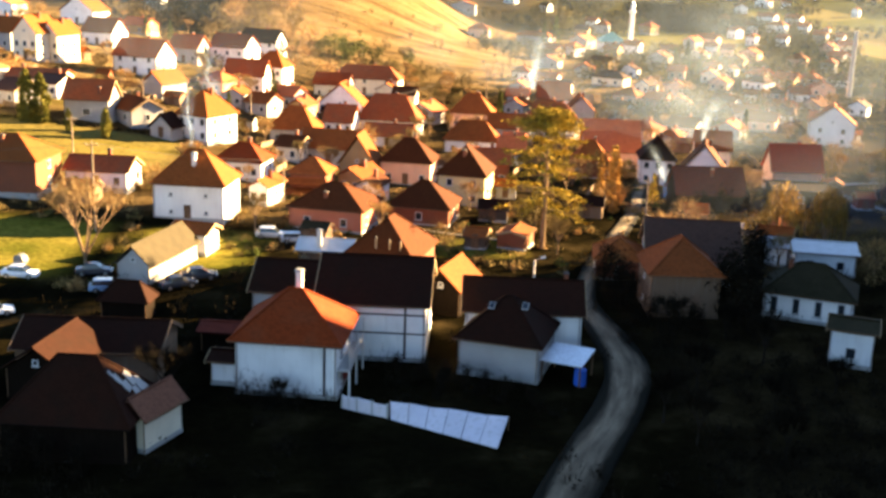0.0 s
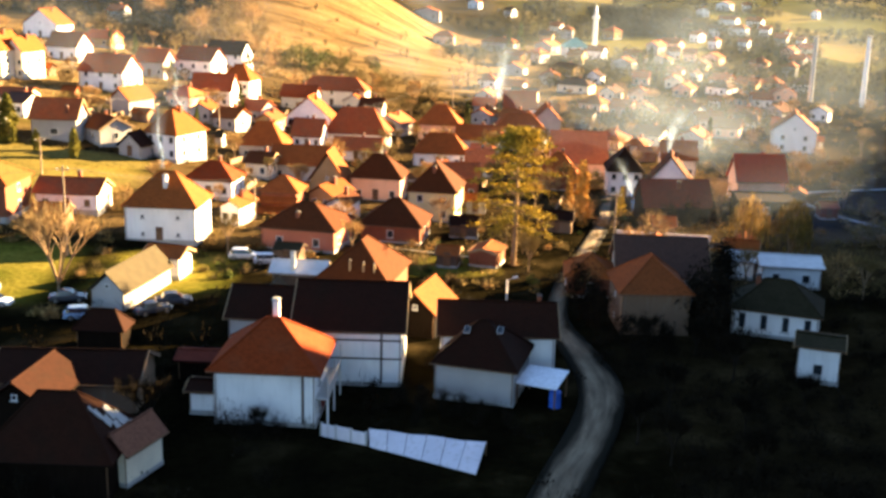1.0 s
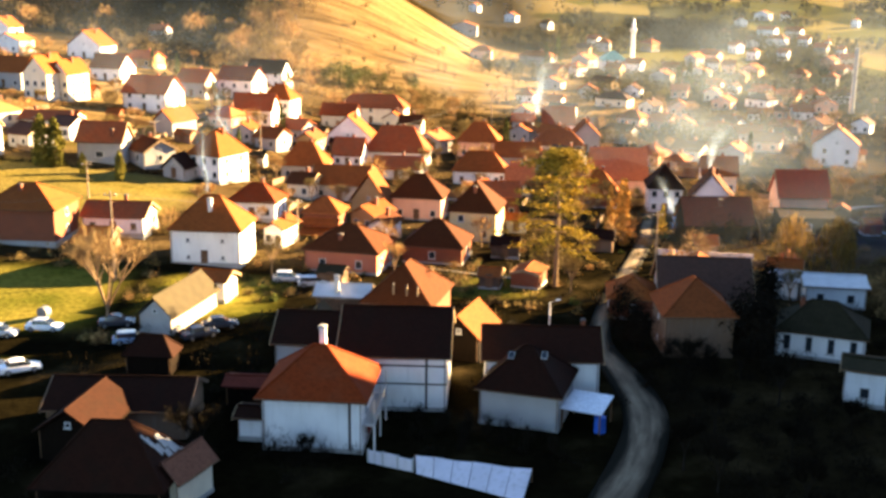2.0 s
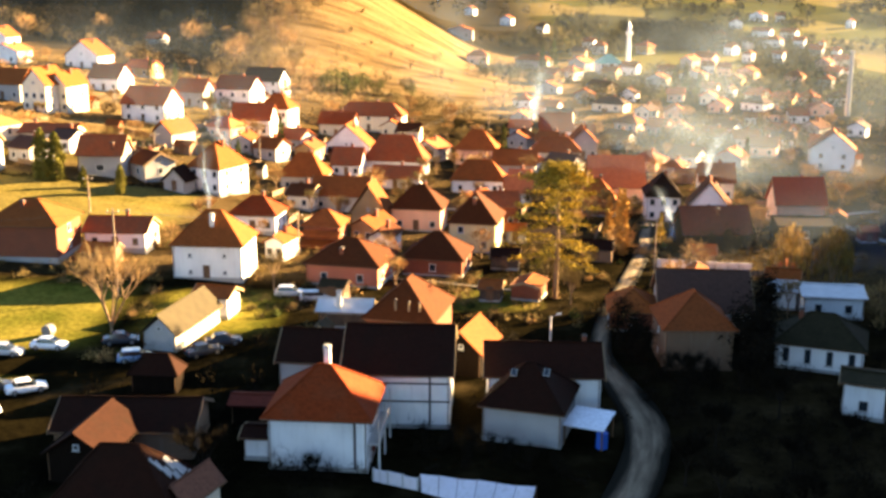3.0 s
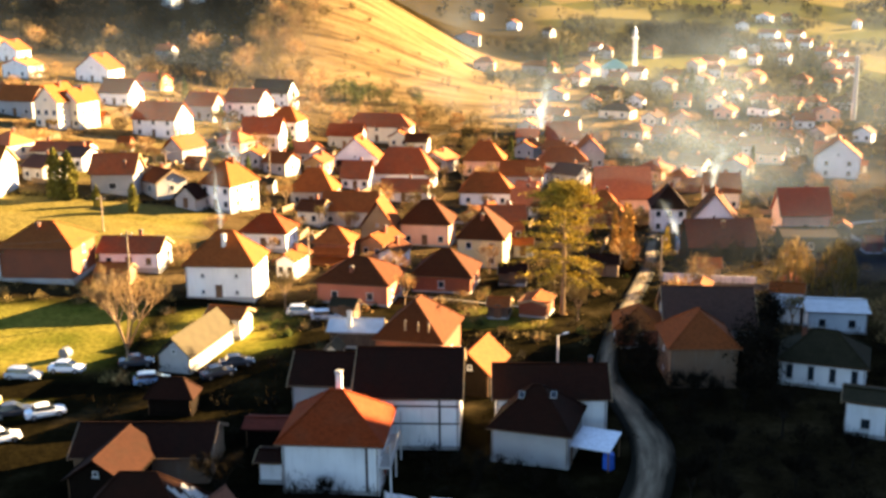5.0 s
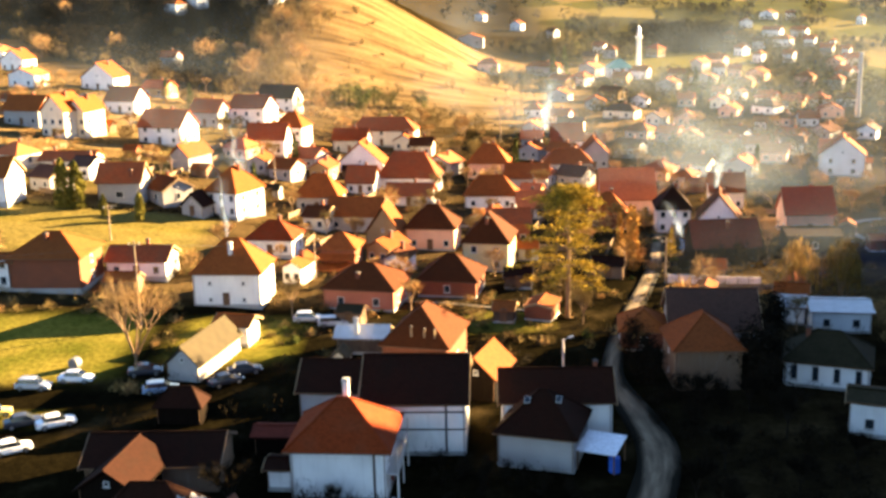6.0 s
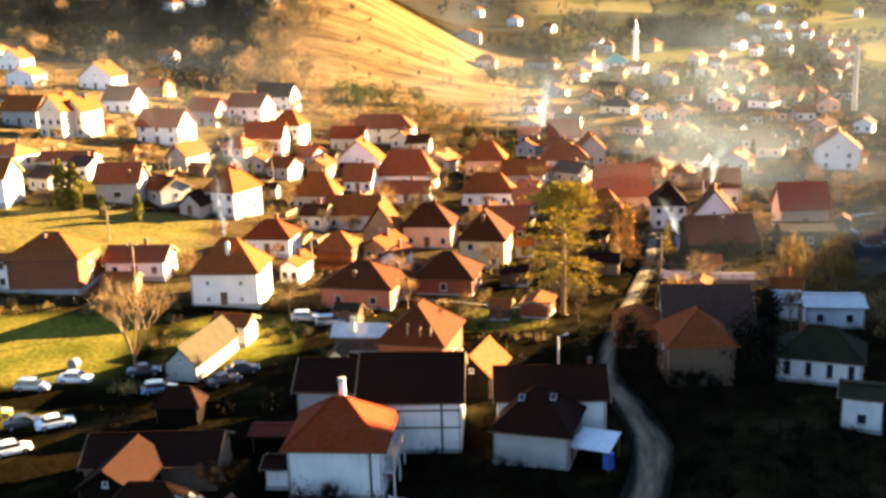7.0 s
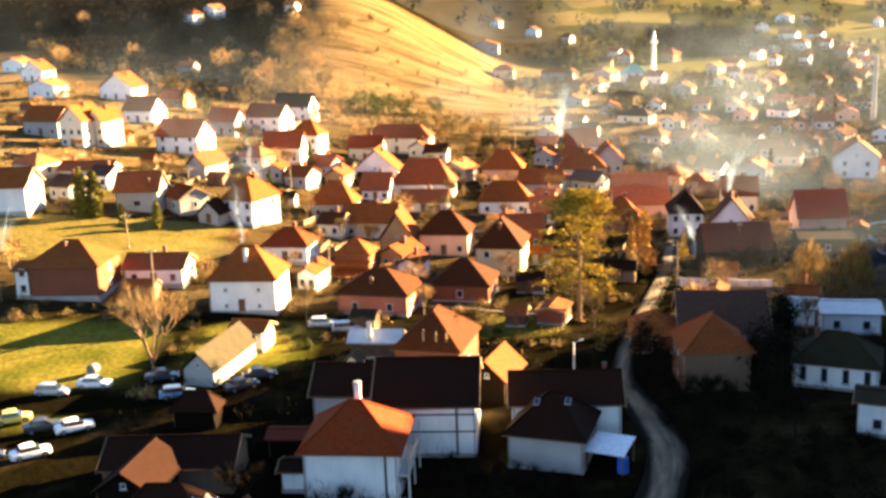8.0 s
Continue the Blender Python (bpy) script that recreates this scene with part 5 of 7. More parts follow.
def dense_tree(seed, h, w, mat, n=2200):
    """A dark tree with a full, lumpy crown down to the ground."""
    rng = np.random.default_rng(seed)
    bm = bmesh.new()
    tube(bm, (0, 0, -0.4), (0.1, 0, h * 0.7), 0.2, 0.06, 7)
    lobes = rng.normal(size=(14, 3)) * (w * 0.22, w * 0.22, h * 0.2) + (0, 0, h * 0.5)
    at = lobes[rng.integers(0, 14, n)] + rng.normal(size=(n, 3)) * (w * 0.13, w * 0.13, h * 0.11)
    at[:, 2] = np.maximum(at[:, 2], 0.2)
    return mesh_of("trunk", bm, SHADE_BARK), soup("crown", flakes(rng, at, rng.uniform(0.14, 0.42, n)), mat)


def bush_mesh(seed, w, h, mat, n=260, leafy=0.5):
    rng = np.random.default_rng(seed)
    d = rng.normal(size=(n, 3))
    d /= np.linalg.norm(d, axis=1, keepdims=True)
    d[:, 2] = np.abs(d[:, 2])
    lump = 0.7 + 0.3 * np.sin(3 * np.arctan2(d[:, 1], d[:, 0]) + seed) + 0.2 * rng.normal(size=n)
    at = d * (rng.uniform(0.25, 1, (n, 1)) * lump[:, None]) * (w / 2, w / 2, h)
    k = int(n * leafy)
    tris = [flakes(rng, at[:k], rng.uniform(0.10, 0.26, k))]
    way = d[k:] + (0, 0, 0.6) + rng.normal(scale=0.3, size=(n - k, 3))
    way /= np.linalg.norm(way, axis=1, keepdims=True)
    tris.append(slivers(rng, at[k:] * 0.6, way, rng.uniform(0.3, 0.9, n - k) * h * 0.7, rng.uniform(0.015, 0.04, n - k)))
    return soup("bush", np.concatenate(tris), mat)


def plant(meshes, name, x, y, label, category="tree", turn=0.0, scale=1.0, group="", z=None):
    root = tagged(base(name, x, y, turn, z), label, category, group)
    root.scale = (scale,) * 3
    part("trunk", meshes[0], None, root)
    part("crown", meshes[1], None, root)
    return root


def free(x, y, gap=1.0):
    if any((x - a) ** 2 + (y - b) ** 2 < (r + gap) ** 2 for a, b, r in TAKEN):
        return False
    return all((x - a) ** 2 + (y - b) ** 2 > (3.0 + gap) ** 2 for a, b in LANE)


LANE = [(60, 300), (52, 262), (48, 246), (45, 230), (42, 219), (40.5, 208), (36.5, 194), (33.5, 183), (29.5, 171), (26.5, 162), (24, 153), (21, 140), (22.5, 128), (23.4, 117), (20.5, 107), (16.4, 97), (12, 86)]

# single trees that stand out
plant(bare_tree(11, 13.8, 0.60, (6, 4, 3), leaf_material("pale_twigs", (0.12, 0.078, 0.034), (0.30, 0.20, 0.085)), per=26, stem=0.155, rise=0.74), "bare_tree", -42.4, 148.1, "tall leafless tree with golden twigs beside the parked cars")


def big_pine(x, y, h):
    r, rng = random.Random(3), np.random.default_rng(3)
    bm, at, size = bmesh.new(), [], []
    tube(bm, (0, 0, -0.4), (0.15, 0, h * 0.5), 0.40, 0.28, 9)
    tube(bm, (0.15, 0, h * 0.5), (0, 0.1, h * 0.95), 0.26, 0.06, 9)
    # tiers: height share, reach, limbs, droop
    for f, reach, limbs, droop in ((0.33, 6.6, 5, 0.9), (0.44, 7.6, 6, 0.5), (0.56, 6.4, 5, 0.3), (0.67, 6.2, 6, 0.2), (0.77, 5.0, 5, 0.1), (0.87, 4.3, 6, -0.1), (0.91, 3.9, 6, -0.2), (0.96, 2.4, 5, -0.2)):
        top = f > 0.8
        first = r.uniform(0, 6.28)
        for i in range(limbs):
            a = first + 6.2832 * i / limbs + r.uniform(-0.3, 0.3)
            out = reach * r.uniform(0.62, 1.08)
            start = Vector((0.1, 0, h * f - 0.6))
            tip = Vector((math.cos(a) * out, math.sin(a) * out, h * f - droop + r.uniform(-0.4, 0.5)))
            if a % 6.2832 < 1.2 and f < 0.6:  # heavy hanging limbs on the sunny side
                tip.z -= 2.2
            knee = start.lerp(tip, 0.5) + Vector((0, 0, 0.5))
            tube(bm, start, knee, 0.11, 0.07, 5)
            tube(bm, knee, tip, 0.07, 0.02, 5)
            for j in range(5):
                c = knee.lerp(tip, -0.35 + 0.36 * j + r.uniform(-0.08, 0.08)) + Vector((r.uniform(-0.6, 0.6), r.uniform(-0.6, 0.6), 0.25))
                n = 90 if top else 58
                wide = 0.72 if top else 0.58
                at.append(rng.normal(size=(n, 3)) * (wide, wide, 0.28 if top else 0.17) + np.array(c))
                size.append(rng.uniform(0.12, 0.32, n))
    crown = soup("crown", flakes(rng, np.concatenate(at), np.concatenate(size)), PINE)
    plant((mesh_of("trunk", bm, BARK), crown), "pine_tree", x, y, "tall old pine with olive-gold needles in tiers above a bare trunk")


big_pine(19.0, 168.5, 20.6)

def columnar(seed, h, w, mat, n=1500):
    rng = np.random.default_rng(seed)
    bm = bmesh.new()
    tube(bm, (0, 0, -0.3), (0, 0, h * 0.9), 0.16, 0.03, 7)
    f, a = rng.uniform(0.02, 1, n), rng.uniform(0, 6.2832, n)
    rad = w / 2 * (1 - f ** 3.2) * (0.72 + 0.4 * f) * (0.8 + 0.2 * np.sin(3 * a + 9 * f)) * rng.uniform(0.5, 1.05, n)
    at = np.stack([rad * np.cos(a), rad * np.sin(a), h * f], 1)
    return mesh_of("trunk", bm, BARK), soup("crown", flakes(rng, at, rng.uniform(0.25, 0.6, n)), mat)


CYPRESS = columnar(21, 9.6, 4.6, leaf_material("cypress_leaves", (0.07, 0.07, 0.012), (0.22, 0.19, 0.035)), 2400)
SPRUCE = conifer(22, 10.0, 2.6, NEEDLES, 0.05, 1300)
for x, y, s in ((-76.1, 227.0, 1.05), (-73.6, 227.7, 1.0), (-60.0, 223.4, 0.6), (-67.5, 224.5, 0.45)):
    plant(CYPRESS, "cypress", x, y, "dark green cypress beside the field hedge", turn=x * 7, scale=s, group="cypresses by the field")
ROUND_GREEN = dense_tree(27, 7.5, 6.5, NEEDLES, 1500)
for x, y, s in ((-33, 437, 1.5), (-28, 441, 1.3), (-24, 446, 1.2), (-38, 429, 1.2), (-18, 447, 1.0), (-29, 432, 1.0), (-5, 452, 0.8)):
    plant(ROUND_GREEN, "evergreen_tree", x, y, "rounded dark evergreen at the foot of the hay slope", turn=x * 19, scale=s, group="evergreens below the slope")
for x, y, s in ((65, 569, 1.7), (60, 575, 1.3), (87, 306, 0.9), (103, 470, 1.2), (110, 480, 1.4),
                (115, 476, 1.1), (-62, 335, 0.7), (-38, 300, 0.9), (-43, 262, 0.7), (22, 318, 1.0), (-80, 372, 0.9), (-92, 390, 0.8), (-47, 390, 0.8), (26, 233, 0.9)):
    plant(SPRUCE, "spruce", x, y, "dark green spruce among the houses", turn=x * 13, scale=s, group="spruces in the village")
plant(conifer(29, 5.5, 1.5, leaf_material("golden_needles", (0.16, 0.12, 0.01), (0.42, 0.30, 0.03)), 0.03, 700), "golden_cypress", 44.1, 212.4, "small golden cypress in a garden by the lane")
POPLAR = columnar(31, 12.0, 2.6, RUSSET_LEAF, 900)
for x, y, s in ((34.6, 199.5, 1.0), (32.8, 204.0, 0.85), (35.6, 209.0, 0.9)):
    plant(POPLAR, "poplar", x, y, "narrow golden-leaved poplar beside the lane", turn=x * 31, scale=s, group="poplars by the lane")


def willow(seed, h, w):
    rng = np.random.default_rng(seed)
    bm = bmesh.new()
    for k in range(5):
        a = k * 1.3
        tube(bm, (0, 0, -0.3), (math.cos(a) * w * 0.25, math.sin(a) * w * 0.25, h * 0.7), 0.16, 0.05, 6)
    n = 1000
    a, rr = rng.uniform(0, 6.2832, n), np.sqrt(rng.uniform(0, 1, n))
    top = h * (0.98 - 0.35 * rr ** 2) - rng.uniform(0, 0.5, n) * h
    at = np.stack([w / 2 * rr * np.cos(a), w / 2 * rr * np.sin(a), top], 1)
    way = np.tile((0, 0, -1.0), (n, 1)) + rng.normal(scale=0.18, size=(n, 3))
    return mesh_of("trunk", bm, BARK), soup("crown", slivers(rng, at, way, rng.uniform(0.8, 2.0, n), rng.uniform(0.03, 0.09, n)), WILLOW)


WILLOWS = willow(5, 10.5, 6.6)
for x, y, s in ((57.6, 178.5, 1.0), (64.3, 177.0, 0.95)):
    plant(WILLOWS, "willow", x, y, "yellow weeping willow in front of a dark shed", turn=x * 11, scale=s, group="yellow willows")

# sheds, wood stores and fences behind the houses
TAKEN += [(-33.0, 170.5, 6.0), (-39.0, 172.0, 3.0), (-26.0, 153.0, 6.0), (-18.0, 156.5, 5.0)]  # open yards
clutter = random.Random(31)
count = 0
while count < 46:
    y = clutter.uniform(155, 400)
    x = clutter.uniform(-0.40, 0.40) * y
    if not free(x, y, 2.2) or within(x, -130, -42, 1) * within(y, 196, 235, 1) > 0 or within(x, -100, -41, 1) * within(y, 118, 175, 1) > 0:
        continue
    roof = clutter.choice(("brown", "dark", "grey", "red", "brown"))
    wall = clutter.choice(("plank", "plank", "brick", "ochre", "grey"))
    house("shed", x, y, clutter.uniform(3.0, 5.5), clutter.uniform(2.6, 4.2), clutter.choice((-20, -12, -6, 70)), clutter.uniform(2.0, 2.7), clutter.uniform(0.6, 1.3), "gs", wall, roof,
          {"plank": "dark plank", "brick": "bare brick", "grey": "grey rendered", "ochre": "drab plastered"}[wall] + " garden shed with a low " + {"brown": "brown tile", "dark": "dark tile", "grey": "grey tile", "red": "red tile"}[roof] + " roof", "shed",
          chimneys=(), front=0, side=0, door=0.0, over=0.25)
    count += 1
FENCE_WOOD = planks("fence_boards", (0.20, 0.14, 0.09))


def garden_fence(x, y, yaw, n):
    root = tagged(base("garden_fence", x, y, yaw), "weathered board fence between two gardens", "fence", "garden fences")
    c, s = math.cos(radians(yaw)), math.sin(radians(yaw))
    z0 = ground(x, y)
    for k in range(n + 1):
        z = ground(x + c * 2.4 * k, y + s * 2.4 * k) - z0
        bm = bmesh.new()
        box(bm, 2.4 * k - 0.06, -0.06, z - 0.5, 2.4 * k + 0.06, 0.06, z + 1.35)
        part("post", bm, FENCE_WOOD, root)
        if k < n:
            z1 = ground(x + c * 2.4 * (k + 1), y + s * 2.4 * (k + 1)) - z0
            bm = bmesh.new()
            prism(bm, [(2.4 * k + 0.07, -0.03, z + 0.1), (2.4 * k + 2.33, -0.03, z1 + 0.1), (2.4 * k + 2.33, -0.03, z1 + 1.2), (2.4 * k + 0.07, -0.03, z + 1.2)],
                  [(2.4 * k + 0.07, 0.03, z + 0.1), (2.4 * k + 2.33, 0.03, z1 + 0.1), (2.4 * k + 2.33, 0.03, z1 + 1.2), (2.4 * k + 0.07, 0.03, z + 1.2)])
            part("board_panel", bm, FENCE_WOOD, root)


count = 0
while count < 40:
    y = clutter.uniform(160, 330)
    x = clutter.uniform(-0.40, 0.38) * y
    yaw = clutter.choice((-18, -8, 75, 82))
    n = clutter.choice((4, 5, 6))
    c, s = math.cos(radians(yaw)), math.sin(radians(yaw))
    if all(free(x + c * 2.4 * k, y + s * 2.4 * k, -1.0) for k in range(n + 1)) and not (within(x, -130, -42, 1) * within(y, 190, 235, 1) > 0 or within(x, -100, -41, 1) * within(y, 118, 175, 1) > 0):
        garden_fence(x, y, yaw, n)
        count += 1

# gardens: leafless fruit trees and shrubs between the houses
BARE = [bare_tree(40 + k, h, lean, (4, 3, 3), mat, 20) for k, (h, lean, mat) in enumerate(((7.5, 0.6, TWIGS), (6.0, 0.75, TWIGS), (9.0, 0.5, OLIVE), (5.0, 0.8, OLIVE)))]
BARE[1] = round_tree(151, 5.5, 5.0, TWIGS, 500)
BARE[3] = round_tree(152, 4.6, 4.4, OLIVE, 500)
BUSH = [bush_mesh(60 + k, w, h, mat) for k, (w, h, mat) in enumerate(((2.6, 1.6, OLIVE), (3.4, 2.2, TWIGS), (2.0, 1.3, NEEDLES), (3.8, 1.9, OLIVE)))]
TAKEN.append((-36.0, 174.5, 4.5))  # open yard in front of the white house
garden = random.Random(77)
count = 0
while count < 230:
    y = garden.uniform(150, 430)
    x = garden.uniform(-0.43, 0.45) * y
    if not free(x, y, 0.8) or within(x, -130, -45, 1) * within(y, 196, 235, 1) > 0 or within(x, -100, -41, 1) * within(y, 118, 172, 1) > 0:
        continue
    plant(BARE[garden.randrange(4)], "fruit_tree", x, y, "leafless brown fruit tree in a village garden", turn=garden.uniform(0, 360), scale=garden.uniform(0.6, 1.15), group="garden trees")
    count += 1


def shrub(x, y, k, s, label, group, name="shrub"):
    ob = new(name, BUSH[k])
    ob.matrix_basis = pose(x, y, ground(x, y) - 0.1, 0, 0, x * 37)
    ob.scale = (s, s, s * 0.9)
    tagged(ob, label, "shrub", group)


count = 0
while count < 200:
    y = garden.uniform(150, 420)
    x = garden.uniform(-0.43, 0.45) * y
    if not free(x, y, -0.6) or within(x, -130, -45, 1) * within(y, 196, 235, 1) > 0 or within(x, -100, -44, 1) * within(y, 118, 172, 1) > 0:
        continue
    shrub(x, y, garden.randrange(4), garden.uniform(0.7, 1.4), "brown winter shrub between the houses", "garden shrubs")
    count += 1
# thicket shaded by the hill, shade put in its colour, too tangled to count
def clumps(name, spots, mat, label, w=(1.6, 4.0), h=(1.0, 2.4), per=110, seed=1, flake=(0.10, 0.28)):
    rng = np.random.default_rng(seed)
    tris = []
    for x, y in spots:
        ww, hh = rng.uniform(*w), rng.uniform(*h)
        d = rng.normal(size=(per, 3))
        d /= np.linalg.norm(d, axis=1, keepdims=True)
        d[:, 2] = np.abs(d[:, 2])
        at = d * rng.uniform(0.2, 1.0, (per, 1)) * (ww / 2, ww / 2, hh) * (1 + 0.25 * rng.normal(size=(per, 1))) + (x, y, ground(x, y) - 0.1)
        k = per // 2
        tris.append(flakes(rng, at[:k], rng.uniform(*flake, k)))
        way = d[k:] + (0, 0, 0.7)
        way /= np.linalg.norm(way, axis=1, keepdims=True)
        tris.append(slivers(rng, at[k:] - (0, 0, 0.2), way, rng.uniform(0.4, 1.2, per - k), rng.uniform(0.015, 0.04, per - k)))
    return tagged(new(name, soup(name, np.concatenate(tris), mat)), label, "scrub", kind="stuff")


spots = []
while len(spots) < 620:
    y = garden.uniform(82, 168)
    x = garden.uniform(24, 0.47 * y + 8) if garden.random() < 0.6 else garden.uniform(-0.42 * y, 22)
    if not free(x, y, -0.4) or (x < -41 and y > 114) or (-9 < x < 12 and y < 106):
        continue
    if x < 24 and garden.random() < 0.3:
        continue
    spots.append((x, y))
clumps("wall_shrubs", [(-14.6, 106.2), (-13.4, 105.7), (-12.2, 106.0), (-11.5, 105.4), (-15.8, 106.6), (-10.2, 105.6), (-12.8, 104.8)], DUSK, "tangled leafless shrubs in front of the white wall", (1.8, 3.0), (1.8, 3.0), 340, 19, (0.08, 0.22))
clumps("thicket", spots, DUSK, "leafless scrub coloured near-black for the shaded gardens", seed=12)
spots = []
while len(spots) < 1500:
    y = garden.uniform(150, 430)
    x = garden.uniform(-0.43, 0.45) * y
    if not free(x, y, -1.2) or within(x, -130, -45, 1) * within(y, 196, 235, 1) > 0 or within(x, -100, -44, 1) * within(y, 118, 172, 1) > 0:
        continue
    spots.append((x, y))
clumps("bramble", spots[::3], TWIGS, "pale brown brambles along garden edges", (1.4, 3.6), (0.8, 2.0), 70, 16, (0.12, 0.30))
clumps("undergrowth", spots, OLIVE, "brown winter undergrowth along garden edges", (1.2, 3.4), (0.7, 1.9), 70, 13, (0.14, 0.34))
clumps("field_hedge", [(-96 + 56 * k / 90 + garden.uniform(-0.4, 0.4), 225.5 + 8 * k / 90 + garden.uniform(-0.5, 0.5)) for k in range(90)], DUSK, "dark hedge along the top of the field", (1.2, 2.0), (0.7, 1.3), 60, 14)
# twigs and bark below take the shade-toned copies
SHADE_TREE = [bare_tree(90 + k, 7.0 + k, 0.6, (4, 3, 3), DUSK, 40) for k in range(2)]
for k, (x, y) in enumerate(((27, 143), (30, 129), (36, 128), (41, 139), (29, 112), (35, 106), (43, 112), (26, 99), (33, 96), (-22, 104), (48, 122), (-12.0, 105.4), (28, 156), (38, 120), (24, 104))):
    plant(SHADE_TREE[k % 2], "garden_tree", x, y, "leafless tree coloured near-black for the shaded gardens", turn=k * 47, scale=0.45 if y == 105.4 else 0.7 + 0.09 * (k % 5), group="shaded garden trees")


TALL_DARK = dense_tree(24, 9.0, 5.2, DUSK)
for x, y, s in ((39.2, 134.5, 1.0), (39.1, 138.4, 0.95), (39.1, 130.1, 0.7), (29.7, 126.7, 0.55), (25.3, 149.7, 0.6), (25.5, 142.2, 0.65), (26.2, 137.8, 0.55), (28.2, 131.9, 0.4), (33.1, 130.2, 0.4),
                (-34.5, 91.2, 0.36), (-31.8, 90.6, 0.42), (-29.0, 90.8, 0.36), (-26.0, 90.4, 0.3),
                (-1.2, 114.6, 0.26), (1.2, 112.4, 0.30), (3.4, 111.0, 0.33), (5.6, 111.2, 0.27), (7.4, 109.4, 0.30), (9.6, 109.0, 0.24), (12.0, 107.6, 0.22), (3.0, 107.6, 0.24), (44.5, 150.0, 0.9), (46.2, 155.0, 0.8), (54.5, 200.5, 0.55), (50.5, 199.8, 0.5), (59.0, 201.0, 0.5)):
    plant(TALL_DARK, "dense_tree", x, y, "dense evergreen coloured near-black for the shaded gardens", turn=x * 17, scale=s, group="shaded evergreens")


def woods(name, spots, mat, label, size=(3.0, 5.0), per=70, flake=(0.35, 0.8), seed=1):
    """Far woodland: crowns of loose clumps on stems, too many to count."""
    rng = np.random.default_rng(seed)
    tris = []
    for x, y in spots:
        h = rng.uniform(*size) * 1.5
        w = h * rng.uniform(0.32, 0.48)
        z = ground(x, y)
        d = rng.normal(size=(per, 3))
        d /= np.linalg.norm(d, axis=1, keepdims=True)
        at = d * rng.uniform(0.35, 1.0, (per, 1)) ** 0.6 * (w, w, h * 0.42) + (x, y, z + h * 0.6)
        tris.append(flakes(rng, at, rng.uniform(*flake, per)))
        tris.append(np.array([[(x - 0.2, y, z - 0.5), (x + 0.2, y, z - 0.5), (x, y, z + h * 0.7)], [(x, y - 0.2, z - 0.5), (x, y + 0.2, z - 0.5), (x, y, z + h * 0.7)]]))
    return tagged(new(name, soup(name, np.concatenate(tris), mat)), label, "woodland", kind="stuff")


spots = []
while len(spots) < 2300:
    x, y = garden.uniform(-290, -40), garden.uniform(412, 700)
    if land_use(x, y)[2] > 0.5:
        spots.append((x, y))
# near-black crowns keep the whole slope looking shaded
woods("hillside_wood", spots, DUSK, "leafless wood on the hillside, its shade put into the colour", seed=2)
spots = [(garden.uniform(-80, -50), garden.uniform(436, 545)) for _ in range(95)]
while len(spots) < 190:
    x, y = garden.uniform(-230, -60), garden.uniform(395, 600)
    if 0.02 < land_use(x, y)[2] < 0.9:
        spots.append((x, y))
woods("wood_edge", spots, leaf_material("golden_crowns", (0.10, 0.072, 0.028), (0.25, 0.17, 0.065)), "golden-brown leafless trees along the wood's edge", size=(3.5, 6.0), per=190, flake=(0.18, 0.45), seed=3)
spots = [(garden.uniform(-62, 18), garden.uniform(398, 446)) for _ in range(130)]
for k in range(3):  # hedge lines across the hay slope
    spots += [(-40 + 95 * f + garden.uniform(-2, 2), 560 - 35 * k - 70 * f + garden.uniform(-3, 3)) for f in (garden.random() for _ in range(16))]
woods("slope_scrub", spots, OLIVE, "scattered scrub along the foot of the hay slope", size=(1.2, 3.4), per=60, flake=(0.22, 0.5), seed=4)
spots = []
while len(spots) < 3000:
    y = garden.uniform(330, 1300)
    x = garden.uniform(0.05, 0.5) * y
    if land_use(x, y)[2] < 0.3 and free(x, y, 1) and (y > 520 or x > 0.14 * y) and noise.noise((x * 0.016, y * 0.009, 3.0)) > -0.06 + 0.3 * smooth((y - 650) / 300):
        spots.append((x, y))
VALLEY = leaf_material("valley_crowns", (0.050, 0.042, 0.014), (0.120, 0.092, 0.032))
woods("valley_trees", [p for k, p in enumerate(spots) if k % 4], VALLEY, "distant bare trees and hedges across the valley", size=(1.8, 5.2), per=80, flake=(0.3, 0.7), seed=5)
woods("valley_thickets", spots[::4], DUSK, "distant dark thickets between the valley houses", size=(1.2, 3.6), seed=15)
spots = []
while len(spots) < 420:
    x, y = garden.uniform(110, 230), garden.uniform(630, 810)
    if land_use(x, y)[2] > 0.4:
        spots.append((x, y))
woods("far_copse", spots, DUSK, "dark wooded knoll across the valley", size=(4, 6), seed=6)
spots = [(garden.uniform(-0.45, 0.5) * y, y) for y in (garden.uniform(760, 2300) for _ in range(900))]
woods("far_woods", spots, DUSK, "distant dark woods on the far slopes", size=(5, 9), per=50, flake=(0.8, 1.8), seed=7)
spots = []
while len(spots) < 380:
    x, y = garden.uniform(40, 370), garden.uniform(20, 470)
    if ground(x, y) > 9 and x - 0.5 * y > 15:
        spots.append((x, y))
# out of view; fringes the hill added for its shade
woods("hill_wood", spots, DUSK, "unseen leafless wood on the shade-casting hill beside the village", size=(2.0, 3.0), per=50, seed=8)

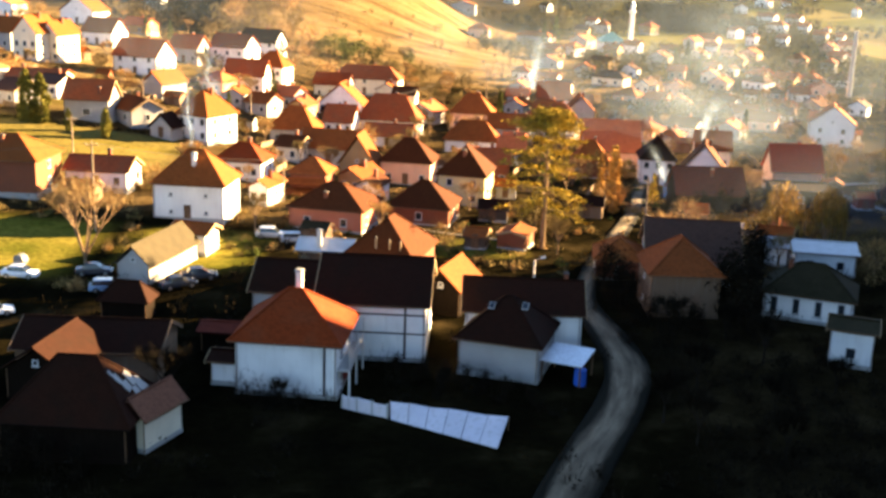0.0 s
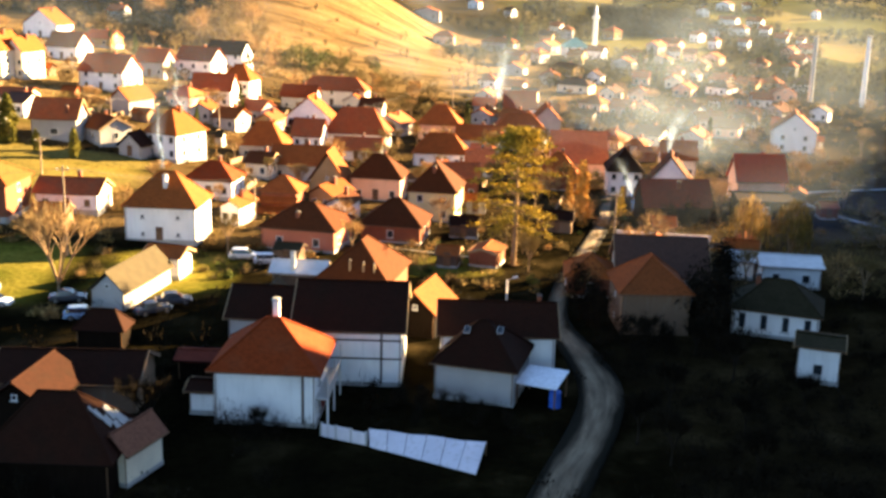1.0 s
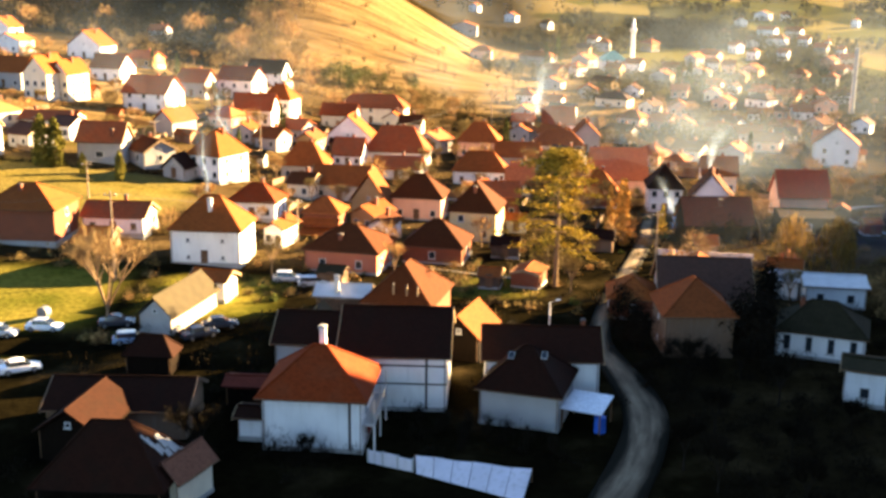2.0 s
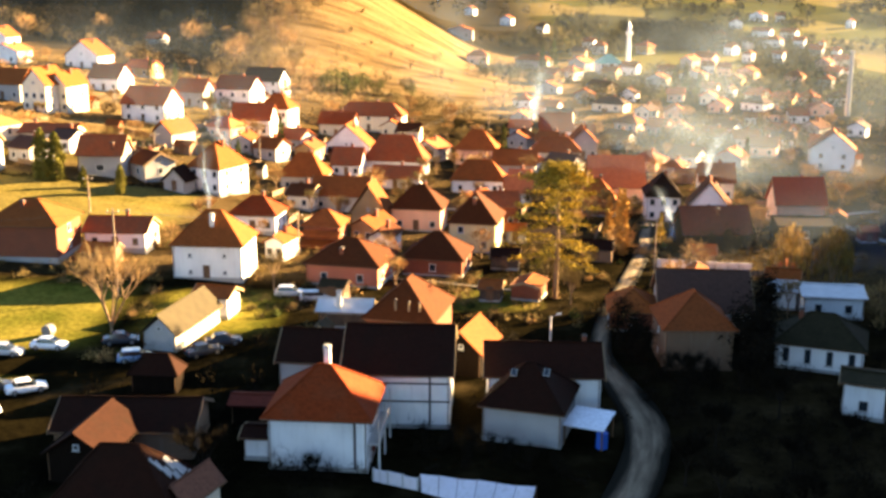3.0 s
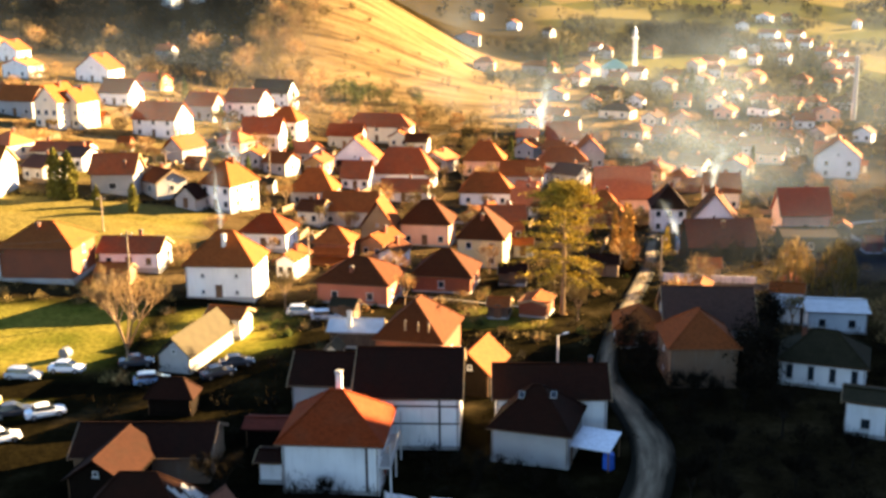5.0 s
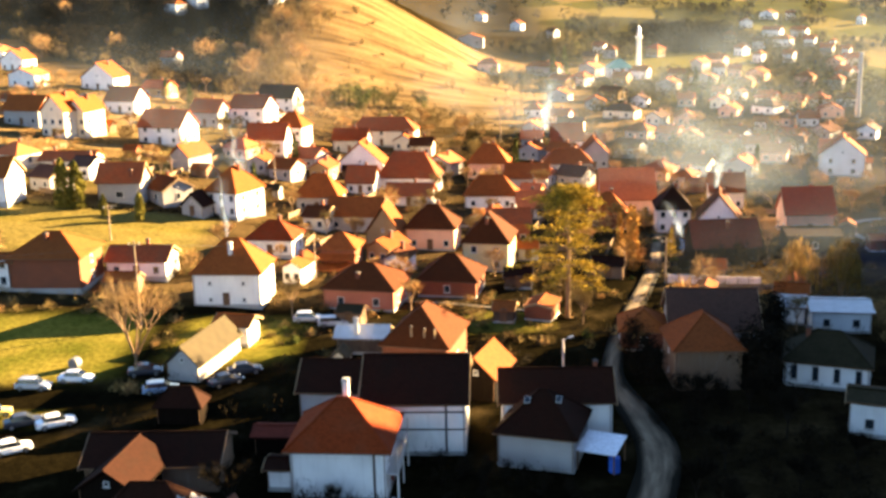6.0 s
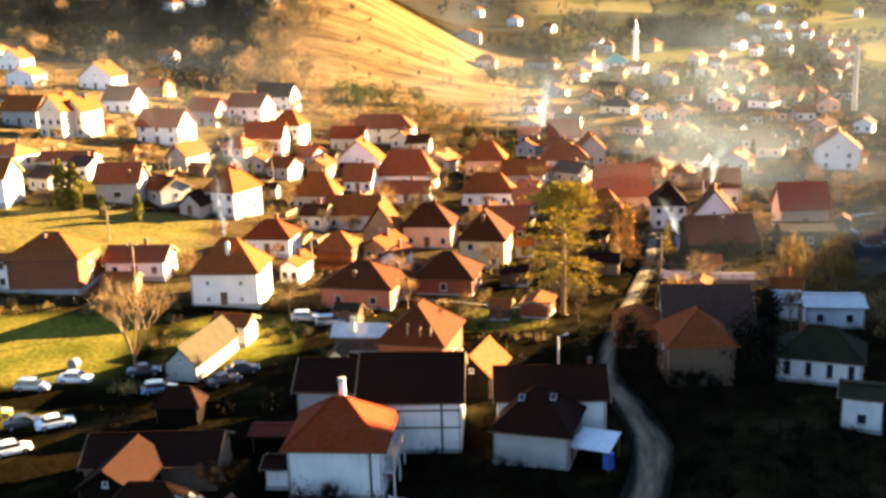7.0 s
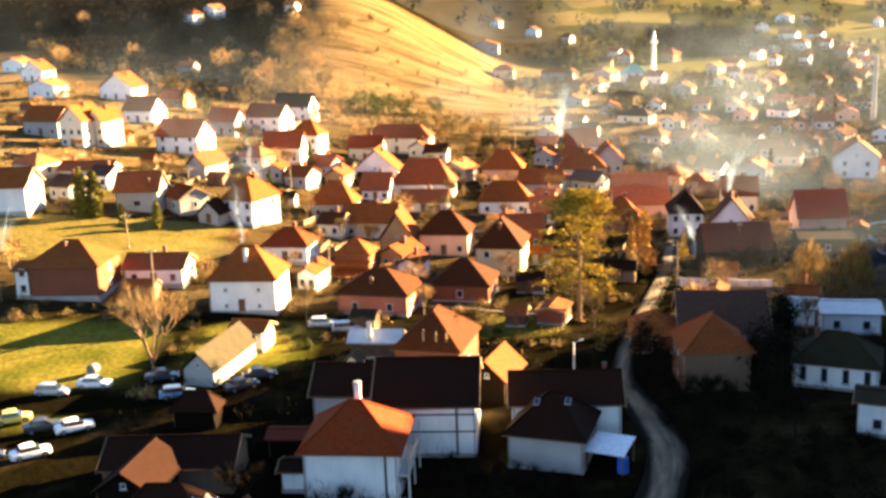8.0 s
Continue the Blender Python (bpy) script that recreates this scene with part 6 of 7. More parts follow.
HILL_TREE = [round_tree(140, 10.5, 8.5, TWIGS), round_tree(141, 9.0, 8.0, TWIGS), round_tree(142, 8.0, 6.5, OLIVE)]
for k, (x, y) in enumerate(((-123.9, 565.5), (-100.3, 526.4), (-91.4, 492.6), (-89.5, 566.0), (-68.0, 525.9), (-65.8, 543.6), (-71.8, 493.4), (-74.0, 472.9), (-65.0, 466.0), (-94.9, 478.0), (-82.3, 489.7), (-81.9, 463.4), (-62.2, 494.7), (-56.2, 482.5), (-59.3, 446.6), (-59.2, 514.7), (-53.3, 536.3), (-47.7, 531.7), (-144.5, 526.1), (-182.3, 537.6), (-223.1, 628.0), (-199.9, 633.8), (-44.2, 450.6), (-51.0, 463.9), (-73.2, 450.9), (-42.2, 428.4), (-6.2, 454.0), (-51.4, 434.2))):
    plant(HILL_TREE[k % 3], "hillside_tree", x, y, "round leafless tree with golden twigs on the hillside", turn=k * 67, scale=0.75 + 0.09 * (k % 5), group="golden hillside trees")
for k, (x, y) in enumerate(((-31.6, 162.0), (-29.5, 165.1), (-27.4, 168.6), (-24.4, 165.9), (-22.7, 170.3), (-41.0, 139.6), (-39.8, 141.6), (-42.9, 140.7), (-19.1, 174.9), (3.9, 180.0), (7.7, 181.9), (11.9, 187.3), (15.5, 195.3), (13.4, 209.8), (-9.9, 174.1), (-26.4, 207.5), (-29.2, 213.5), (-46.6, 192.2), (-55.4, 174.0), (-62.8, 174.3), (-68.7, 175.5), (4.4, 168.0), (6.0, 163.3))):
    shrub(x, y, k % 4, 1.0 + 0.15 * (k % 3), "brown leafless bush in the sunny gardens", "garden bushes", "bush")

# ---- cars ----
RUBBER = plain("tyre_rubber", (0.02, 0.02, 0.02), 0.8)
STEEL = plain("wheel_steel", (0.45, 0.45, 0.46), 0.35, 0.9)
LAMP = plain("lamp_glass", (0.75, 0.75, 0.72), 0.15, 0, 0.6)
BRAKE = plain("red_lamp_glass", (0.35, 0.02, 0.02), 0.2, 0, 0.6)
PAINT = {
    "white": plain("white_car_paint", (0.80, 0.80, 0.80), 0.25, 0, 0.6, 2, 0.06),
    "silver": plain("silver_car_paint", (0.45, 0.47, 0.50), 0.3, 0.3, 0.6, 2, 0.06),
    "yellow": plain("yellow_car_paint", (0.70, 0.55, 0.12), 0.3, 0, 0.6, 2, 0.06),
    "dark": plain("dark_car_paint", (0.03, 0.032, 0.04), 0.25, 0, 0.6, 2, 0.06),
    "blue": plain("blue_car_paint", (0.18, 0.28, 0.42), 0.3, 0, 0.6, 2, 0.06),
}


def loft(bm, rings):
    rows = [[bm.verts.new(p) for p in ring] for ring in rings]
    for a, b in zip(rows, rows[1:]):
        for i in range(len(a)):
            j = (i + 1) % len(a)
            bm.faces.new((a[i], a[j], b[j], b[i]))
    bm.faces.new(rows[0][::-1])
    bm.faces.new(rows[-1])


def car_meshes(paint, long=4.2, estate=0.0):
    """Body, glasshouse, roof, wheel, lamps of a saloon or hatchback; length along x."""
    L = long / 2
    m = {}
    bm = bmesh.new()
    rings = []
    for x, w, top in ((-L, 0.66, 0.72), (-L + 0.12, 0.80, 0.88), (-L + 0.8, 0.84, 0.95), (0.0, 0.86, 0.92), (L - 1.1, 0.84, 0.88), (L - 0.35, 0.80, 0.76), (L, 0.64, 0.58)):
        rings.append([(x, -w * 0.9, 0.24), (x, -w, 0.45), (x, -w * 0.95, top - 0.1), (x, -w * 0.8, top), (x, w * 0.8, top), (x, w * 0.95, top - 0.1), (x, w, 0.45), (x, w * 0.9, 0.24)])
    loft(bm, rings)
    m["body"] = mesh_of("body", bm, PAINT[paint])
    bm = bmesh.new()
    back = -L + (0.25 if estate else 0.75)
    loft(bm, [[(x, -w, 0.88), (x, w, 0.88), (x + dx, w * 0.86, z), (x + dx, -w * 0.86, z)] for x, w, z, dx in ((back, 0.72, 0.95, 0.0), (back + 0.35, 0.76, 1.36, 0.0), (0.35, 0.76, 1.38, 0.0), (L - 1.05, 0.74, 0.93, 0.0))])
    m["glasshouse"] = mesh_of("glasshouse", bm, GLASS)
    bm = bmesh.new()
    loft(bm, [[(x, -w, 1.37), (x, w, 1.37), (x, w * 0.9, z), (x, -w * 0.9, z)] for x, w, z in ((back + 0.3, 0.64, 1.40), (back + 0.7, 0.66, 1.45), (0.1, 0.66, 1.45), (0.45, 0.62, 1.39))])
    m["roof"] = mesh_of("roof", bm, PAINT[paint])
    bm = bmesh.new()
    tube(bm, (0, -0.1, 0), (0, 0.1, 0), 0.31, 0.31, 14)
    m["tyre"] = mesh_of("tyre", bm, RUBBER)
    bm = bmesh.new()
    tube(bm, (0, -0.115, 0), (0, 0.115, 0), 0.19, 0.19, 12)
    m["rim"] = mesh_of("rim", bm, STEEL)
    bm = bmesh.new()
    box(bm, -0.05, -0.17, -0.08, 0.05, 0.17, 0.08)
    m["headlight"] = mesh_of("headlight", bm, LAMP)
    bm = bmesh.new()
    box(bm, -0.05, -0.14, -0.1, 0.05, 0.14, 0.1)
    m["tail_light"] = mesh_of("tail_light", bm, BRAKE)
    m["L"] = L
    return m


def car(m, x, y, yaw, label):
    root = tagged(base("car", x, y, yaw), label, "car", "parked cars")
    root.location.z += 0.12
    root.scale = (1.1, 1.1, 1.1)
    for k in ("body", "glasshouse", "roof"):
        part(k, m[k], None, root)
    for sx in (-m["L"] + 0.8, m["L"] - 0.8):
        for sy in (-0.76, 0.76):
            w = part("wheel", m["tyre"], None, root, at=pose(sx, sy, 0.31))
            part("rim", m["rim"], None, w)
    for sy in (-0.55, 0.55):
        part("headlight", m["headlight"], None, root, at=pose(m["L"] - 0.06, sy, 0.6))
        part("tail_light", m["tail_light"], None, root, at=pose(-m["L"] + 0.06, sy, 0.7))


CARS = {k: car_meshes(k, 4.2, k in ("silver", "blue")) for k in PAINT}
for kind, x, y, yaw, label in (
        ("white", -49.3, 143.9, -4, "white saloon car parked on the grass"),
        ("silver", -54.2, 141.6, -6, "silver estate car parked on the grass"),
        ("yellow", -56.0, 132.2, 22, "pale yellow car parked in the sun"),
        ("dark", -51.2, 129.2, 24, "dark car parked between lighter ones"),
        ("white", -47.2, 128.8, 28, "white hatchback parked on the shaded meadow"),
        ("white", -49.9, 121.4, 30, "white car parked near the long farm building"),
        ("dark", -55.0, 120.5, 20, "dark car in the shaded meadow"),
        ("blue", -37.0, 139.2, 12, "pale blue car parked beside the barn"),
        ("dark", -40.6, 145.9, 10, "dark car with a bright windscreen under the bare tree"),
        ("dark", -29.0, 141.5, 35, "dark car parked in the shaded yard"),
        ("dark", -27.2, 145.5, 15, "dark car parked in the shaded yard"),
        ("silver", -17.0, 166.0, 5, "grey car in the sunny yard"),
        ("silver", -21.0, 168.5, 0, "grey car beside the red-walled house")):
    car(CARS[kind], x, y, yaw, label)

# ---- poles, lamps, towers ----
POLE_WOOD = planks("pole_wood", (0.32, 0.23, 0.15))
WIRE = plain("wire", (0.05, 0.05, 0.05), 0.6)
ZINC = plain("galvanised_steel", (0.45, 0.46, 0.47), 0.45, 0.7)


def utility_pole(x, y, h, turn=0):
    root = tagged(base("utility_pole", x, y, turn), "tall wooden electricity pole with crossarm", "pole", "electricity poles")
    bm = bmesh.new()
    tube(bm, (0, 0, -0.5), (0, 0, h), 0.17, 0.11, 8)
    part("pole", bm, POLE_WOOD, root)
    bm = bmesh.new()
    box(bm, -0.9, -0.06, h - 0.7, 0.9, 0.06, h - 0.56)
    part("crossarm", bm, POLE_WOOD, root)
    for u in (-0.75, 0.0, 0.75):
        bm = bmesh.new()
        tube(bm, (u, 0, h - 0.56), (u, 0, h - 0.3), 0.05, 0.03, 6)
        part("insulator", bm, LAMP, root)
    return Vector((x, y, ground(x, y) + h - 0.3))


def wire(a, b, sag=0.8):
    bm = bmesh.new()
    pts = [a.lerp(b, k / 12) - Vector((0, 0, sag * 4 * (k / 12) * (1 - k / 12))) for k in range(13)]
    for p, q in zip(pts, pts[1:]):
        tube(bm, p, q, 0.012, 0.012, 4)
    tagged(new("overhead_wire", mesh_of("overhead_wire", bm, WIRE)), "thin black overhead wire between poles", "wire", "overhead wires")


tops = [utility_pole(*p) for p in ((-84.0, 172.0, 9.5, 10), (-46.3, 166.8, 13.3, 5), (-22.4, 194.4, 7.6, 20), (-62.2, 209.4, 6.8, 0), (21.3, 375.8, 11.7, 0), (-8.0, 300.0, 8.0, 5), (-40.0, 275.0, 9.0, 5),
                                  (-58.0, 245.0, 8.5, 5), (-49.5, 330.0, 9.0, 5), (38.5, 190.0, 8.0, 0))]
for i, j in ((0, 1), (1, 2), (3, 7), (7, 6), (6, 5), (5, 4), (6, 8)):
    wire(tops[i], tops[j])
    wire(tops[i] + Vector((0.7, 0, 0)), tops[j] + Vector((0.7, 0, 0)), 1.0)


def street_lamp(x, y, h):
    root = tagged(base("street_lamp", x, y), "tall street lamp on a pale post with curved arm", "street lamp")
    bm = bmesh.new()
    tube(bm, (0, 0, -0.4), (0, 0, h), 0.14, 0.11, 8)
    part("post", bm, CHIMNEY, root)
    bm = bmesh.new()
    tube(bm, (0, 0, h - 0.1), (0.8, -0.1, h + 0.35), 0.04, 0.035, 6)
    part("arm", bm, ZINC, root)
    bm = bmesh.new()
    loft(bm, [[(0.7, -0.2, h + 0.27), (0.7, 0.0, h + 0.27), (0.7, 0.0, h + 0.4), (0.7, -0.2, h + 0.4)], [(1.3, -0.25, h + 0.40), (1.3, 0.05, h + 0.40), (1.3, 0.02, h + 0.55), (1.3, -0.22, h + 0.55)]])
    part("lantern", bm, LAMP, root)


street_lamp(15.4, 143.4, 4.5)


def minaret(x, y, h):
    root = tagged(base("minaret", x, y), "slender white minaret with balcony and pointed cap", "minaret")
    bm = bmesh.new()
    tube(bm, (0, 0, -1), (0, 0, 4), 1.7, 1.5, 12)
    tube(bm, (0, 0, 4), (0, 0, h * 0.72), 1.15, 1.0, 12)
    tube(bm, (0, 0, h * 0.75), (0, 0, h * 0.86), 0.8, 0.8, 12)
    part("shaft", bm, WALL["white"], root)
    bm = bmesh.new()
    tube(bm, (0, 0, h * 0.71), (0, 0, h * 0.745), 1.15, 1.7, 12)
    tube(bm, (0, 0, h * 0.745), (0, 0, h * 0.775), 1.7, 1.7, 12)
    part("balcony", bm, WALL["white"], root)
    bm = bmesh.new()
    tube(bm, (0, 0, h * 0.86), (0, 0, h), 0.95, 0.03, 12)
    part("cap", bm, ZINC, root, "grey metal cone cap")
    return root


minaret(104.0, 581.0, 25.0)
GREEN_METAL = plain("green_copper", (0.16, 0.36, 0.26), 0.5, 0.1)
ROOF["green"] = GREEN_METAL
house("mosque", 93.0, 574.0, 12.0, 11.0, 4, 5.0, 4.2, "hip", "white", "green", "small white mosque with green metal roof beside the minaret", "mosque", chimneys=(), front=3, side=2, door=None)


def stack(x, y, h, mat, label):
    root = tagged(base("factory_chimney", x, y), label, "chimney")
    bm = bmesh.new()
    tube(bm, (0, 0, -1), (0, 0, h), 1.0, 0.7, 12)
    part("shaft", bm, mat, root)
    bm = bmesh.new()
    tube(bm, (0, 0, h - 0.5), (0, 0, h + 0.1), 0.85, 0.85, 12)
    part("rim", bm, CONCRETE, root)


stack(155.7, 416.9, 23.5, CONCRETE, "tall grey concrete chimney stack")
stack(170.3, 404.9, 25.0, WALL["white"], "tall whitewashed chimney stack")

# ---- yard of the front house ----
PANEL = plaster("pale_wall_panels", (0.62, 0.58, 0.62), amount=0.5)


def yard_wall(a, b, h, n, label):
    """A wall of pale panels between posts."""
    a, b = Vector(a), Vector(b)
    yaw = math.degrees(math.atan2(b.y - a.y, b.x - a.x))
    root = tagged(base("yard_wall", a.x, a.y, yaw), label, "wall", kind="structure")
    step = (b - a).length / n
    for k in range(n):
        z = ground(*a.lerp(b, (k + 0.5) / n)) - ground(a.x, a.y)
        bm = bmesh.new()
        box(bm, k * step + 0.09, -0.06, z - 0.6, (k + 1) * step - 0.09, 0.06, z + h + 0.06 * math.sin(k * 2.1))
        part("panel", bm, PANEL, root)
    for k in range(n + 1):
        z = ground(*a.lerp(b, k / n)) - ground(a.x, a.y)
        bm = bmesh.new()
        box(bm, k * step - 0.09, -0.1, z - 0.6, k * step + 0.09, 0.1, z + h + 0.12)
        part("post", bm, CONCRETE, root)




def sheet_cover():
    """A low cold frame: pale sheets that lean from the ground up to a rail on posts."""
    root = tagged(base("cold_frame", -1.4, 102.6, 0), "low cold frame of pale stained plastic sheets on posts", "cold frame")
    z0 = ground(-1.4, 102.6)
    low = [Vector((9.5 * k / 6, -5.7 * k / 6, ground(-1.4 + 9.5 * k / 6, 102.6 - 5.7 * k / 6) - z0 + 0.1)) for k in range(7)]
    high = [Vector((-0.1 + 10.8 * k / 6, 1.4 - 3.0 * k / 6, low[k].z + 1.15 + 0.06 * math.sin(k * 2.3))) for k in range(7)]
    for k in range(6):
        bm = bmesh.new()
        gap = Vector((0.03, 0.0, 0.0))
        quad = [low[k] + gap, low[k + 1] - gap, high[k + 1] - gap, high[k] + gap]
        prism(bm, quad, [p + Vector((0, 0, 0.05 + 0.03 * (k % 2))) for p in quad])
        part("sheet", bm, PANEL, root)
    for k in range(7):
        bm = bmesh.new()
        x, y, z = high[k] + Vector((0, 0.12, 0))
        box(bm, x - 0.06, y - 0.06, -0.9, x + 0.06, y + 0.06, z + 0.12)
        part("post", bm, TIMBER, root)


sheet_cover()
yard_wall((-6.0, 105.4), (-1.7, 103.3), 1.2, 3, "low pale yard wall beside the white house")

BLUE = plain("blue_tarpaulin", (0.02, 0.10, 0.45), 0.6)
SHEET = plain("pale_sheet_metal", (0.62, 0.64, 0.68), 0.4, 0.2)


def car_port(x, y, w, d, h, yaw):
    root = tagged(base("lean_to", x, y, yaw), "open lean-to with pale sheet-metal roof on posts", "lean-to")
    bm = bmesh.new()
    prism(bm, [(-w / 2, -d / 2, h - 0.45), (w / 2, -d / 2, h - 0.45), (w / 2, d / 2, h), (-w / 2, d / 2, h)], [(-w / 2, -d / 2, h - 0.37), (w / 2, -d / 2, h - 0.37), (w / 2, d / 2, h + 0.08), (-w / 2, d / 2, h + 0.08)])
    part("roof", bm, SHEET, root)
    for sx in (-1, 1):
        for sy in (-1, 1):
            bm = bmesh.new()
            box(bm, sx * (w / 2 - 0.2) - 0.07, sy * (d / 2 - 0.2) - 0.07, -0.5, sx * (w / 2 - 0.2) + 0.07, sy * (d / 2 - 0.2) + 0.07, h - 0.4 + (0.2 if sy > 0 else 0))
            part("post", bm, TIMBER, root)


car_port(16.2, 114.5, 4.4, 4.6, 2.7, -25)
bm = bmesh.new()
tube(bm, (0, 0, 0), (0, 0, 0.05), 0.55, 0.62, 16)
tube(bm, (0, 0, 0.05), (0, 0, 1.7), 0.62, 0.6, 16)
tube(bm, (0, 0, 1.7), (0, 0, 1.85), 0.6, 0.3, 16)
tank = tagged(new("water_tank", mesh_of("water_tank", bm, BLUE)), "blue plastic water tank under the lean-to", "tank")
tank.matrix_basis = pose(17.3, 112.6, ground(17.3, 112.6))

# round bale by the parked cars
bm = bmesh.new()
tube(bm, (-0.6, 0, 0.75), (0.6, 0, 0.75), 0.78, 0.78, 18)
bmesh.ops.bevel(bm, geom=bm.edges[:], offset=0.06, segments=1, affect="EDGES")
bale = tagged(new("hay_bale", mesh_of("hay_bale", bm, plain("bale_wrap", (0.13, 0.135, 0.145), 0.6, 0, 0.3))), "round bale in pale plastic wrap on the meadow", "bale")
bale.matrix_basis = pose(-51.1, 149.4, ground(-51.1, 149.4), 0, 0, 70)

bm = bmesh.new()
tube(bm, (0, 0, -0.4), (0, 0, 2.2), 0.16, 0.14, 8)
tube(bm, (0, 0, 2.2), (0, 0, 2.3), 0.2, 0.2, 8)
stand = tagged(new("gate_post", mesh_of("gate_post", bm, CHIMNEY)), "pale plastered gate post beside the barn", "post")
stand.matrix_basis = pose(-17.3, 132.6, ground(-17.3, 132.6))

yard_wall((38.9, 189.9), (53.8, 185.7), 1.5, 8, "long grey yard wall above the farm roofs")


# ---- smoke ----
def smoke_material(name, thick, scale):
    """Thin smoke: mostly clear, scattering sunlight where it is dense."""
    m = bpy.data.materials.new(name)
    m.use_nodes = True
    nt = m.node_tree
    nt.nodes.clear()
    out = nt.nodes.new("ShaderNodeOutputMaterial")
    clear = nt.nodes.new("ShaderNodeBsdfTransparent")
    front, through_light, both, mixed = (nt.nodes.new(k) for k in ("ShaderNodeBsdfDiffuse", "ShaderNodeBsdfTranslucent", "ShaderNodeMixShader", "ShaderNodeMixShader"))
    for n in (front, through_light):
        n.inputs["Color"].default_value = (0.46, 0.60, 0.80, 1)
    both.inputs["Fac"].default_value = 0.5
    nt.links.new(front.outputs[0], both.inputs[1])
    nt.links.new(through_light.outputs[0], both.inputs[2])
    a = nt.nodes.new("ShaderNodeAttribute")
    a.attribute_name = "smoke_share"
    body = ramp(nt, noise_tex(nt, scale, 4), [(0.30, (0.15,) * 3), (0.70, (1.0,) * 3)])
    fac = mix(nt, 1.0, a.outputs["Fac"], body, "MULTIPLY")
    weak = mix(nt, 1.0, fac, (thick,) * 3, "MULTIPLY")
    nt.links.new(weak, mixed.inputs["Fac"])
    nt.links.new(clear.outputs[0], mixed.inputs[1])
    nt.links.new(both.outputs[0], mixed.inputs[2])
    nt.links.new(mixed.outputs[0], out.inputs["Surface"])
    return m


def veil(name, grid, dens, mat, label):
    """A sheet of smoke: rows of points with a density each."""
    nu = len(grid[0])
    me = bpy.data.meshes.new(name)
    me.from_pydata([p for row in grid for p in row], [], [(j * nu + i, j * nu + i + 1, (j + 1) * nu + i + 1, (j + 1) * nu + i) for j in range(len(grid) - 1) for i in range(nu - 1)])
    me.attributes.new("smoke_share", "FLOAT", "POINT").data.foreach_set("value", np.array(dens, np.float32).ravel())
    me.polygons.foreach_set("use_smooth", [True] * len(me.polygons))
    me.materials.append(mat)
    return tagged(new(name, me), label, "smoke", kind="stuff")


PLUME = smoke_material("chimney_smoke", 0.40, 0.5)
HAZE = smoke_material("smoke_and_haze", 0.10, 0.03)


def plume(x, y, z, h, w0, w1, lean, seed=0):
    """Smoke rising from a chimney: two crossing, wavering sheets that widen and thin out."""
    for turn in (0.3, 1.9):
        grid, dens = [], []
        for j in range(15):
            f = j / 14
            w = w0 + (w1 - w0) * f
            cx = x + lean[0] * f * f + 0.5 * w * noise.noise((f * 3, seed, 0))
            cy = y + lean[1] * f * f + 0.5 * w * noise.noise((f * 3, seed, 5))
            row, dr = [], []
            for i in range(9):
                u = -1 + i / 4
                row.append((cx + u * w * math.cos(turn), cy + u * w * math.sin(turn), z + h * f + 0.2 * w * noise.noise((u * 2, f * 4, seed + 9))))
                dr.append((1 - u * u) ** 1.5 * (1 - f) ** 0.8 * smooth(f * 12 + 0.4))
            grid.append(row)
            dens.append(dr)
        veil("chimney_smoke", grid, dens, PLUME, "pale smoke rising from a chimney")


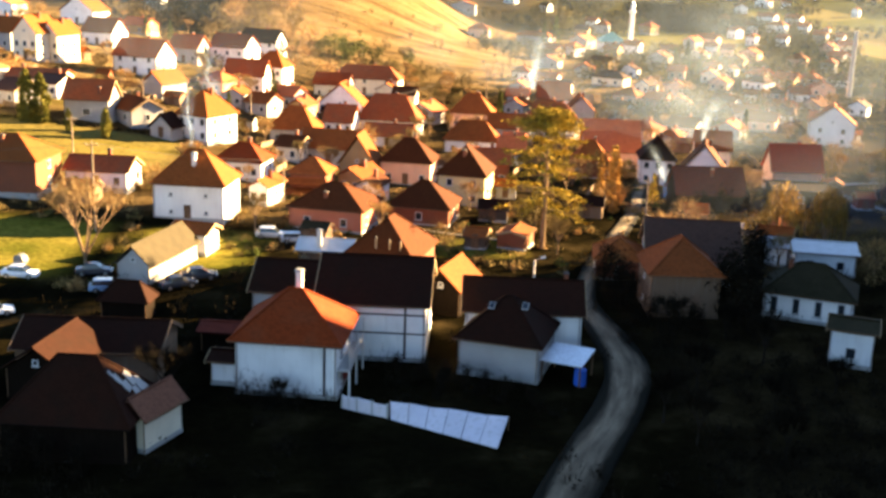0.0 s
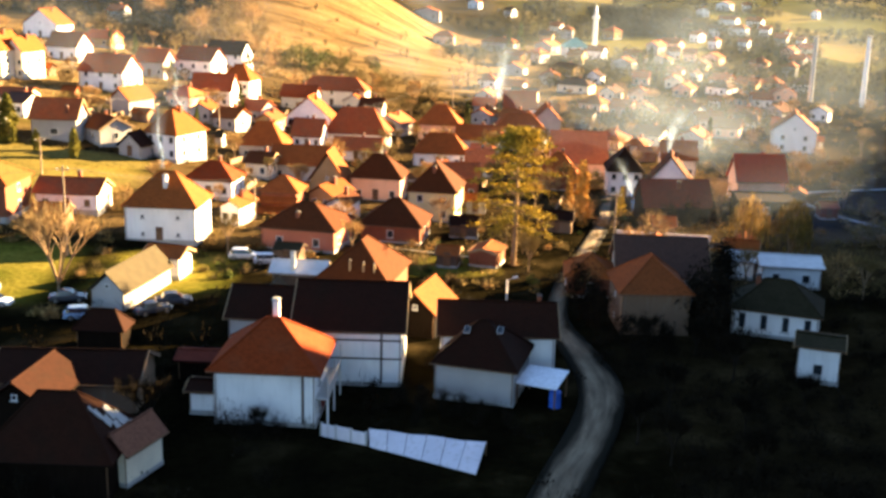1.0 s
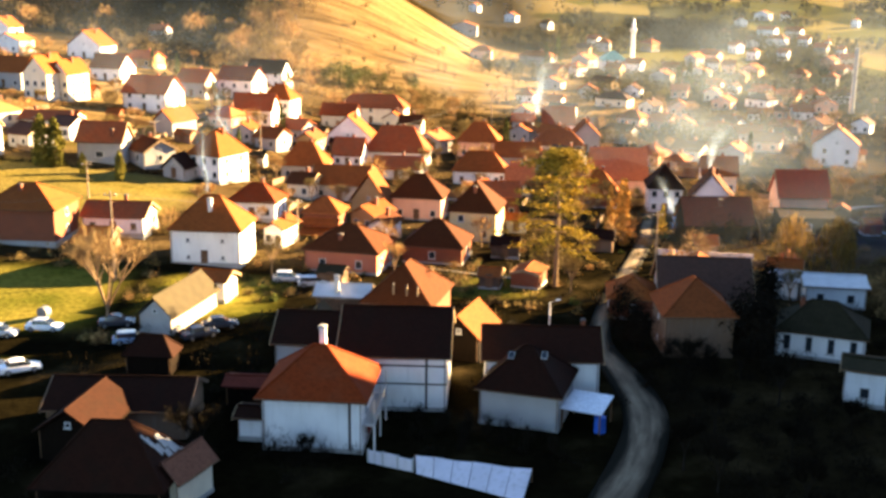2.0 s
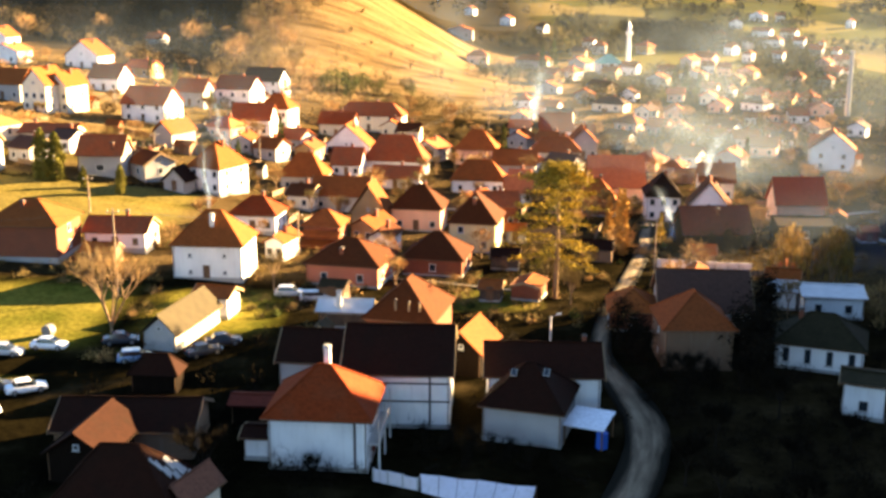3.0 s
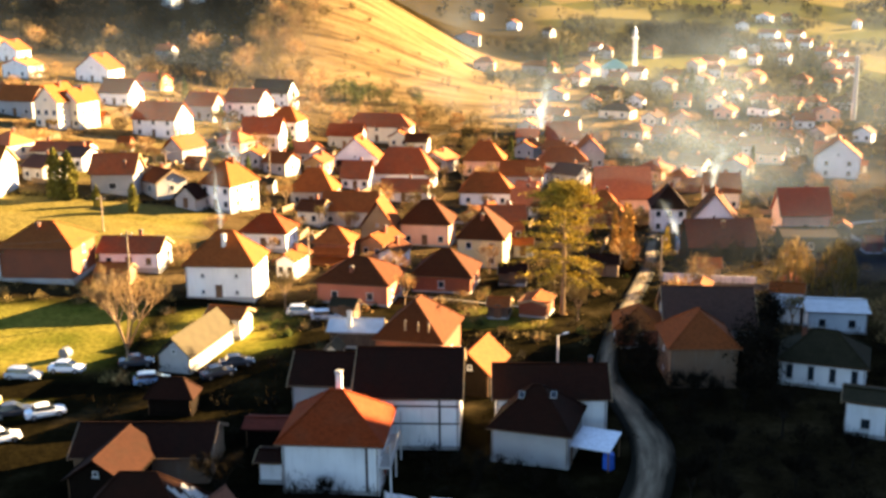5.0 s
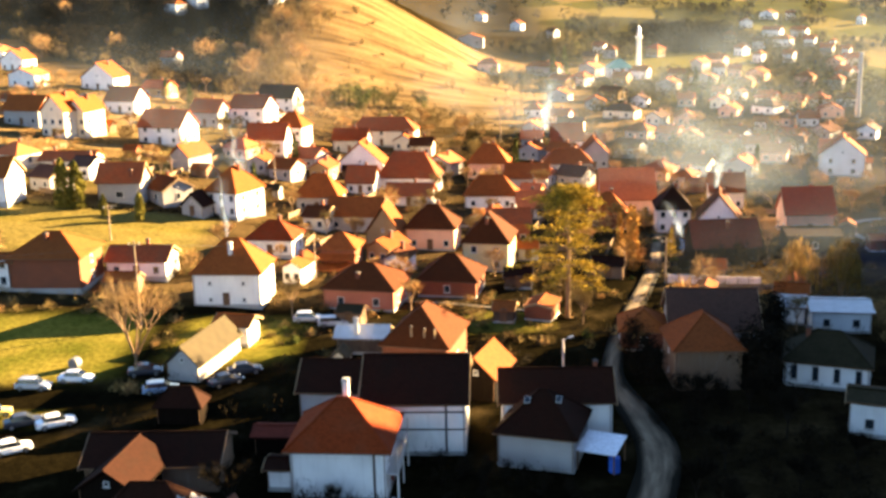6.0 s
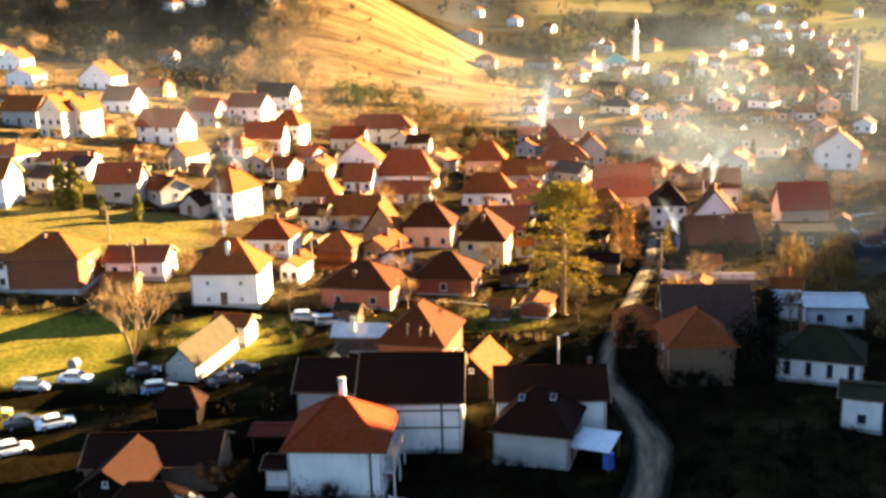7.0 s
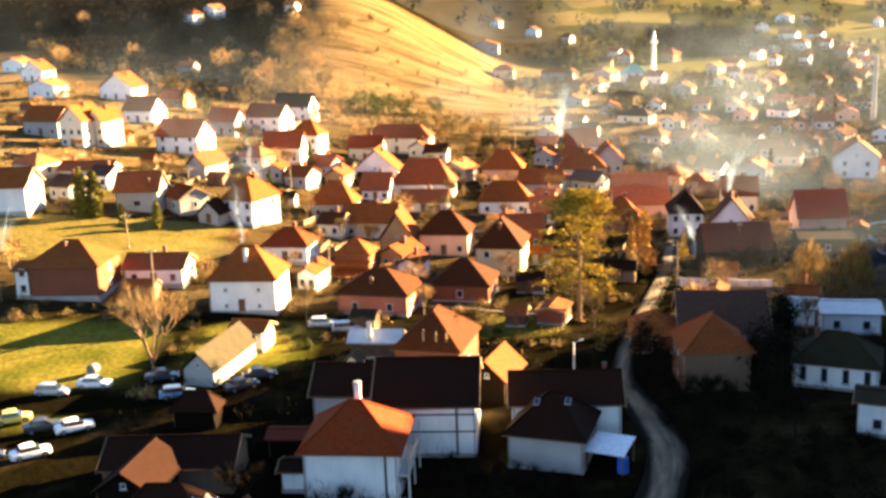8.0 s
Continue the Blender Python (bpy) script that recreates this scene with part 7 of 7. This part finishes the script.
def haze(x, y, reach, h, k, along=None, low=None, much=1.0):
    """Smoke over the roofs and air haze as a wavy upright sheet, broadside to the sun unless told otherwise, thin at
    its edges.
    """
    along = Vector(along or (-sun_dir.y, sun_dir.x)).normalized()
    grid, dens = [], []
    for j in range(13):
        f = j / 12
        row, dr = [], []
        for i in range(41):
            u = i / 20 - 1
            px, py = x + along.x * u * reach, y + along.y * u * reach
            px += 3 * noise.noise((u * 3, f * 2, k))
            row.append((px, py, (ground(px, py) + 0.5 if low is None else low) + h * f))
            dr.append(much * smooth((1 - abs(u)) / 0.7) * smooth(f / 0.3) * (1 - f) ** 0.8)
        grid.append(row)
        dens.append(dr)
    veil("smoke_and_haze", grid, dens, HAZE, "thin blue-grey sheet standing in for drifting smoke and air haze")


for x, y, reach, h, k, much in ((85, 320, 55, 26, 2, 1.0), (48, 330, 80, 26, 3, 0.8), (68, 290, 34, 18, 1, 1.0), (20, 400, 90, 30, 4, 0.7), (130, 380, 110, 36, 5, 0.8), (90, 470, 120, 40, 6, 0.6), (200, 520, 170, 60, 7, 0.6), (30, 520, 70, 30, 8, 0.5)):
    haze(x, y, reach, h, k, None, None, much)
# sheets that put air haze over bank, hillside, shaded right and far valley
haze(-75, 300, 70, 22, 9, None, None, 0.6)
haze(-120, 440, 110, 60, 13, (1, -0.1), 2.0, 0.42)
haze(-70, 330, 70, 34, 14, (1, 0.05), 2.0, 0.5)
haze(86, 205, 50, 20, 16, (1, 0.1), None, 0.8)
haze(70, 178, 40, 15, 18, (1, 0.1), None, 0.7)
haze(76, 262, 60, 22, 17, (1, 0.1), None, 1.2)
haze(20, 760, 240, 80, 15, (1, 0.05), -5.0, 0.8)
plume(-34.4, 177.6, ground(-34.4, 177.6) + 11.2, 10.0, 0.45, 1.9, (-1.0, 1.0), 1)
plume(-77.5, 188.0, ground(-77.5, 188) + 6.0, 8.0, 0.4, 3.5, (2.5, 1.0), 2)
plume(-43.0, 243.0, ground(-43, 243) + 6.0, 12.0, 2.2, 4.6, (-2.0, 2.0), 3)
plume(58.0, 234.0, ground(58, 234) + 9.5, 9.0, 0.6, 3.4, (3.0, 2.0), 4)
plume(44.6, 205.0, ground(44.6, 205) + 2.0, 10.0, 0.6, 2.2, (-3.0, 0.0), 5)
plume(36.4, 375.6, ground(36, 375) + 4.0, 18.0, 2.6, 5.0, (2.0, 2.0), 6)
